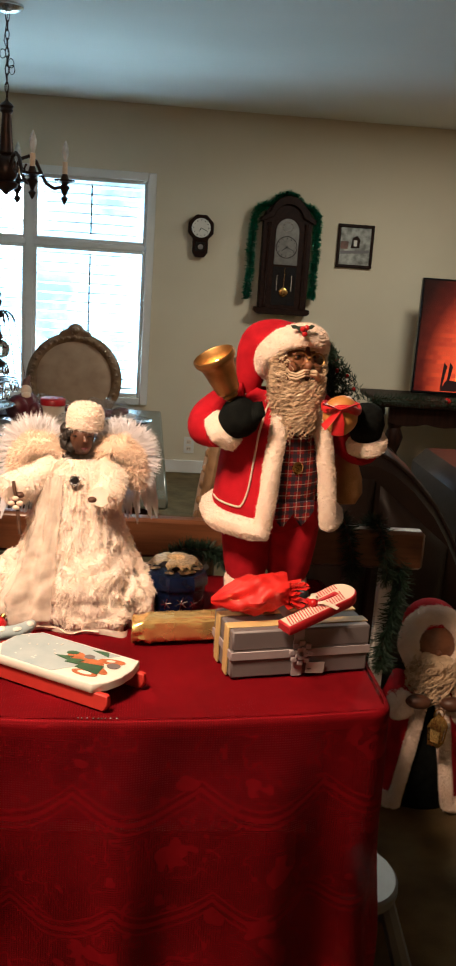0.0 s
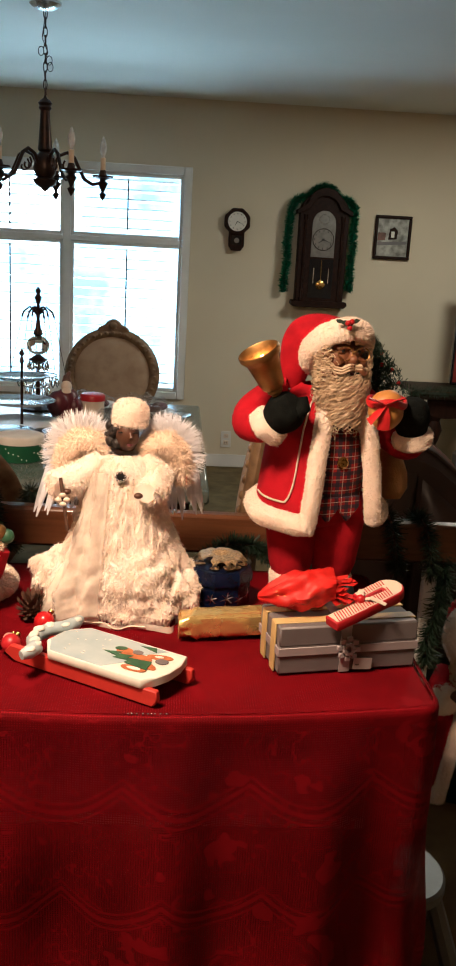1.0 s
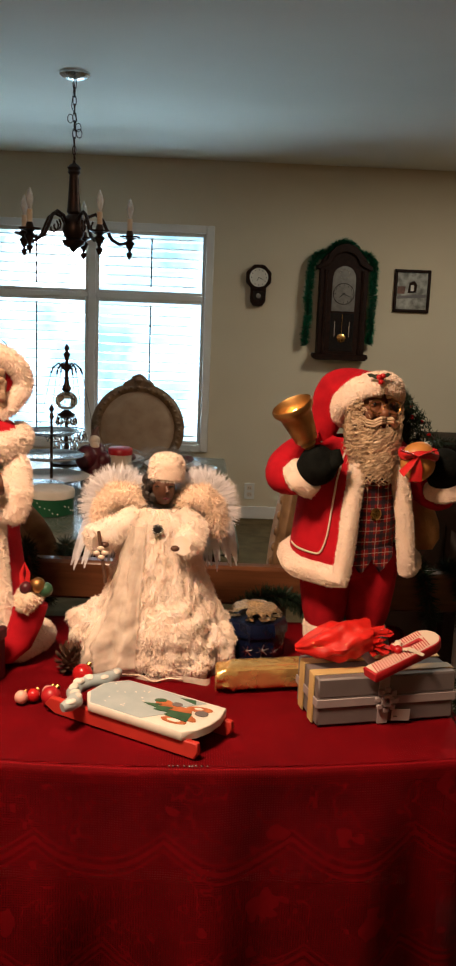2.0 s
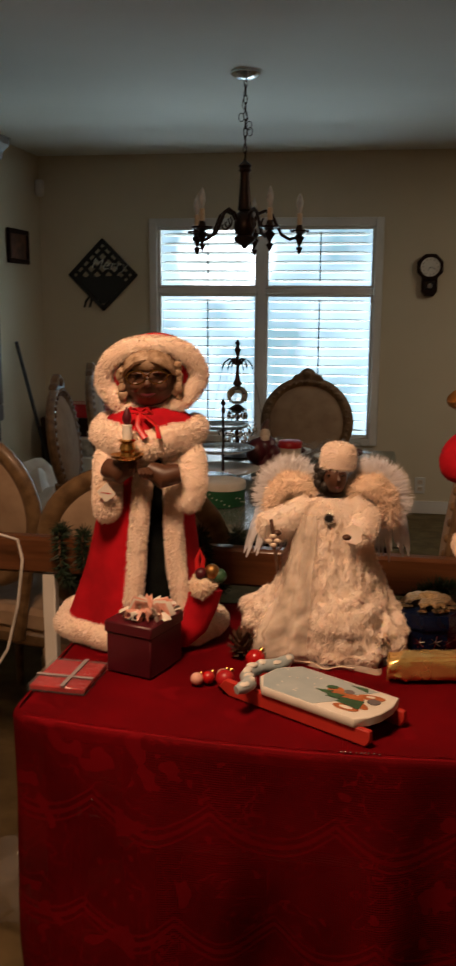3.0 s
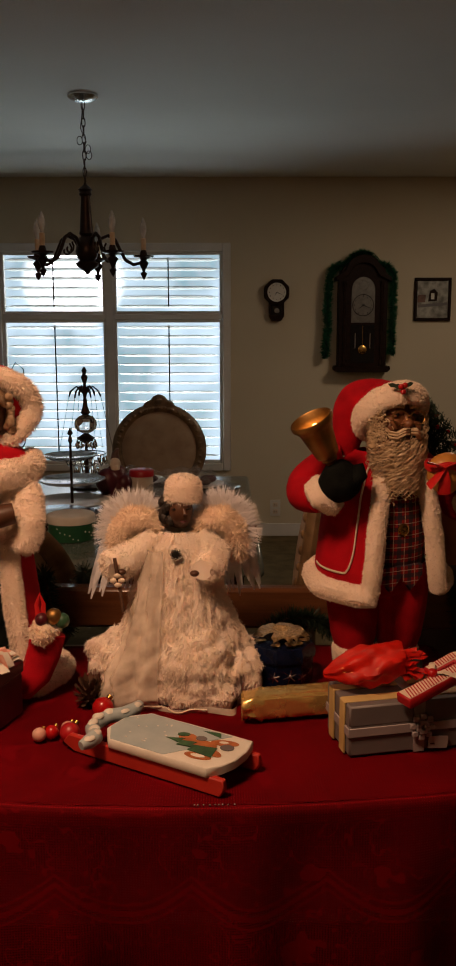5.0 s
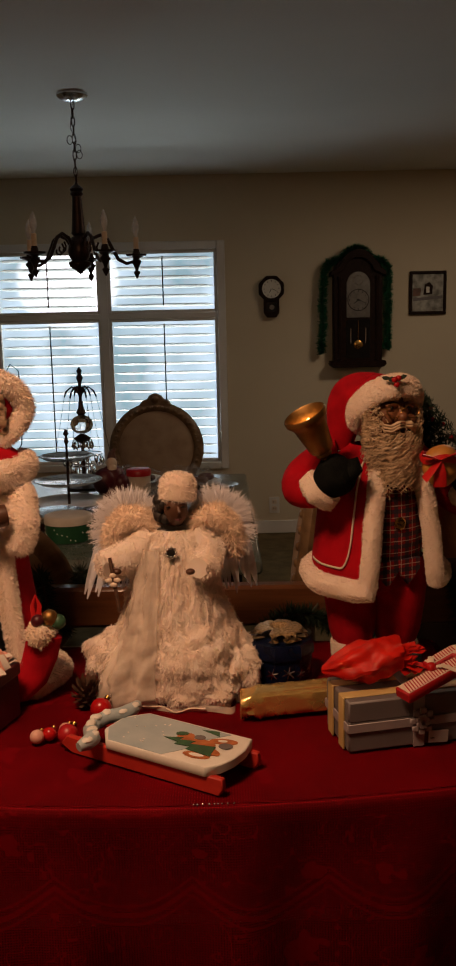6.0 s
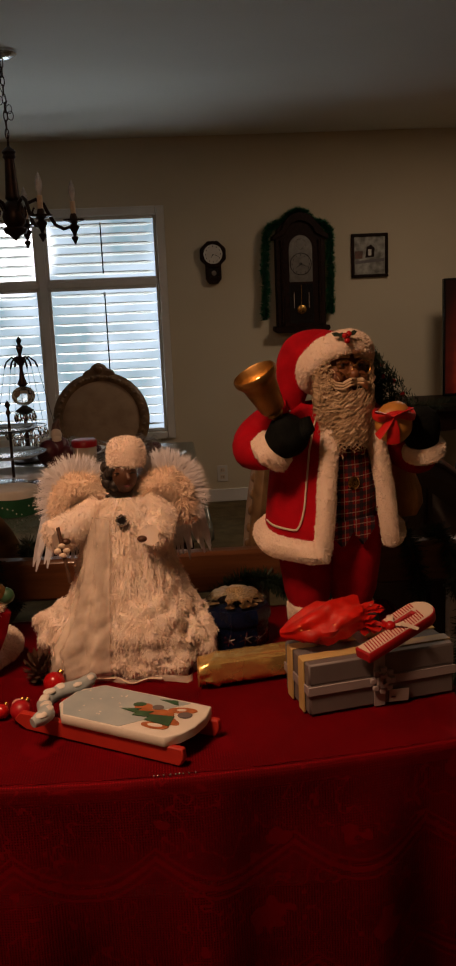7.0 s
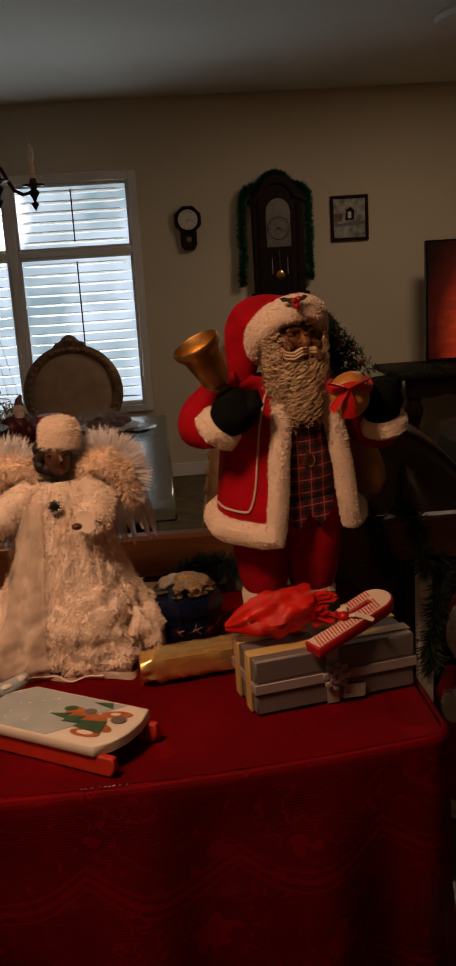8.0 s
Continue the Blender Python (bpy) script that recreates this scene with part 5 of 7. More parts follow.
def candle_holder():
    h = holder("candle_holder", "brass chamber candlestick with white candle in doll's palm", "candle")
    m = Matrix.Translation((-0.697, 1.832, 1.166))
    f = Form()
    f.lathe([(0.004, -0.012), (0.016, -0.01), (0.03, -0.002), (0.034, 0.004), (0.031, 0.004), (0.016, -0.004), (0.012, 0.008), (0.016, 0.014), (0.012, 0.026), (0.018, 0.032), (0.014, 0.034)], M["brass"], m, 24)
    part("pan", f, h)
    f = Form()
    f.lathe([(0.0098, 0.03), (0.0098, 0.062), (0.006, 0.063)], M["snow_paint"], m, 16)
    part("candle", f, h, "white candle sleeve")
    f = Form()
    f.lathe([(0.004, 0.062), (0.009, 0.070), (0.0095, 0.078), (0.005, 0.092), (0.001, 0.098)], M["maroon"], m, 14)
    part("bulb", f, h, "unlit dark flame bulb")


def lantern():
    h = holder("brass_lantern", "small brass lantern in the floor doll's mittens", "lantern")
    m = Matrix.Translation((0.652, 2.315, 0.245))
    f = Form()
    f.lathe([(0.02, 0.0), (0.024, 0.004), (0.022, 0.01)], M["brass"], m, 4)
    f.lathe([(0.03, 0.055), (0.02, 0.075), (0.006, 0.088), (0.004, 0.095)], M["brass"], m, 4)
    for i in range(4):
        a = math.pi / 2 * i
        f.tube([m @ Vector((0.021 * math.cos(a), 0.021 * math.sin(a), 0.006)), m @ Vector((0.027 * math.cos(a), 0.027 * math.sin(a), 0.057))], 0.0022, M["brass"], 6)
    part("cage", f, h)
    f = Form()
    f.lathe([(0.017, 0.012), (0.022, 0.054)], M["foil"], m, 4)
    part("pane", f, h, "amber pane")
    f = Form()
    f.tube([(0.652 + 0.014 * math.cos(t), 2.315, 0.335 + 0.016 * math.sin(t)) for t in [2 * math.pi * i / 14 for i in range(14)]], 0.0018, M["brass"], 6, closed=True)
    part("ring", f, h)


def stocking():
    h = holder("christmas_stocking", "red felt stocking with plush cuff and gold ornaments", "stocking")
    f = Form()
    f.tube([(-0.548, 1.885, 0.89), (-0.558, 1.885, 0.85), (-0.575, 1.88, 0.81), (-0.60, 1.87, 0.785), (-0.635, 1.86, 0.775)], [0.034, 0.033, 0.032, 0.028, 0.014], M["plush"], 14, flat=0.6)
    part("body", f, h)
    f = Form()
    f.tube([(-0.566, 1.885, 0.876), (-0.558, 1.885, 0.888), (-0.548, 1.885, 0.902), (-0.541, 1.885, 0.91)], [0.03, 0.036, 0.036, 0.03], M["peach"], 16, flat=0.7, lump=0.15)
    f.tufts(M["peach"], 120000, 0.005, 0.0011, seed=17)
    part("cuff", f, h, "pinkish cream plush cuff")
    f = Form()
    for p, r, m in (((-0.535, 1.875, 0.925), 0.016, "gold"), ((-0.556, 1.865, 0.922), 0.013, "maroon"), ((-0.52, 1.88, 0.915), 0.015, "green_paint")):
        f.ball(p, r, M[m], 12, 8)
    part("ornament", f, h, "dull gold, maroon and green balls")
    f = Form()
    f.tube([(-0.562, 1.87, 0.91), (-0.566, 1.87, 0.95), (-0.56, 1.875, 0.97), (-0.553, 1.875, 0.95), (-0.556, 1.872, 0.92)], [0.006, 0.004, 0.003, 0.004, 0.006], M["ribbon_red"], 6, flat=0.4)
    part("hanging_loop", f, h, "red ribbon loop")


hand_bell()
mini_tree()
pouch()
toy_sack()
candle_holder()
lantern()
stocking()


# ---- gifts on the cloth ----
def grey_gift():
    at = pose(0.0, 1.634, TZ + 0.003, 0, 0, 11.6) @ Matrix.Diagonal((1.0, 1.0, 1.1, 1.0))
    h = holder("gift_box", "long grey gift box with lilac and straw ribbons", "gift box", at)
    L, D, H = 0.266, 0.118, 0.052
    f = Form()
    f.box((L / 2, D / 2, H / 2), (L - 0.0015, D - 0.0015, H), M["grey_box"])
    part("box_body", f, h)
    f = Form()
    f.box((L / 2, D / 2, 0.0645), (L, D, 0.034), M["grey_box"])
    part("lid", f, h)
    f = Form()
    f.box((L / 2, -0.001, 0.0395), (L + 0.003, 0.003, 0.014), M["ribbon_grey"], bev=0.0006)
    f.box((-0.001, D / 2, 0.0395), (0.003, D + 0.002, 0.014), M["ribbon_grey"], bev=0.0006)
    f.box((0.125, -0.0016, 0.041), (0.02, 0.003, 0.083), M["ribbon_grey"], bev=0.0006)
    f.box((0.125, D / 2, 0.0825), (0.02, D + 0.004, 0.002), M["ribbon_grey"], bev=0.0006)
    part("ribbon", f, h, "lilac grey ribbon")
    for y in (0.03, 0.085):
        f = Form()
        f.box((-0.002, y, 0.041), (0.003, 0.024, 0.083), M["ribbon_gold"], bev=0.0006)
        f.box((L / 2, y, 0.0823), (L + 0.004, 0.024, 0.002), M["ribbon_gold"], bev=0.0006)
        part("gold_ribbon", f, h, "straw gold ribbon")
    for i in range(8):
        a = i * math.pi / 4 + 0.2
        for r, s in ((0.017, 0.011), (0.008, 0.009)):
            f = Form()
            f.box((0.128 + r * math.cos(a + r * 30), -0.008 - (0.02 - r) * 0.3, 0.043 + r * math.sin(a + r * 30)), (s, 0.006, s * 0.8), M["ribbon_grey"], bev=0.002)
            part("bow_loop", f, h)
    f = Form()
    f.box((0.158, -0.0045, 0.024), (0.036, 0.0016, 0.02), M["tag"], pose(0, 0, 0, 0, 4, 0), bev=0.0004)
    f.box((0.147, -0.006, 0.022), (0.008, 0.0008, 0.0012), M["boot"], pose(0, 0, 0, 0, 4, 0), bev=0)
    part("gift_tag", f, h, "pale tag with a scribble")


def tulle_bag():
    h = holder("tulle_bag", "sheer red tulle bag of sweets lying on the gift box", "gift bag")
    rng = random.Random(41)

    def fn(u, v):
        a = 2 * math.pi * u
        x = -0.036 + 0.140 * v
        r = 0.043 * math.sin(math.pi * min(1, v * 0.72 + 0.03)) ** 0.8 * (1 + 0.14 * math.sin(5 * a + 8 * v) + 0.16 * noise.noise(Vector((v * 9, math.cos(a) * 2, math.sin(a) * 2))))
        y, z = 1.05 * r * math.cos(a), 0.78 * r * math.sin(a)
        return Vector((x, 1.715 + y + 0.1 * x, max(0.846, 0.878 + 0.15 * x + z)))
    f = Form()
    f.grid(fn, 36, 24, M["tulle"], True)
    part("bag", f, h)
    for i in range(26):
        f = Form()
        a = rng.uniform(0, 6.28)
        p = Vector((0.098, 1.728, 0.882)) + Vector((0.012 * math.cos(a), 0.02 * math.sin(a), 0.006 * math.sin(a)))
        q = p + Vector((rng.uniform(0.01, 0.04), rng.uniform(-0.025, 0.025), rng.uniform(-0.012, 0.02)))
        f.tube([p, p.lerp(q, 0.5) + Vector((0, 0, 0.004)), q], [0.004, 0.009, 0.011], M["tulle"], 5, flat=0.12)
        part("frill", f, h)
    f = Form()
    for i in range(14):
        f.ball((rng.uniform(0.0, 0.075), 1.718 + rng.uniform(-0.018, 0.018), 0.862 + rng.uniform(-0.004, 0.016)), (0.012, 0.009, 0.007), M["berry"] if i % 3 else M["brass"], 8, 6)
    part("sweets", f, h, "wrapped red and gold sweets")


def candy_cane():
    at = pose(0.152, 1.674, 0.877, 4, -14, 30)
    h = holder("candy_cane_ornament", "flat wooden candy cane with cream and red stripes", "ornament", at)
    out = [(-0.082, -0.026), (0.058, -0.030)] + arc(0.058, 0.0, 0.030, -90, 90, 10) + [(0.0, 0.030), (0.0, 0.006), (0.05, 0.006), (0.05, -0.002), (-0.082, 0.008)]
    f = Form()
    f.prism(out, 0.018, M["cane"], Matrix.Translation((0, 0, -0.009)))
    part("board", f, h, "red painted edge")
    f = Form()
    inner = [(-0.078, -0.0235), (0.058, -0.0272)] + arc(0.058, 0.0, 0.0272, -90, 90, 10) + [(0.003, 0.0272), (0.003, 0.009), (0.053, 0.009), (0.053, -0.005), (-0.078, 0.005)]
    f.prism(inner, 0.0008, M["cream"], Matrix.Translation((0, 0, 0.0092)), bev=0)
    part("top_paint", f, h, "cream painted face")
    f = Form()
    for i in range(26):
        x = -0.076 + i * 0.0056
        if x < 0.05:
            f.prism([(x, -0.0235), (x + 0.0022, -0.0235), (x + 0.011, 0.002), (x + 0.0088, 0.002)], 0.0006, M["cane"], Matrix.Translation((0, 0, 0.0102)), bev=0)
        if 0.0 < x < 0.062:
            f.prism([(x, 0.0105), (x + 0.0022, 0.0105), (x + 0.007, 0.0262), (x + 0.0048, 0.0262)], 0.0006, M["cane"], Matrix.Translation((0, 0, 0.0102)), bev=0)
    part("stripes", f, h, "thin red diagonal stripes")
    f = Form()
    f.ball((-0.006, 0.0, 0.014), (0.009, 0.009, 0.008), M["berry"], 12, 8)
    part("bell", f, h, "shiny red jingle bell")
    f = Form()
    for s in (-1, 1):
        f.tube([(-0.002, 0.0, 0.012), (0.006, s * 0.014, 0.017), (0.014, s * 0.020, 0.012), (0.02, s * 0.034 - 0.004, 0.008)], [0.003, 0.006, 0.006, 0.005], M["cream"], 6, flat=0.3)
    part("bow", f, h, "cream ribbon bow")


def foil_packet():
    f = Form()
    rng = random.Random(44)

    def fn(u, v):
        a = 2 * math.pi * u
        e = min(1.0, v / 0.16)
        c, s = math.cos(a), math.sin(a)
        k = (abs(c) ** 5 + abs(s) ** 5) ** (-1 / 5)
        w = 1 + 0.06 * noise.noise(Vector((c * 3, s * 3, v * 14))) * (3 if v < 0.2 else 1)
        z = 0.024 * s * k * (0.72 + 0.28 * e) * w
        return Vector((-0.176 + 0.18 * v, 1.795 + 0.03 * c * k * w + 0.03 * v, TZ + 0.029 + z))
    f.grid(fn, 28, 26, M["foil"], True)
    f.add([fn(i / 28, 0) for i in range(28)], [tuple(range(28))[::-1]], M["foil"])
    f.add([fn(i / 28, 1) for i in range(28)], [tuple(range(28))], M["foil"])
    f.prism([(-0.006, -0.034), (0.004, -0.030), (0.004, 0.024), (-0.006, 0.026)], 0.004, M["foil"], pose(-0.178, 1.79, TZ + 0.03, 90, 0, 96))
    solid("foil_packet", f, "long packet wrapped in shiny gold foil", "packet")


def sled():
    at = pose(-0.239, 1.514, TZ + 0.002, 0, 0, -32.5)
    h = holder("wooden_sled", "painted toy sled with red runners and a snow scene", "sled", at)
    W, L, P = 0.122, 0.225, 0.205
    out = [(0.0, 0.0), (0.016, 0.022), (0.024, 0.05), (0.024, 0.085), (0.014, W), (-L + 0.03, W), (-L, W * 0.72), (-L, W * 0.28), (-L + 0.03, 0.0)]
    Z = 0.03
    f = Form()
    f.prism(out, 0.016, M["snow_paint"], Matrix.Translation((0, 0, Z - 0.002)), bev=0.0015)
    board = part("deck", f, h, "board painted with a snow scene")

    def paint(name, poly, mat, dz=0.0):
        g = Form()
        g.prism(poly, 0.0006, mat, Matrix.Translation((0, 0, Z + 0.0142 + dz)), bev=0)
        return part(name, g, board)
    paint("painted_sky", [(-0.085, 0.004), (-0.06, 0.04), (-0.05, 0.08), (-0.022, W - 0.006), (-L + 0.032, W - 0.004), (-L + 0.004, W * 0.67), (-L + 0.004, W * 0.33), (-L + 0.032, 0.004)], M["sky_paint"])
    ell = lambda cx, cy, rx, ry, a=0: [(cx + rx * math.cos(t) * math.cos(a) - ry * math.sin(t) * math.sin(a), cy + rx * math.cos(t) * math.sin(a) + ry * math.sin(t) * math.cos(a)) for t in [2 * math.pi * i / 18 for i in range(18)]]
    for cx, cy, rx, ry, a, m, dz in ((-0.085, 0.075, 0.016, 0.013, 0, "ginger", 1), (-0.05, 0.066, 0.026, 0.013, 0.1, "ginger", 1), (-0.02, 0.088, 0.024, 0.010, 0.3, "ginger", 1), (-0.022, 0.05, 0.022, 0.009, -0.3, "ginger", 1),
                                      (-0.034, 0.028, 0.024, 0.010, 0.1, "ginger", 1), (-0.034, 0.028, 0.013, 0.005, 0.1, "snow_paint", 2), (-0.022, 0.088, 0.008, 0.004, 0.3, "snow_paint", 2),
                                      (-0.096, 0.080, 0.011, 0.007, 0.4, "green_paint", 2), (-0.008, 0.075, 0.012, 0.010, 0.2, "grey_box", 2), (-0.062, 0.082, 0.010, 0.008, 0.0, "grey_box", 2)):
        paint("painted_figure", ell(cx, cy, rx, ry, a), M[m], 0.0005 * dz)
    paint("painted_tree", [(-0.115, 0.055), (-0.085, 0.068), (-0.088, 0.058), (-0.06, 0.066), (-0.064, 0.054), (-0.02, 0.064), (-0.012, 0.032), (-0.06, 0.036), (-0.058, 0.046), (-0.086, 0.042), (-0.084, 0.05)], M["green_paint"], 0.0016)
    paint("painted_tree", [(-0.075, 0.108), (-0.045, 0.116), (-0.035, 0.100)], M["green_paint"], 0.0005)
    rng = random.Random(3)
    for i in range(16):
        paint("painted_snowflake", ell(-L + 0.02 + 0.1 * rng.random(), 0.02 + 0.085 * rng.random(), 0.0016, 0.0016), M["snow_paint"], 0.0006)
    for y, l in ((0.004, 0.03), (W - 0.016, 0.034)):
        f = Form()
        f.prism([(-L - 0.075, 0.012), (-L - 0.05, 0.0), (l - 0.008, 0.0), (l, 0.012), (l - 0.002, 0.029), (-L - 0.06, 0.029)], 0.012, M["runner"], pose(0, y + 0.012, 0, 90))
        part("runner", f, h, "red painted runner")
    # curled prow
    pts = [(-P - 0.03, 0.138), (-P - 0.022, 0.116), (-P - 0.026, 0.09), (-P - 0.045, 0.07), (-P - 0.05, 0.046), (-P - 0.042, 0.022), (-P - 0.024, 0.004), (-P - 0.01, -0.008), (-P - 0.006, -0.030), (-P - 0.010, -0.044)]
    f = Form()
    f.tube([(x, y, Z + 0.014 + 0.003 * math.sin(i)) for i, (x, y) in enumerate(pts)], [0.009, 0.012, 0.0125, 0.0125, 0.0125, 0.0125, 0.0125, 0.013, 0.012, 0.008], M["sky_paint"], 12)
    part("prow", f, h, "pale blue curled prow")
    f = Form()
    for i, (x, y) in enumerate(pts[1:-1]):
        f.ball((x + 0.002, y, Z + 0.0235), (0.009, 0.011, 0.005), M["snow_paint"], 10, 6, lump=0.3, freq=80)
    part("painted_snow", f, h, "white painted snow on the prow")


def maroon_gift():
    at = pose(-0.6555, 1.785, TZ + 0.002, 0, 0, -18.4)
    h = holder("maroon_gift_box", "square maroon gift box with a pink ribbon bow", "gift box", at)
    f = Form()
    f.box((0, 0, 0.041), (0.102, 0.120, 0.082), M["maroon"])
    part("box_body", f, h)
    f = Form()
    f.box((0, 0, 0.093), (0.108, 0.126, 0.024), M["maroon"])
    part("lid", f, h)
    rng = random.Random(9)
    for i in range(22):
        f = Form()
        a, r = i * 2.4, 0.012 + 0.022 * (i % 4) / 3
        c = Vector((0.012 + r * math.cos(a), 0.005 + r * math.sin(a), 0.107))
        d = Vector((math.cos(a), math.sin(a), 0)) * 0.018
        hgt = 0.03 - 0.4 * r
        f.tube([c - d * 0.4, c + Vector((0, 0, hgt * 0.9)), c + d + Vector((0, 0, hgt)), c + d * 1.5 + Vector((0, 0, hgt * 0.4)), c + d * 0.6], [0.006, 0.008, 0.009, 0.008, 0.006], M["pink"] if i % 3 else M["snow_paint"], 6, flat=0.16)
        part("bow_loop", f, h, "pale pink ribbon loop" if i % 3 else "white ribbon loop")
    f = Form()
    for s in (-1, 1):
        f.tube([(0.01, 0, 0.108), (0.01 + s * 0.04, -0.01, 0.118), (0.01 + s * 0.056, -0.02, 0.110)], [0.006, 0.010, 0.009], M["snow_paint"], 6, flat=0.18)
    part("bow_tail", f, h, "white ribbon tail")


def flat_gift():
    at = pose(-0.782, 1.69, TZ + 0.002, 0, 0, -4)
    h = holder("flat_gift", "flat red packet under clear film with a white ribbon", "packet", at)
    f = Form()
    f.box((0, 0, 0.006), (0.108, 0.124, 0.012), M["berry"])
    part("card", f, h)
    f = Form()
    f.box((0, 0, 0.0072), (0.114, 0.130, 0.0152), M["plastic"], bev=0.002)
    part("film_wrap", f, h, "shiny clear film")
    f = Form()
    f.box((0.012, 0, 0.0162), (0.008, 0.13, 0.0016), M["ribbon_grey"], bev=0.0004)
    f.box((0, -0.02, 0.0162), (0.114, 0.007, 0.0017), M["ribbon_grey"], bev=0.0004)
    part("ribbon", f, h, "thin pale ribbon")


def navy_box():
    at = pose(-0.092, 1.985, TZ + 0.002, 0, 0, 12)
    h = holder("navy_gift_box", "navy blue glitter box with snowflakes and gold bow", "gift box", at)
    f = Form()
    f.lathe([(0.062, 0.0), (0.066, 0.004), (0.066, 0.056), (0.06, 0.058)], M["navy"], pose(0, 0, 0, 0, 0, 22.5), 8)
    part("box_body", f, h)
    f = Form()
    f.lathe([(0.07, 0.054), (0.071, 0.058), (0.071, 0.07), (0.066, 0.084), (0.02, 0.088)], M["navy"], pose(0, 0, 0, 0, 0, 22.5), 8)
    part("lid", f, h)
    for k, (a, z, r) in enumerate(((-118, 0.028, 0.012), (-90, 0.03, 0.014), (-66, 0.025, 0.011), (-42, 0.032, 0.012))):
        f = Form()
        c = Vector((0.0665 * math.cos(radians(a)), 0.0665 * math.sin(radians(a)), z))
        sd = Vector((-math.sin(radians(a)), math.cos(radians(a)), 0))
        for i in range(6):
            t = math.pi / 3 * i + 0.3
            f.tube([c, c + sd * r * math.cos(t) + Vector((0, 0, r * math.sin(t)))], [0.0014, 0.0009], M["silver"], 5)
        part("snowflake", f, h, "silver snowflake")
    rng = random.Random(2)
    for i in range(12):
        f = Form()
        a = i * 2.4
        d = Vector((math.cos(a), math.sin(a), 0))
        f.tube([(0, 0, 0.088), d * 0.02 + Vector((0, 0, 0.108)), d * 0.045 + Vector((0, 0, 0.104)), d * 0.058 + Vector((0, 0, 0.092)), d * 0.035 + Vector((0, 0, 0.09))], [0.006, 0.010, 0.011, 0.010, 0.006], M["glitter"], 6, flat=0.25)
        part("bow_loop", f, h, "champagne glitter bow loop")


def pine_cone(c, r):
    f = Form()
    rng = random.Random(int(c[0] * -999))
    c = Vector(c)
    f.ball(c, (r * 0.6, r * 0.6, r * 0.8), M["cone"], 10, 8)
    for i in range(60):
        t = (i + 0.5) / 60
        z, a = -1 + 2 * t, i * 2.4
        k = math.sqrt(max(0, 1 - z * z))
        d = Vector((k * math.cos(a), k * math.sin(a), z * 1.2))
        feather(f, c + d * r * 0.5, d + Vector((0, 0, 0.5)), Vector((0, 0, 1)) if abs(z) < 0.9 else Vector((1, 0, 0)), r * 0.75, r * 0.24, M["cone"], 0.25)
    solid("pine_cone", f, "brown open pine cone on the red cloth", "pine cone")


def bauble(c, r, mat, label):
    h = holder("bauble", label, "bauble", group="baubles")
    f = Form()
    f.ball(c, r, mat, 16, 12, lump=0.03)
    part("ball", f, h)
    f = Form()
    f.lathe([(r * 0.28, 0), (r * 0.28, r * 0.3), (r * 0.1, r * 0.35)], M["brass"], pose(c[0] + r * 0.5, c[1] + r * 0.5, c[2] + r * 0.68, -35, 35, 0), 10)
    part("cap", f, h, "gold cap")


grey_gift()
tulle_bag()
candy_cane()
foil_packet()
sled()
maroon_gift()
flat_gift()
navy_box()
pine_cone((-0.468, 1.86, TZ + 0.026), 0.027)
for c, r, m, l in (((-0.515, 1.715, TZ + 0.014), 0.0125, "berry", "small frosted red bauble beside the sled"), ((-0.49, 1.735, TZ + 0.013), 0.012, "pink", "small pale pink sugared bauble beside the sled"),
                   ((-0.535, 1.705, TZ + 0.014), 0.0125, "pink", "small pale pink sugared bauble"), ((-0.435, 1.80, TZ + 0.022), 0.02, "berry", "shiny red bauble beside the pine cone"),
                   ((-0.48, 1.70, TZ + 0.02), 0.018, "cane", "dark red bauble under the sled prow")):
    bauble(c, r, M[m], l)


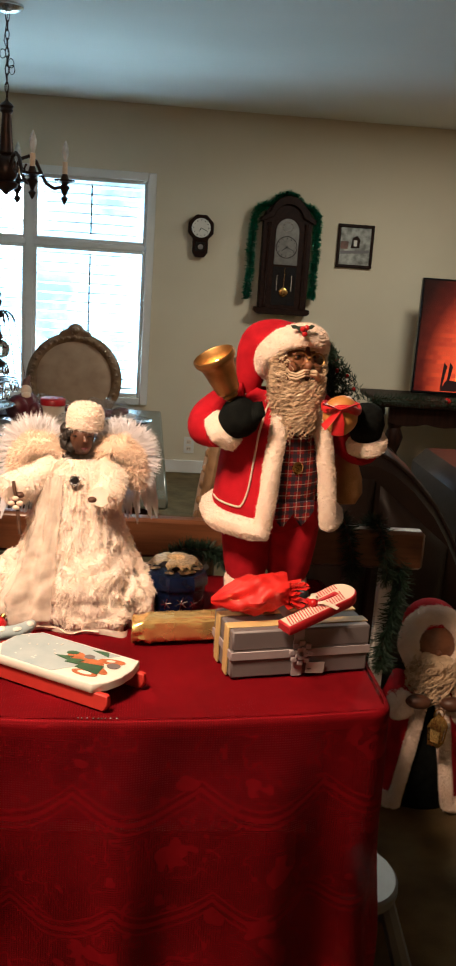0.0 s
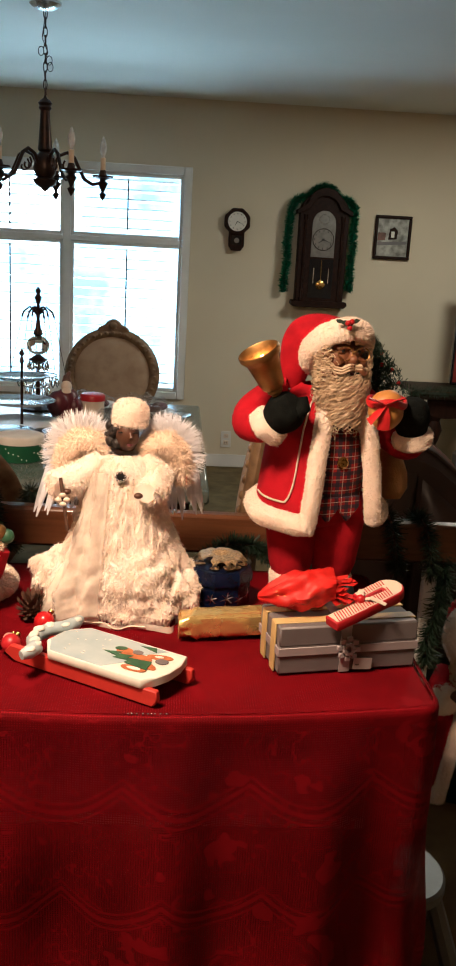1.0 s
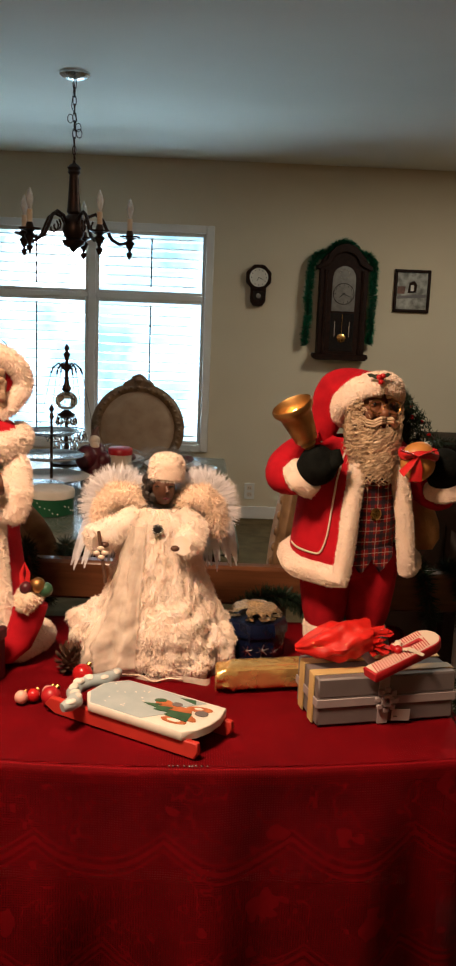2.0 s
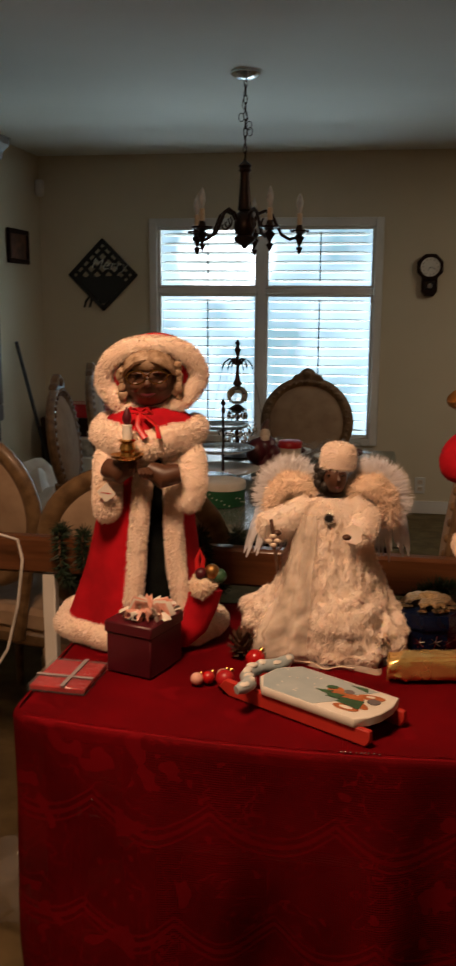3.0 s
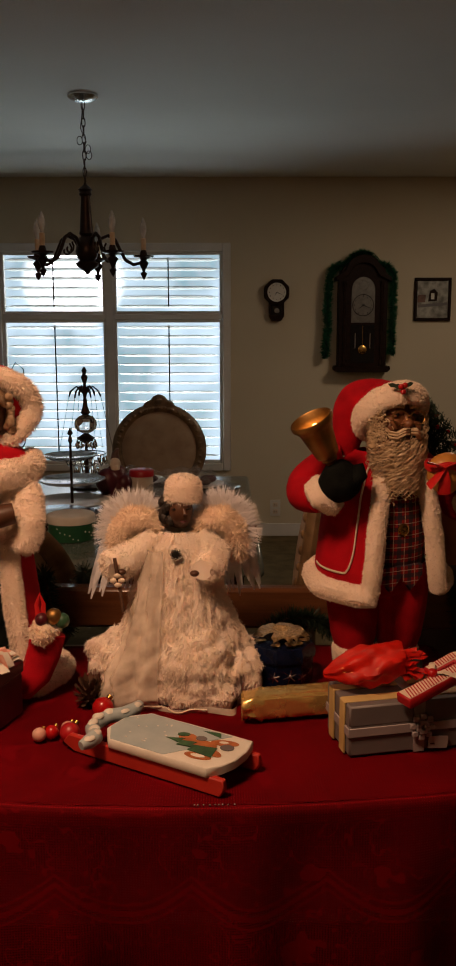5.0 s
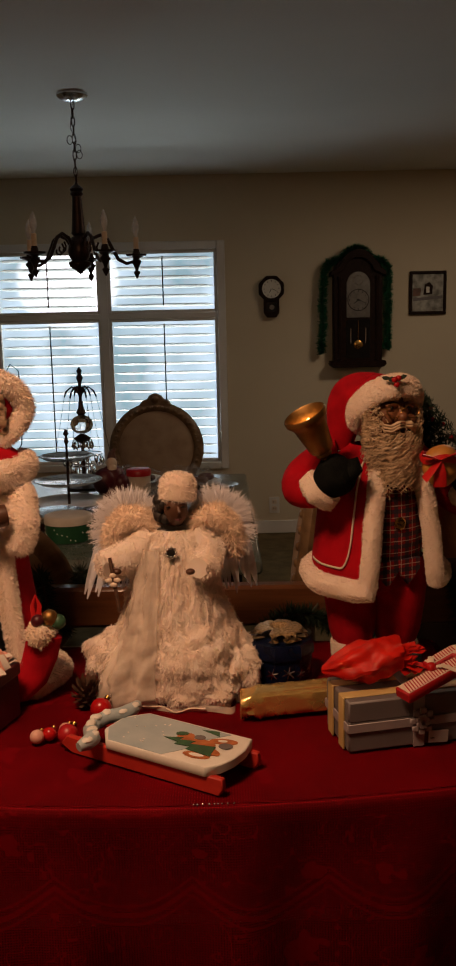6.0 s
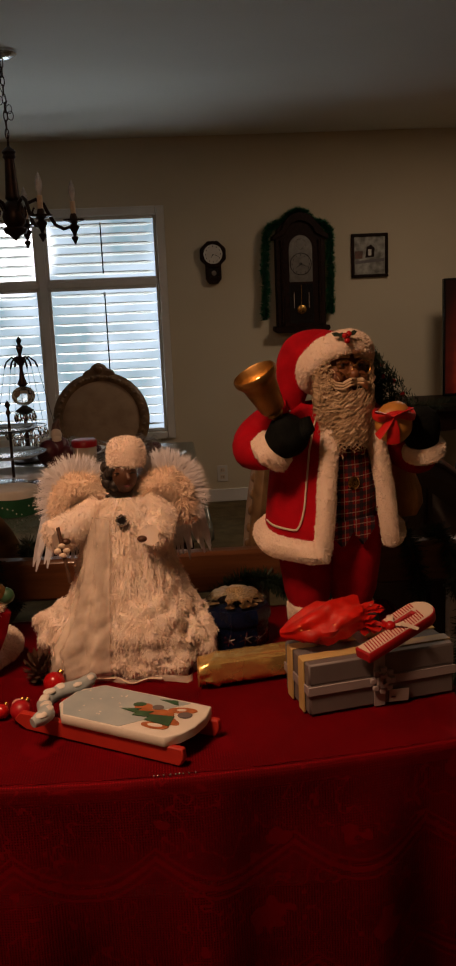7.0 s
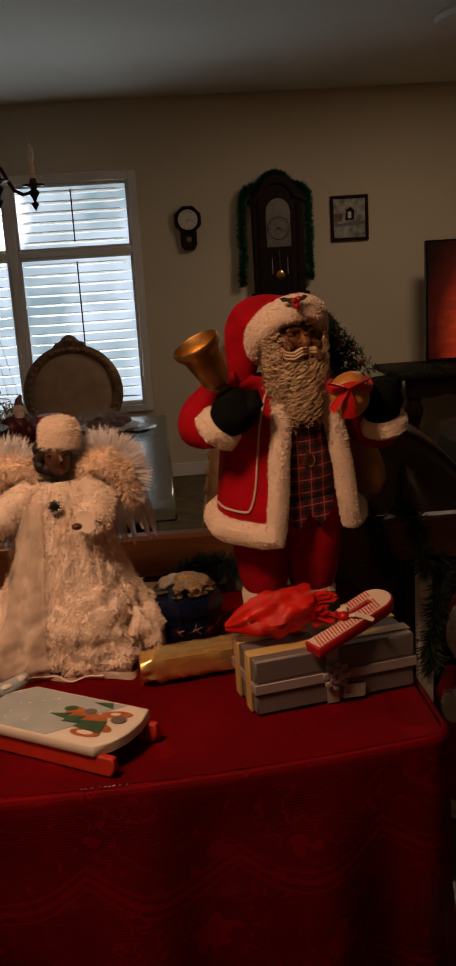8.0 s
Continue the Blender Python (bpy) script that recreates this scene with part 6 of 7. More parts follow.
# ---- on the walls and ceiling ----
def chandelier():
    cx, cy = -0.797, 4.3
    at = Matrix.Translation((cx, cy, 0))
    h = holder("chandelier", "dark bronze chandelier with five candle lights on a chain", "chandelier", at)
    f = Form()
    f.lathe([(0.008, 2.405), (0.03, 2.408), (0.055, 2.42), (0.066, 2.43), (0.066, 2.4395), (0.01, 2.4395)], M["silver"], None, 28)
    part("canopy", f, h, "pewter ceiling rose")
    z, k = 2.41, 0
    while z > 2.075:
        f = Form()
        ln = 0.021
        pts = [(0.0075 * math.cos(t), 0, z - 0.016 + ln * math.sin(t)) for t in [2 * math.pi * i / 14 for i in range(14)]]
        f.tube(pts, 0.0022, M["iron"], 6, closed=True, mtx=pose(0, 0, 0, 0, 0, 90 * (k % 2) + 20))
        part("chain_link", f, h)
        z, k = z - 0.034, k + 1
    f = Form()
    f.tube([(0.004, -0.006, 2.42), (-0.012, -0.01, 2.30), (0.012, -0.012, 2.245), (-0.006, -0.012, 2.20), (0.006, -0.008, 2.08)], 0.0018, M["iron"], 5)
    for dx, dz in ((-0.016, 2.25), (0.018, 2.215), (0.022, 2.19)):
        f.tube([(dx + 0.012 * math.cos(t), -0.012, dz + 0.018 * math.sin(t)) for t in [2 * math.pi * i / 12 for i in range(12)]], 0.0018, M["iron"], 5, closed=True)
    part("cord", f, h, "dark cord looped round the chain")
    f = Form()
    f.lathe([(0.003, 2.085), (0.008, 2.07), (0.022, 2.06), (0.03, 2.05), (0.024, 2.04), (0.028, 2.03), (0.020, 2.02), (0.024, 1.95), (0.029, 1.88), (0.032, 1.865), (0.024, 1.855), (0.036, 1.845), (0.044, 1.82),
             (0.05, 1.79), (0.044, 1.765), (0.032, 1.75), (0.052, 1.742), (0.045, 1.725), (0.02, 1.71), (0.012, 1.70), (0.002, 1.692)], M["iron"], None, 24)
    part("column", f, h)
    arm = Form()
    prof = [(0.035, 1.80), (0.06, 1.845), (0.095, 1.86), (0.125, 1.842), (0.145, 1.80), (0.17, 1.755), (0.205, 1.737), (0.235, 1.745), (0.25, 1.765)]
    arm.tube([(r, 0, z) for r, z in prof], [0.007, 0.008, 0.008, 0.008, 0.008, 0.008, 0.008, 0.007, 0.006], M["iron"], 8)
    arm.tube([(0.105 + (0.034 - 0.004 * i) * math.cos(2.2 + i * 0.65), 0, 1.80 + (0.034 - 0.004 * i) * math.sin(2.2 + i * 0.65)) for i in range(8)], 0.0045, M["iron"], 6)
    cup = Form()
    cup.lathe([(0.002, 1.672), (0.012, 1.69), (0.016, 1.70), (0.006, 1.708), (0.010, 1.72), (0.024, 1.745), (0.012, 1.756), (0.018, 1.762), (0.044, 1.77), (0.047, 1.777), (0.018, 1.776), (0.015, 1.79), (0.012, 1.80)], M["iron"], None, 16)
    can = Form()
    can.lathe([(0.0115, 1.79), (0.0115, 1.850), (0.006, 1.852)], M["candle"], None, 14)
    bulb = Form()
    bulb.lathe([(0.006, 1.850), (0.0075, 1.860), (0.014, 1.878), (0.016, 1.893), (0.012, 1.914), (0.005, 1.932), (0.001, 1.940)], M["bulb"], None, 14)
    meshes = [x.build(n) for x, n in ((arm, "arm"), (cup, "candle_cup"), (can, "candle_sleeve"), (bulb, "bulb"))]
    for i in range(5):
        m = pose(0, 0, 0, 0, 0, 15 + 72 * i)
        a = new("arm", meshes[0])
        a.parent, a.matrix_basis = h, m
        for nm, me in zip(("candle_cup", "candle_sleeve", "bulb"), meshes[1:]):
            o = new(nm, me)
            o.parent, o.matrix_basis = a, Matrix.Translation((0.25, 0, 0))


def pendulum_clock():
    at = pose(0.738, BACK - 0.003, 1.155, 90)
    h = holder("pendulum_clock", "dark wooden wall clock with brass pendulum behind glass", "clock", at)
    W, H = 0.162, 0.62
    f = Form()
    f.prism([(-W, 0.03), (W, 0.03), (W, H)] + arc(0, H, W, 0, 180, 16, 0.13) + [(-W, H)], 0.10, M["dark_wood"], bev=0.004)
    part("case", f, h)
    f = Form()
    f.prism([(-0.19, 0.018), (-0.17, 0.0), (0.17, 0.0), (0.19, 0.018), (0.185, 0.042), (-0.185, 0.042)], 0.125, M["dark_wood"], bev=0.004)
    part("base_moulding", f, h)
    f = Form()
    o = [(-0.185, H - 0.02), (-0.185, H + 0.01), (-0.15, H + 0.03)] + arc(0, H + 0.02, 0.125, 165, 15, 14, 0.135) + [(0.15, H + 0.03), (0.185, H + 0.01), (0.185, H - 0.02), (0.15, H - 0.005)] + arc(0, H, 0.10, 12, 168, 14, 0.10) + [(-0.15, H - 0.005)]
    f.prism(o, 0.125, M["dark_wood"], bev=0.003)
    part("pediment", f, h, "arched top moulding")
    for s in (-1, 1):
        f = Form()
        f.lathe([(0.014, 0.045), (0.016, 0.06), (0.011, 0.08), (0.012, 0.3), (0.011, 0.56), (0.016, 0.585), (0.014, 0.6)], M["dark_wood"], Matrix.Translation((s * 0.125, 0, 0.098)) @ pose(0, 0, 0, -90), 14)
        part("column", f, h)
    f = Form()
    f.prism([(-0.078, 0.33), (0.078, 0.33), (0.078, 0.545)] + arc(0, 0.545, 0.078, 0, 180, 14, 0.085) + [(-0.078, 0.545)], 0.006, M["dial"], Matrix.Translation((0, 0, 0.1)), bev=0.001)
    dl = part("dial", f, h, "silver arched dial")
    f = Form()
    f.tube([(0.07 * math.cos(t), 0.445 + 0.07 * math.sin(t), 0.107) for t in [2 * math.pi * i / 30 for i in range(30)]], 0.0022, M["dark_wood"], 6, closed=True)
    f.tube([(0.034 * math.cos(t), 0.575 + 0.03 * math.sin(t), 0.107) for t in [2 * math.pi * i / 20 for i in range(20)]], 0.002, M["silver"], 6, closed=True)
    part("dial_ring", f, dl)
    for i in range(12):
        a = math.pi / 6 * i
        f = Form()
        f.box((0.058 * math.sin(a), 0.445 + 0.058 * math.cos(a), 0.1068), (0.004, 0.012, 0.001), M["boot"], pose(0, 0, 0) if i % 3 == 0 else None, bev=0)
        part("hour_mark", f, dl)
    f = Form()
    f.prism([(-0.003, -0.01), (0.003, -0.01), (0.001, 0.056), (-0.001, 0.056)], 0.0015, M["boot"], pose(0, 0.445, 0.108, 0, 0, -112), bev=0)
    f.prism([(-0.004, -0.01), (0.004, -0.01), (0.001, 0.04), (-0.001, 0.04)], 0.0015, M["boot"], pose(0, 0.445, 0.1085, 0, 0, 128), bev=0)
    f.lathe([(0.006, 0), (0.006, 0.004), (0.002, 0.005)], M["boot"], Matrix.Translation((0, 0.445, 0.107)), 12)
    part("clock_hand", f, dl)
    f = Form()
    f.box((0, 0.19, 0.1015), (0.16, 0.255, 0.003), M["screen"], bev=0)
    part("lower_door", f, h, "dark glass door")
    f = Form()
    f.tube([(0, 0.31, 0.106), (0, 0.17, 0.106)], 0.0025, M["brass"], 6)
    f.lathe([(0.002, 0.0), (0.028, 0.001), (0.03, 0.004), (0.02, 0.008), (0.002, 0.009)], M["brass"], Matrix.Translation((0, 0.15, 0.106)), 24)
    part("pendulum", f, h, "brass pendulum")
    for s in (-1, 1):
        f = Form()
        f.tube([(s * 0.05, 0.26, 0.107), (s * 0.05, 0.16, 0.107)], 0.004, M["silver"], 8)
        part("weight", f, h, "silver rod weight")
    rng = random.Random(51)
    path = [(0.497, 1.245), (0.495, 1.34), (0.507, 1.45), (0.500, 1.56), (0.510, 1.68), (0.515, 1.80), (0.555, 1.855), (0.625, 1.865), (0.675, 1.92), (0.727, 1.94),
            (0.785, 1.92), (0.835, 1.865), (0.905, 1.855), (0.945, 1.80), (0.940, 1.68), (0.948, 1.56), (0.938, 1.44), (0.945, 1.33), (0.935, 1.28)]
    g = Form()
    needles(g, [(x, BACK - 0.07, z) for x, z in path], 0.036, 6500, M["tinsel"], rng, 0.0036)
    g.tube([(x, BACK - 0.07, z) for x, z in path], 0.004, M["tinsel"], 5)
    solid("tinsel_garland", g, "dark green tinsel garland draped over the wall clock", "garland")


def schoolhouse_clock():
    at = pose(0.163, BACK - 0.003, 1.688, 90)
    h = holder("schoolhouse_clock", "small octagonal dark wooden wall clock with pendulum window", "clock", at)
    oc = [(0.092 * math.cos(radians(22.5 + 45 * i)), 0.092 * math.sin(radians(22.5 + 45 * i))) for i in range(8)]
    f = Form()
    f.prism([(-0.052, -0.06), (-0.052, -0.16), (-0.03, -0.19), (0.03, -0.19), (0.052, -0.16), (0.052, -0.06)], 0.045, M["dark_wood"], bev=0.003)
    part("lower_case", f, h)
    f = Form()
    f.prism(oc, 0.055, M["dark_wood"], bev=0.006)
    part("bezel", f, h)
    f = Form()
    f.lathe([(0.001, 0.055), (0.058, 0.056), (0.060, 0.059), (0.063, 0.057)], M["paper"], None, 28)
    dl = part("dial", f, h, "pale dial")
    f = Form()
    for i in range(12):
        a = math.pi / 6 * i
        f.box((0.05 * math.sin(a), 0.05 * math.cos(a), 0.0575), (0.004, 0.008, 0.001), M["boot"], bev=0)
    f.prism([(-0.002, 0), (0.002, 0), (0.001, 0.042), (-0.001, 0.042)], 0.001, M["boot"], pose(0, 0, 0.0585, 0, 0, -115), bev=0)
    part("hour_mark", f, dl)
    f = Form()
    f.prism([(-0.003, 0), (0.003, 0), (0.001, 0.03), (-0.001, 0.03)], 0.001, M["boot"], pose(0, 0, 0.0587, 0, 0, 150), bev=0)
    part("clock_hand", f, dl)
    f = Form()
    f.prism([(-0.034, -0.09), (-0.034, -0.15), (0.034, -0.15), (0.034, -0.09)], 0.003, M["screen"], Matrix.Translation((0, 0, 0.0445)), bev=0)
    f.lathe([(0.001, 0.0), (0.016, 0.001), (0.017, 0.003), (0.001, 0.005)], M["dial"], Matrix.Translation((0.002, -0.122, 0.0475)), 16)
    part("pendulum", f, h, "silver pendulum")


def framed(name, label, c, w, h_, fw, frame_mat, art, turn=0, detail=None):
    at = pose(*c, 90, 0, turn)
    h = holder(name, label, "picture", at)
    f = Form()
    for x, y, sx, sy in ((0, h_ / 2 - fw / 2, w, fw), (0, -h_ / 2 + fw / 2, w, fw), (w / 2 - fw / 2, 0, fw, h_ - 2 * fw), (-w / 2 + fw / 2, 0, fw, h_ - 2 * fw)):
        f.box((x, y, 0.012), (sx, sy, 0.022), frame_mat, bev=0.004)
    part("frame", f, h)
    f = Form()
    f.box((0, 0, 0.007), (w - 2 * fw, h_ - 2 * fw, 0.006), art, bev=0)
    if detail:
        detail(f)
    part("print", f, h)


def mill_scene(f):
    f.prism([(-0.03, -0.015), (0.03, -0.01), (0.035, 0.045), (0.01, 0.07), (-0.02, 0.055)], 0.0006, M["dark_wood"], Matrix.Translation((0, 0, 0.0102)), bev=0)
    f.prism([(-0.01, 0.0), (0.012, 0.0), (0.012, 0.04), (-0.01, 0.04)], 0.0006, M["paper"], Matrix.Translation((0, 0, 0.011)), bev=0)
    f.prism([(-0.1, -0.035), (0.1, -0.02), (0.1, -0.04), (-0.1, -0.055)], 0.0006, M["grey_box"], Matrix.Translation((0, 0, 0.0102)), bev=0)
    f.prism([(-0.1, 0.03), (-0.045, 0.03), (-0.05, -0.02), (-0.1, -0.02)], 0.0006, M["photo_red"], Matrix.Translation((0, 0, 0.0102)), bev=0)


def merry_sign():
    at = pose(-2.09, BACK - 0.004, 1.635, 90)
    h = holder("lattice_sign", "black diamond lattice wall sign with a silver script word", "sign", at)
    R = 0.25
    f = Form()
    m45 = pose(0, 0, 0, 0, 0, 45)
    a = R / math.sqrt(2)
    for x, y, sx, sy in ((0, a - 0.012, 2 * a, 0.03), (0, -a + 0.012, 2 * a, 0.03), (a - 0.012, 0, 0.03, 2 * a), (-a + 0.012, 0, 0.03, 2 * a)):
        f.box((x, y, 0.012), (sx, sy, 0.018), M["boot"], m45, bev=0.006)
    part("border", f, h)
    for i in range(5):
        t = -a + 2 * a * (i + 1) / 6
        for s in (0, 1):
            g = Form()
            g.box((t, 0, 0.010 + 0.003 * s) if s else (0, t, 0.010), (0.024, 2 * a - 0.04, 0.006) if s else (2 * a - 0.04, 0.024, 0.006), M["boot"], m45, bev=0.001)
            part("lattice_strip", g, h)
    g = Form()
    g.prism([(-0.19, -0.02), (0.12, -0.005), (0.17, -0.05), (0.05, -0.17), (0.0, -0.20), (-0.06, -0.15)], 0.008, M["boot"], Matrix.Translation((0, 0, 0.016)), bev=0.001)
    part("bow", g, h, "dark bow and ribbon mass")
    g = Form()
    for s in (-1, 1):
        g.tube([(-0.09, -0.14, 0.02), (-0.105 + 0.02 * s, -0.18, 0.022), (-0.12 + 0.02 * s, -0.225, 0.02)], [0.006, 0.009, 0.008], M["boot"], 6, flat=0.3)
    part("ribbon_tail", g, h)
    cu = bpy.data.curves.new("word", "FONT")
    cu.body, cu.size, cu.extrude, cu.align_x, cu.shear = "Merry", 0.105, 0.002, "CENTER", 0.3
    tmp = new("tmp", cu)
    me = bpy.data.meshes.new_from_object(tmp.evaluated_get(bpy.context.evaluated_depsgraph_get()))
    bpy.data.objects.remove(tmp)
    me.materials.clear()
    me.materials.append(M["silver"])
    o = new("lettering", me)
    o.parent, o.matrix_basis = h, pose(0.045, 0.035, 0.027, 0, 0, -4)
    tagged(o, "silver script word")


chandelier()
pendulum_clock()
schoolhouse_clock()
framed("framed_print", "small framed grey print of an old mill", (1.222, BACK - 0.003, 1.64), 0.25, 0.287, 0.02, M["dark_wood"], M["photo"], detail=mill_scene)
framed("framed_picture", "small dark brown framed picture on the side wall", (LEFT + 0.003, 6.03, 1.805), 0.36, 0.22, 0.03, M["dark_wood"], M["photo_red"], turn=90)
merry_sign()


# ---- furniture ----
def dining_chair():
    h = holder("dining_chair", "carved gilt brown dining chair with beige oval back", "chair", group="dining chairs")
    f = Form()
    f.tube([(0.215 * math.cos(t), 0.0 + 0.06 * (0.5 * math.sin(t) + 0.5), 0.815 + 0.235 * math.sin(t)) for t in [2 * math.pi * i / 44 for i in range(44)]], 0.028, M["chair_wood"], 10, closed=True, flat=0.8)
    fr = part("back_frame", f, h, "carved gilt brown oval frame")
    f = Form()
    for i in range(40):
        t = 2 * math.pi * i / 40
        f.ball((0.215 * math.cos(t), -0.022 + 0.06 * (0.5 * math.sin(t) + 0.5), 0.815 + 0.235 * math.sin(t)), (0.011, 0.008, 0.011), M["chair_wood"], 8, 6)
    part("carved_bead", f, fr)
    for s in (-1, 1):
        f = Form()
        f.grid(lambda u, v: Vector((0.197 * v * math.cos(2 * math.pi * u), 0.03 + 0.03 * v * math.sin(2 * math.pi * u) + s * 0.03 * math.sqrt(max(0, 1 - v * v)) + s * 0.008, 0.815 + 0.216 * v * math.sin(2 * math.pi * u))), 36, 8, M["uphol"], True)
        part("back_pad", f, h, "beige upholstered oval pad")
    f = Form()
    f.prism([(-0.085, 0.0), (-0.07, 0.03), (-0.045, 0.036), (-0.032, 0.058), (0.0, 0.075), (0.032, 0.058), (0.045, 0.036), (0.07, 0.03), (0.085, 0.0), (0.0, -0.012)], 0.04, M["chair_wood"], pose(0, 0.08, 1.055, 90), bev=0.008)
    f.ball((0, 0.038, 1.09), (0.022, 0.012, 0.022), M["chair_wood"], 10, 8)
    part("crest", f, h, "carved crest")
    f = Form()
    f.box((0, -0.23, 0.455), (0.50, 0.46, 0.08), M["uphol"], bev=0.03)
    part("seat", f, h)
    f = Form()
    f.box((0, -0.23, 0.395), (0.51, 0.47, 0.05), M["chair_wood"], bev=0.01)
    part("seat_frame", f, h)
    for s in (-1, 1):
        f = Form()
        f.tube([(s * 0.13, 0.02, 0.40), (s * 0.15, 0.015, 0.52), (s * 0.175, 0.02, 0.64)], [0.022, 0.02, 0.02], M["chair_wood"], 8)
        part("back_post", f, h)
        for y in (-0.43, -0.03):
            f = Form()
            f.lathe([(0.012, 0.0), (0.016, 0.02), (0.014, 0.05), (0.022, 0.28), (0.027, 0.33), (0.02, 0.345), (0.028, 0.372)], M["chair_wood"], Matrix.Translation((s * 0.21, y, 0)), 12)
            part("leg", f, h)
    return h


ch = dining_chair()
ch.matrix_basis = pose(-0.558, 5.2, 0) @ Matrix.Diagonal((1.08, 1.0, 0.972, 1))
for m in (pose(-0.86, 2.52, 0, 0, 0, 180) @ Matrix.Diagonal((1.16, 1.0, 0.96, 1)), pose(0.0, 2.60, 0, 0, 0, -98) @ Matrix.Scale(1.09, 4), pose(-1.43, 2.80, 0, 0, 0, 165), pose(-1.60, 4.2, 0, 0, 0, 95), pose(-1.68, 5.0, 0, 0, 0, 100)):
    c2 = copy_thing(ch, m)
    s = m.to_scale()[0]
    c2.matrix_basis = m

dt = holder("dining_table", "long dining table with glossy grey green top", "table")
f = Form()
DX0, DX1, DY0, DY1 = -1.25, -0.085, 2.86, 4.50
f.box(((DX0 + DX1) / 2, (DY0 + DY1) / 2, 0.74), (DX1 - DX0, DY1 - DY0, 0.04), M["tabletop"], bev=0.008)
part("tabletop", f, dt)
f = Form()
f.box(((DX0 + DX1) / 2, (DY0 + DY1) / 2, 0.675), (DX1 - DX0 - 0.12, DY1 - DY0 - 0.12, 0.088), M["dark_wood"], bev=0.004)
part("apron", f, dt)
for x in (DX0 + 0.12, DX1 - 0.12):
    for y in (DY0 + 0.12, DY1 - 0.12):
        f = Form()
        f.lathe([(0.03, 0.0), (0.04, 0.03), (0.028, 0.06), (0.045, 0.35), (0.05, 0.55), (0.035, 0.6), (0.05, 0.632)], M["dark_wood"], Matrix.Translation((x, y, 0)), 16)
        part("leg", f, dt)


def armchair():
    h = holder("leather_recliner", "big dark brown leather recliner with rounded back", "armchair")
    outline = [(0.36, 0.12), (0.36, 0.5), (0.37, 0.80), (0.42, 0.91), (0.50, 0.945), (0.58, 0.935), (0.66, 0.90), (0.74, 0.84), (0.83, 0.745), (0.90, 0.64), (0.96, 0.52), (1.0, 0.36), (1.01, 0.12)]
    cx, cz = 0.68, 0.45

    def fn(u, v):
        k = u * (len(outline) - 1)
        i = min(int(k), len(outline) - 2)
        t = k - i
        x, z = (outline[i][j] * (1 - t) + outline[i + 1][j] * t for j in range(2))
        e = abs(2 * v - 1) ** 6
        w = 1 - 0.16 * e + 0.012 * noise.noise(Vector((x * 5, v * 5, z * 5)))
        return Vector((cx + (x - cx) * w, 3.0 + 0.75 * v, cz + (z - cz) * w))
    f = Form()
    f.grid(fn, 48, 24, M["leather"])
    for v in (0, 1):
        ring_ = [fn(i / 48, v) for i in range(49)]
        f.add(ring_, [tuple(range(49)) if v else tuple(range(49))[::-1]], M["leather"])
    part("backrest", f, h)
    f = Form()
    f.tube([fn(i / 48, 0.06) + Vector((0, -0.004, 0.004)) for i in range(49)], 0.007, M["leather"], 6)
    f.tube([fn(i / 48, 0.5) + Vector((0.0, 0, 0.003)) for i in range(49)], 0.006, M["leather"], 6)
    part("piping", f, h)
    f = Form()
    f.grid(lambda u, v: Vector((0.40 + 0.19 * u, 2.985 - 0.07 * math.sin(math.pi * u) ** 0.5 * math.sin(math.pi * v) ** 0.5, 0.3 + 0.52 * v)), 14, 16, M["leather"])
    part("cushion", f, h, "puffy leather panel")
    f = Form()
    f.grid(lambda u, v: Vector((0.61 + 0.25 * u, 2.985 - 0.08 * math.sin(math.pi * u) ** 0.5 * math.sin(math.pi * v) ** 0.5, 0.28 + (0.52 - 0.20 * u) * v)), 14, 16, M["leather"])
    part("cushion", f, h, "puffy leather panel")
    f = Form()
    f.box((0.68, 3.38, 0.08), (0.6, 0.6, 0.12), M["boot"], bev=0.02)
    part("base", f, h)


def sofa():
    h = holder("leather_sofa", "dark brown leather sofa with puffy arms", "sofa")
    for x0, x1, y0, y1, z0, z1, n in ((1.25, 1.55, 3.9, 4.8, 0.06, 0.60, "arm"), (1.55, 2.9, 3.95, 4.75, 0.06, 0.44, "seat"), (1.55, 2.9, 4.5, 4.85, 0.44, 0.66, "backrest"), (2.9, 3.2, 3.9, 4.8, 0.06, 0.60, "arm")):
        f = Form()
        f.box(((x0 + x1) / 2, (y0 + y1) / 2, (z0 + z1) / 2), (x1 - x0, y1 - y0, z1 - z0), M["leather"], bev=0.07)
        part(n, f, h)
    f = Form()
    f.box((2.2, 4.35, 0.03), (1.8, 0.8, 0.06), M["boot"], bev=0.01)
    part("plinth", f, h)


armchair()
sofa()

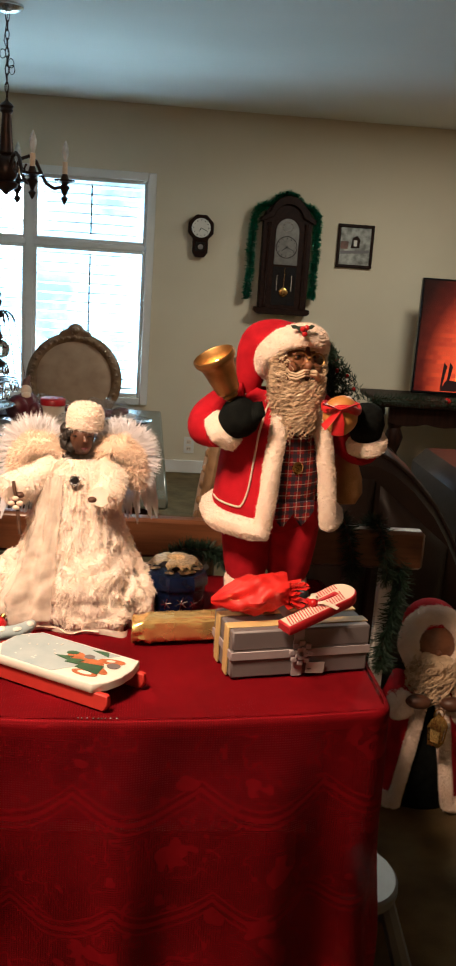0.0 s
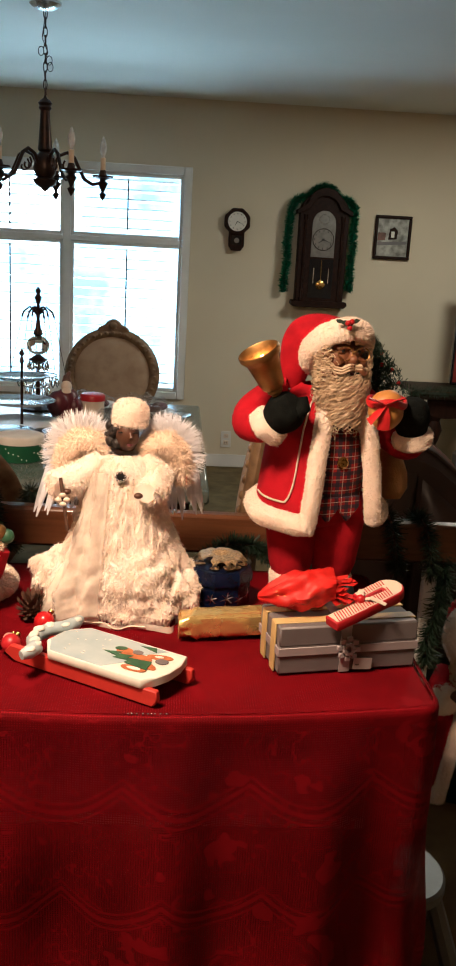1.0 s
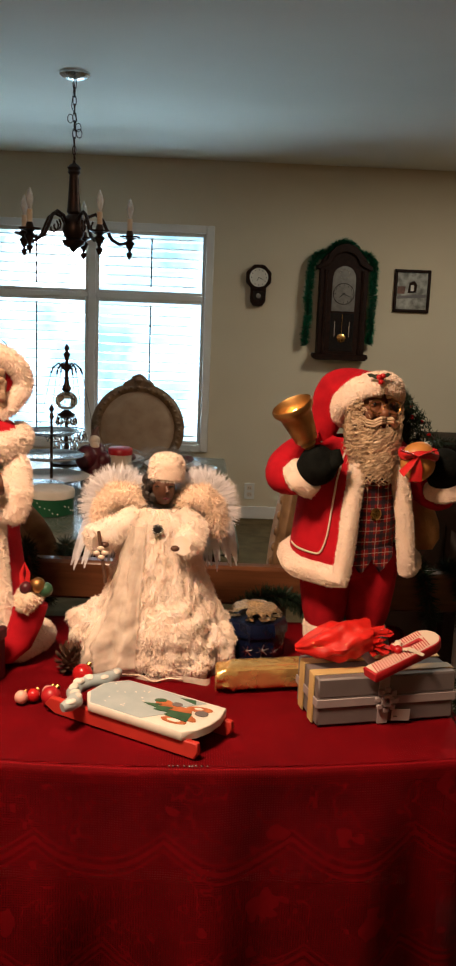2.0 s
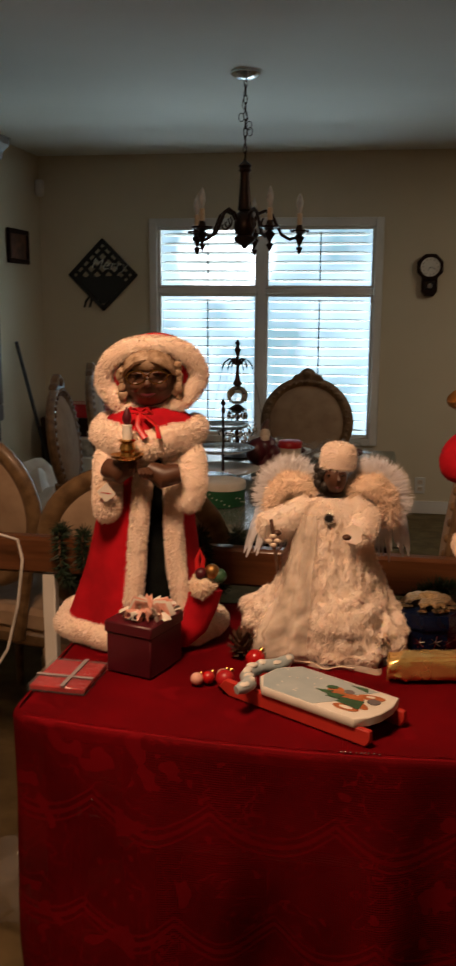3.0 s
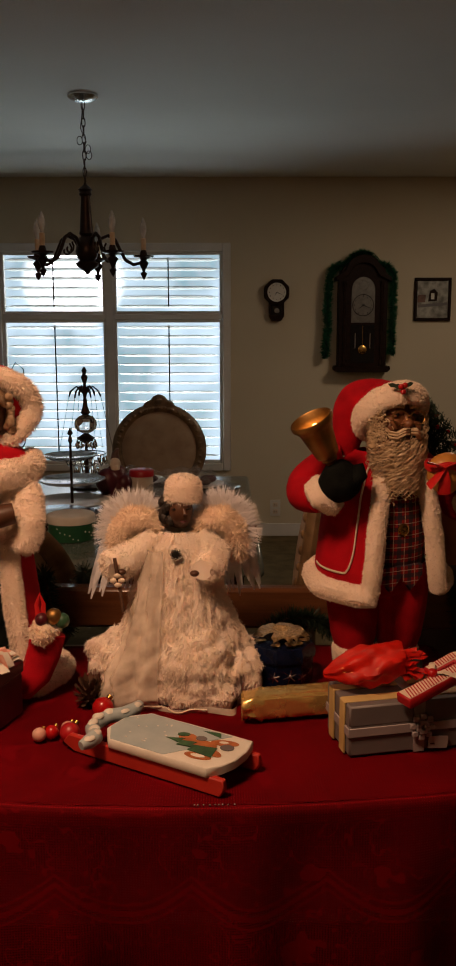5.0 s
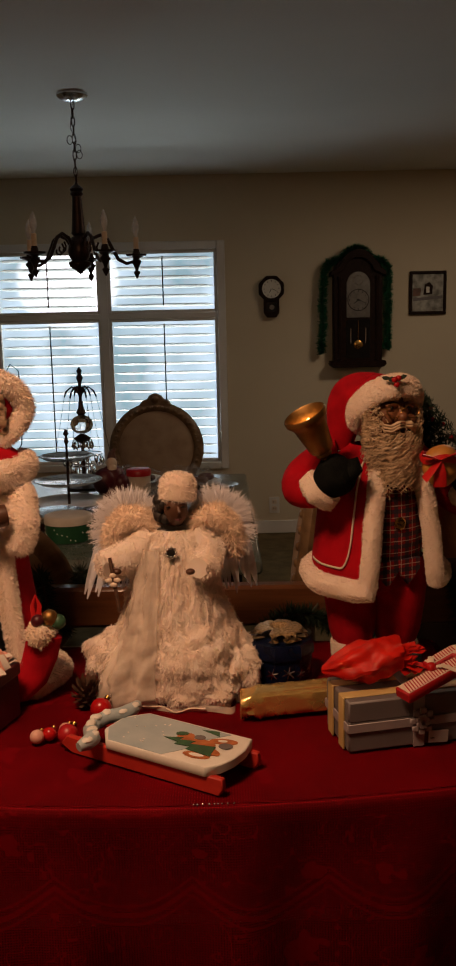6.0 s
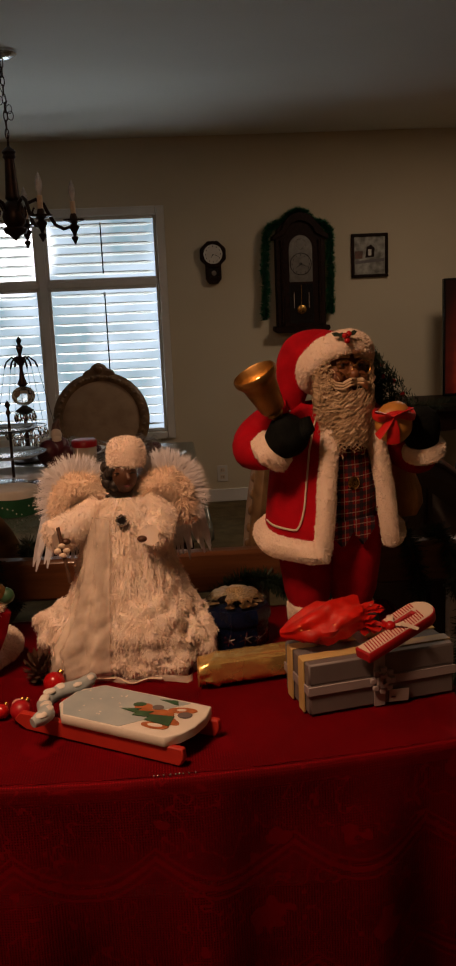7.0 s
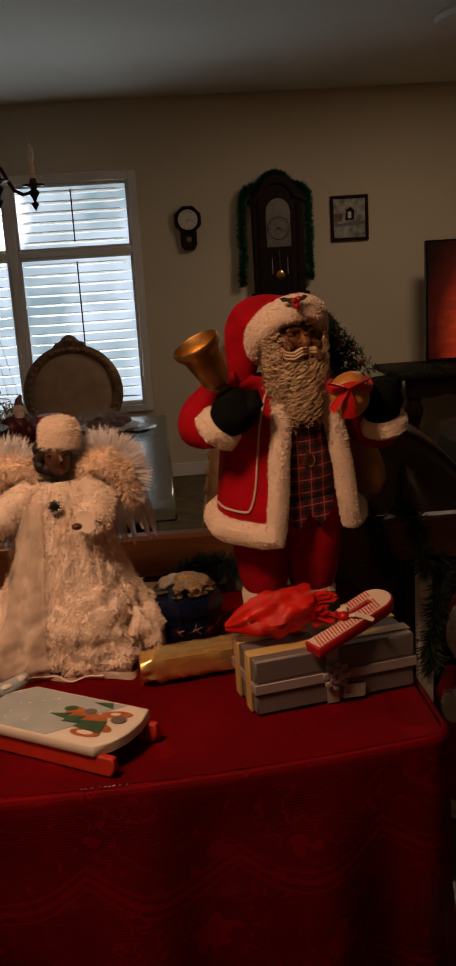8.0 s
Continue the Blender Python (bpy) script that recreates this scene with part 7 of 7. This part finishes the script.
# console with the television
con = holder("console_table", "dark carved wooden console table with turned legs", "console table")
f = Form()
f.box((2.13, 6.03, 0.675), (1.62, 0.62, 0.035), M["dark_wood"], bev=0.008)
part("top", f, con)
f = Form()
f.prism([(1.38, 0.655), (2.88, 0.655), (2.88, 0.56)] + [(2.88 - 1.5 * i / 24, 0.555 - 0.018 * abs(math.sin(i * math.pi / 4))) for i in range(25)] + [(1.38, 0.56)], 0.03, M["dark_wood"], pose(0, 5.78, 0, 90), bev=0.003)
part("apron", f, con, "scalloped dark apron")
for x in (1.44, 2.82):
    for y in (5.8, 6.25):
        f = Form()
        f.lathe([(0.03, 0.0), (0.045, 0.02), (0.04, 0.07), (0.02, 0.1), (0.035, 0.2), (0.05, 0.3), (0.03, 0.36), (0.045, 0.4), (0.06, 0.46), (0.04, 0.52), (0.05, 0.54), (0.05, 0.65)], M["dark_wood"], Matrix.Translation((x, y, 0)), 16)
        part("leg", f, con, "turned dark leg")


def fire_screen():
    m = bpy.data.materials.new("fire_picture")
    m.use_nodes = True
    t = m.node_tree
    b = t.nodes["Principled BSDF"]
    b.inputs["Base Color"].default_value, b.inputs["Roughness"].default_value = (0.01, 0.01, 0.01, 1), 0.15
    tc = t.nodes.new("ShaderNodeTexCoord")
    mp = t.nodes.new("ShaderNodeMapping")
    mp.inputs["Rotation"].default_value = (radians(-90), 0, 0)
    br = t.nodes.new("ShaderNodeTexBrick")
    br.inputs["Scale"].default_value = 8.5
    br.inputs["Color1"].default_value, br.inputs["Color2"].default_value, br.inputs["Mortar"].default_value = (0.55, 0.10, 0.04, 1), (0.38, 0.06, 0.035, 1), (0.42, 0.10, 0.05, 1)
    br.inputs["Mortar Size"].default_value = 0.012
    t.links.new(tc.outputs["Object"], mp.inputs[0])
    t.links.new(mp.outputs[0], br.inputs["Vector"])
    gr = t.nodes.new("ShaderNodeTexGradient")
    gr.gradient_type = "SPHERICAL"
    m2 = t.nodes.new("ShaderNodeMapping")
    m2.inputs["Location"].default_value = (0.50, 0, 0.30)
    m2.inputs["Scale"].default_value = (2.1, 1.0, 1.25)
    t.links.new(tc.outputs["Object"], m2.inputs[0])
    t.links.new(m2.outputs[0], gr.inputs[0])
    rp = t.nodes.new("ShaderNodeValToRGB")
    rp.color_ramp.elements[0].color, rp.color_ramp.elements[1].color = (0.035, 0.012, 0.014, 1), (3.2, 1.7, 0.7, 1)
    e = rp.color_ramp.elements.new(0.25)
    e.color = (0.25, 0.09, 0.08, 1)
    e = rp.color_ramp.elements.new(0.5)
    e.color = (1.6, 0.75, 0.4, 1)
    t.links.new(gr.outputs["Fac"], rp.inputs[0])
    mx = t.nodes.new("ShaderNodeMix")
    mx.data_type, mx.blend_type = "RGBA", "MULTIPLY"
    mx.inputs[0].default_value = 1.0
    t.links.new(br.outputs["Color"], mx.inputs[6])
    t.links.new(rp.outputs[0], mx.inputs[7])
    t.links.new(mx.outputs[2], b.inputs["Emission Color"])
    b.inputs["Emission Strength"].default_value = 0.8
    return m


tv = holder("television", "flat television showing a brick fireplace with fire", "television", pose(2.262, 6.10, 1.088))
f = Form()
f.box((0, 0.02, 0), (1.30, 0.04, 0.755), M["screen"], bev=0.006)
part("casing", f, tv, "thin black casing")
f = Form()
f.add([(-0.637, -0.003, -0.36), (0.637, -0.003, -0.36), (0.637, -0.003, 0.365), (-0.637, -0.003, 0.365)], [(0, 1, 2, 3)], fire_screen())
part("screen", f, tv, "glowing picture of a brick fireplace")
flm = glow("screen_flame", (1.0, 0.20, 0.03), 1.3)
lg = glow("screen_log", (0.02, 0.006, 0.006), 0.3)
for i in range(6):
    x = -0.30 + 0.15 * i
    f = Form()
    f.prism([(x - 0.06, -0.33), (x + 0.06, -0.33), (x + 0.035, -0.25), (x + 0.05, -0.17), (x + 0.012, -0.21), (x - 0.005, -0.10 - 0.04 * (i % 2)), (x - 0.03, -0.2), (x - 0.055, -0.2)], 0.001, flm, pose(0, -0.0035, 0, 90), bev=0)
    part("screen_flame", f, tv, "orange flame on the screen")
f = Form()
f.prism([(-0.46, -0.355), (0.55, -0.355), (0.5, -0.31), (0.1, -0.28), (-0.2, -0.3), (-0.42, -0.28)], 0.001, lg, pose(0, -0.005, 0, 90), bev=0)
part("screen_log", f, tv, "dark log on the screen")
for x in (-0.46, -0.42):
    f = Form()
    f.prism([(x, -0.34), (x + 0.012, -0.34), (x + 0.035, -0.19), (x + 0.012, -0.16)], 0.001, lg, pose(0, -0.0065, 0, 90), bev=0)
    part("screen_grate", f, tv, "dark grate bar on the screen")
f = Form()
f.box((0, 0.02, -0.391), (0.5, 0.16, 0.025), M["screen"], bev=0.006)
part("stand", f, tv)


def garland(label, pts, n, r, seed, extra=0):
    g = Form()
    rng = random.Random(seed)
    needles(g, pts, r, n, M["needle"], rng, 0.0016)
    g.tube(pts, 0.004, M["cone"], 5)
    for i in range(extra):
        p = Vector(pts[rng.randrange(len(pts))])
        g.ball(p + Vector((rng.uniform(-0.02, 0.02), -0.03, rng.uniform(-0.01, 0.02))), 0.014, M["silver"] if i % 2 else M["berry"], 8, 6)
    solid("pine_garland", g, label, "garland")


def helix(p, q, r, turns, n=40):
    p, q = Vector(p), Vector(q)
    return [p.lerp(q, i / n) + Vector((0, r * math.cos(turns * 2 * math.pi * i / n) * 0.75, r * math.sin(turns * 2 * math.pi * i / n))) for i in range(n + 1)]


garland("artificial pine garland along the console table edge", [(1.28 + 0.02 * math.sin(i), 5.72, 0.712 - (0.0 if i > 4 else (5 - i) * 0.075)) if i < 6 else (1.25 + 0.08 * (i - 5), 5.72, 0.712) for i in range(16)], 2200, 0.05, 61, 5)
garland("pine garland wound round the end of the rail", helix((0.30, 2.27, 0.815), (0.47, 2.265, 0.80), 0.07, 2), 2600, 0.032, 62)
garland("pine garland hanging beside the white post", [(0.47, 2.25, 0.80), (0.48, 2.24, 0.72), (0.465, 2.24, 0.64), (0.45, 2.24, 0.56), (0.455, 2.24, 0.50)], 1800, 0.038, 63)
garland("pine garland wound round the wooden rail", helix((-1.02, 2.31, 0.815), (-0.93, 2.31, 0.80), 0.068, 1.5), 1800, 0.03, 64)
garland("pine garland lying over the wooden rail", helix((-0.66, 2.30, 0.82), (-0.54, 2.295, 0.83), 0.066, 1.2), 1700, 0.03, 65)
garland("pine garland hanging behind the navy box", [(-0.12, 2.24, 0.76), (-0.06, 2.235, 0.80), (0.0, 2.235, 0.80), (0.05, 2.235, 0.77)], 1300, 0.03, 66)

# hutch with mirrored doors
hu = holder("china_hutch", "tall grey brown hutch with carved crown and mirrored doors", "hutch")
f = Form()
f.box((-2.28, 3.7, 1.045), (0.52, 1.38, 2.09), M["hutch"], bev=0.008)
part("body", f, hu)
f = Form()
f.prism([(-0.30, 0.0), (0.02, 0.0), (0.03, 0.03), (0.02, 0.045), (0.05, 0.07), (0.055, 0.10), (0.085, 0.125), (0.09, 0.16), (-0.30, 0.16)], 1.46, M["hutch"], pose(-2.02, 4.43, 2.05, 90), bev=0.004)
part("crown_moulding", f, hu, "stepped crown moulding")
for y0, y1 in ((3.03, 3.69), (3.71, 4.37)):
    f = Form()
    for cy, cz, sy, sz in (((y0 + y1) / 2, 1.99, y1 - y0, 0.08), ((y0 + y1) / 2, 0.92, y1 - y0, 0.08), (y0 + 0.022, 1.455, 0.044, 0.99), (y1 - 0.022, 1.455, 0.044, 0.99)):
        f.box((-2.007, cy, cz), (0.026, sy, sz), M["hutch"], bev=0.006)
    d = part("door", f, hu)
    f = Form()
    f.box((-2.014, (y0 + y1) / 2, 1.455), (0.008, y1 - y0 - 0.088, 0.99), M["mirror"], bev=0)
    part("mirror_pane", f, d, "mirror glass")

# broom, cartons and bags in the corner
br = holder("broom", "black handled broom leaning in the corner", "broom")
f = Form()
f.tube([(-2.52, 5.9, 1.19), (-2.36, 6.1, 0.18)], 0.013, M["boot"], 8)
part("handle", f, br)
f = Form()
f.box((-2.35, 6.11, 0.1), (0.09, 0.28, 0.2), M["grey_box"], bev=0.02)
part("bristles", f, br)
f = Form()
f.box((-2.15, 6.3, 0.33), (0.62, 0.34, 0.66), M["dark_wood"], bev=0.006)
solid("low_cabinet", f, "low dark wooden cabinet against the wall", "cabinet")
for c, s, m, l, a in (((-2.2, 6.28, 0.705), (0.36, 0.22, 0.09), "cane", "red patterned carton on the low cabinet", 5), ((-2.02, 5.75, 0.24), (0.3, 0.28, 0.48), "paper", "pale cardboard carton on the carpet", -12), ((-1.98, 5.76, 0.53), (0.22, 0.2, 0.1), "photo", "small grey printed carton", 14)):
    f = Form()
    f.box((0, 0, 0), s, M[m], bev=0.004)
    f.box((0, 0, s[2] / 2 + 0.0006), (s[0] * 0.98, 0.045, 0.001), M["cream"], bev=0)
    solid("carton", f, l, "carton", at=pose(*c, 0, 0, a))
for c, r, sd in (((-1.98, 5.15, 0.18), (0.2, 0.17, 0.18), 1), ((-2.2, 5.3, 0.25), (0.16, 0.18, 0.25), 2)):
    f = Form()
    f.ball(c, r, M["white"], 26, 18, lump=0.5, freq=9)
    solid("plastic_bag", f, "crumpled white plastic shopping bag on the carpet", "bag")

# ---- on the dining table ----
DZ = 0.76


def dish(name, label, x, y, z, r, mat, cat, depth=0.02, **kw):
    f = Form()
    f.lathe([(r * 0.45, 0), (r * 0.6, 0.002), (r, depth), (r, depth + 0.003), (r * 0.6, 0.006), (0.002, 0.005)], mat, Matrix.Translation((x, y, z)), 32)
    return solid(name, f, label, cat, **kw)


def tiered_stand():
    h = holder("tiered_tray", "three tier serving stand with glass plates", "serving stand", Matrix.Translation((-0.80, 3.72, DZ)))
    f = Form()
    f.lathe([(0.05, 0.0), (0.05, 0.006), (0.006, 0.014), (0.005, 0.26), (0.01, 0.27), (0.004, 0.29), (0.012, 0.30), (0.002, 0.32)], M["iron"], None, 16)
    part("pole", f, h)
    for z, r in ((0.02, 0.15), (0.105, 0.13), (0.20, 0.105)):
        f = Form()
        f.lathe([(0.008, z), (r * 0.8, z + 0.002), (r, z + 0.014), (r + 0.004, z + 0.016), (r, z + 0.018), (r * 0.8, z + 0.006), (0.008, z + 0.005)], M["silver"] if z > 0.1 else M["white"], None, 30, cap=False)
        part("plate", f, h)


def round_tin(x, y, z, r, hgt, mat, lidmat, label, dots=0):
    h = holder("cookie_tin", label, "tin", Matrix.Translation((x, y, z)))
    f = Form()
    f.lathe([(r - 0.003, 0), (r, 0.003), (r, hgt), (r - 0.003, hgt + 0.002)], mat, None, 36)
    b = part("body", f, h)
    f = Form()
    f.lathe([(r + 0.003, hgt - 0.022), (r + 0.003, hgt), (r, hgt + 0.004), (r * 0.9, hgt + 0.0065), (0.01, hgt + 0.006)], lidmat, None, 36)
    part("lid", f, h, "pale printed lid")
    for i in range(dots):
        a, zz = i * 2.4, 0.01 + (hgt - 0.04) * ((i * 7) % 10) / 10
        f = Form()
        f.ball((r * math.cos(a), r * math.sin(a), zz), (0.0025, 0.0025, 0.0025), M["snow_paint"], 6, 4)
        part("snow_dot", f, b)


def figurine():
    f = Form()
    f.lathe([(0.055, 0.0), (0.062, 0.02), (0.055, 0.06), (0.05, 0.10), (0.042, 0.13), (0.015, 0.15)], M["maroon"], None, 20)
    f.ball((-0.03, -0.03, 0.085), (0.05, 0.04, 0.055), M["maroon"], 14, 10)
    f.ball((0.035, -0.02, 0.075), (0.035, 0.035, 0.04), M["maroon"], 12, 8)
    f.ball((0.0, -0.012, 0.155), (0.023, 0.022, 0.026), M["cream"], 12, 8)
    f.ball((0.002, -0.025, 0.135), (0.02, 0.016, 0.022), M["cream"], 12, 8)
    f.tube([(0, 0, 0.17), (0.0, 0.002, 0.195), (0.012, 0.004, 0.215)], [0.021, 0.014, 0.005], M["photo_red"], 10)
    solid("santa_figurine", f, "plain dark red santa figurine on the dining table", "figurine", at=pose(-0.648, 3.9, DZ))


def epergne():
    h = holder("crystal_epergne", "tall black metal and crystal centrepiece with hanging drops", "centrepiece", Matrix.Translation((-0.81, 4.2, DZ)))
    f = Form()
    f.lathe([(0.07, 0.0), (0.072, 0.008), (0.02, 0.02), (0.009, 0.05), (0.008, 0.2), (0.04, 0.222), (0.03, 0.23), (0.008, 0.245)], M["iron"], None, 18)
    f.lathe([(0.008, 0.32), (0.022, 0.335), (0.012, 0.36), (0.007, 0.40), (0.012, 0.43), (0.006, 0.46), (0.016, 0.49), (0.006, 0.505), (0.013, 0.518), (0.002, 0.535)], M["iron"], None, 16)
    part("stem", f, h)
    f = Form()
    f.ball((0, 0, 0.285), (0.05, 0.05, 0.042), M["glass"], 20, 14)
    part("crystal_globe", f, h, "clear cut glass globe")
    for i in range(6):
        a = i * math.pi / 3
        f = Form()
        f.tube([(0.008 * math.cos(a), 0.008 * math.sin(a), 0.42), (0.035 * math.cos(a), 0.035 * math.sin(a), 0.45), (0.06 * math.cos(a), 0.06 * math.sin(a), 0.43), (0.07 * math.cos(a), 0.07 * math.sin(a), 0.405)], 0.0045, M["iron"], 6)
        ar = part("branch", f, h)
        f = Form()
        f.tube([(0.07 * math.cos(a), 0.07 * math.sin(a), 0.405), (0.12 * math.cos(a), 0.12 * math.sin(a), 0.16)], 0.0012, M["iron"], 5)
        part("chain", f, ar)
    for j, (r, z, n) in enumerate(((0.04, 0.20, 9), (0.085, 0.13, 12), (0.05, 0.08, 8))):
        for i in range(n):
            a = 2 * math.pi * i / n + j
            f = Form()
            f.lathe([(0.001, 0.0), (0.009, -0.022), (0.010, -0.03), (0.001, -0.048)], M["glass"], Matrix.Translation((r * math.cos(a), r * math.sin(a), z + 0.02)), 6)
            part("crystal_drop", f, h)
    f = Form()
    f.tube([(0.085 * math.cos(t), 0.085 * math.sin(t), 0.155) for t in [2 * math.pi * i / 24 for i in range(24)]], 0.003, M["silver"], 6, closed=True)
    f.tube([(0.05 * math.cos(t), 0.05 * math.sin(t), 0.105) for t in [2 * math.pi * i / 24 for i in range(24)]], 0.003, M["silver"], 6, closed=True)
    part("drop_ring", f, h)


def wrapped_plate(x, y, sd, w):
    h = holder("wrapped_plate", "plate of treats under crumpled clear film", "plate")
    f = Form()
    f.lathe([(w * 0.5, 0), (w, 0.014), (w, 0.017), (w * 0.5, 0.005)], M["white"], Matrix.Translation((x, y, DZ)), 26)
    part("plate", f, h)
    rng = random.Random(sd)
    f = Form()
    for i in range(9):
        f.ball((x + rng.uniform(-0.6, 0.6) * w, y + rng.uniform(-0.6, 0.6) * w, DZ + 0.028), (0.03, 0.026, 0.018), M["maroon"] if i % 2 else M["cone"], 8, 6)
    part("treats", f, h, "dark chocolate treats")
    f = Form()
    f.grid(lambda u, v: Vector((x + (u - 0.5) * 2.5 * w + 0.02 * noise.noise(Vector((u * 6, v * 6, sd))), y + (v - 0.5) * 2.3 * w, DZ + 0.012 + 0.055 * max(0.0, math.sin(math.pi * u) * math.sin(math.pi * v)) + 0.045 * abs(noise.noise(Vector((u * 5, v * 5, sd + 3)))))), 26, 22, M["plastic"])
    part("film_wrap", f, h, "crumpled clear film", sharp=20)


tiered_stand()
round_tin(-0.722, 3.22, DZ, 0.078, 0.082, M["green_tin"], M["paper"], "round green cookie tin with white dots and printed lid", 30)
round_tin(-0.80, 3.44, DZ, 0.10, 0.05, M["dark_wood"], M["silver"], "wide dark tin with a silver lid")
round_tin(-0.555, 4.05, DZ, 0.05, 0.10, M["cream"], M["cane"], "cream canister with a red lid and gingerbread print")
figurine()
epergne()
wrapped_plate(-0.33, 4.22, 4, 0.13)
wrapped_plate(-0.62, 4.33, 8, 0.15)
wrapped_plate(-0.50, 3.75, 9, 0.09)
dish("glass_plate", "clear glass plate on the dining table", -0.22, 4.1, DZ, 0.09, M["glass"], "plate")
dish("silver_bowl", "shallow silver bowl on the dining table", -0.98, 3.5, DZ, 0.11, M["silver"], "bowl", 0.05)
f = Form()
f.tube([(-1.17, 4.3, DZ), (-1.175, 4.3, 1.05), (-1.165, 4.3, 1.25), (-1.13, 4.3, 1.31), (-1.095, 4.3, 1.28), (-1.085, 4.3, 1.1), (-1.10, 4.3, 0.95), (-1.13, 4.3, 0.9)], 0.0028, M["iron"], 6)
f.lathe([(0.05, 0), (0.05, 0.006), (0.005, 0.01)], M["iron"], Matrix.Translation((-1.17, 4.3, DZ)), 16)
for i in range(10):
    f.ball((-1.17 + 0.008 * math.sin(i), 4.295, 0.85 + 0.04 * i), (0.007, 0.004, 0.01), M["green_paint"], 6, 4)
solid("wire_hook_stand", f, "thin dark wire hook stand with small leaves", "stand")

# ---- around the gift table ----
st = holder("step_stool", "grey plastic step stool beside the table", "stool")
f = Form()
f.lathe([(0.105, 0.205), (0.11, 0.21), (0.11, 0.228), (0.103, 0.235), (0.01, 0.235)], M["grey_plastic"], Matrix.Translation((0.335, 1.86, -0.045)), 28, sx=0.85)
part("seat", f, st)
for i in range(4):
    a = math.pi / 4 + math.pi / 2 * i
    f = Form()
    f.tube([(0.335 + 0.08 * math.cos(a), 1.86 + 0.08 * math.sin(a), 0.165), (0.335 + 0.15 * math.cos(a), 1.86 + 0.13 * math.sin(a), 0.0)], [0.018, 0.022], M["grey_plastic"], 8)
    part("leg", f, st)
f = Form()
f.tube([(-1.36, 2.25, 0.90), (-1.25, 2.24, 0.885), (-1.16, 2.245, 0.885), (-1.10, 2.25, 0.868), (-1.085, 2.24, 0.82), (-1.10, 2.235, 0.7), (-1.13, 2.23, 0.58), (-1.20, 2.2, 0.46), (-1.24, 2.18, 0.3), (-1.25, 2.18, 0.02)], 0.004, M["cord"], 6)
solid("white_cord", f, "white power cord looped over the wooden rail", "cord")
f = Form()
f.ball((-1.02, 1.98, 0.10), (0.10, 0.09, 0.10), M["plastic"], 22, 16, lump=0.6, freq=14)
solid("clear_bag", f, "crumpled clear plastic bag on the carpet", "bag")
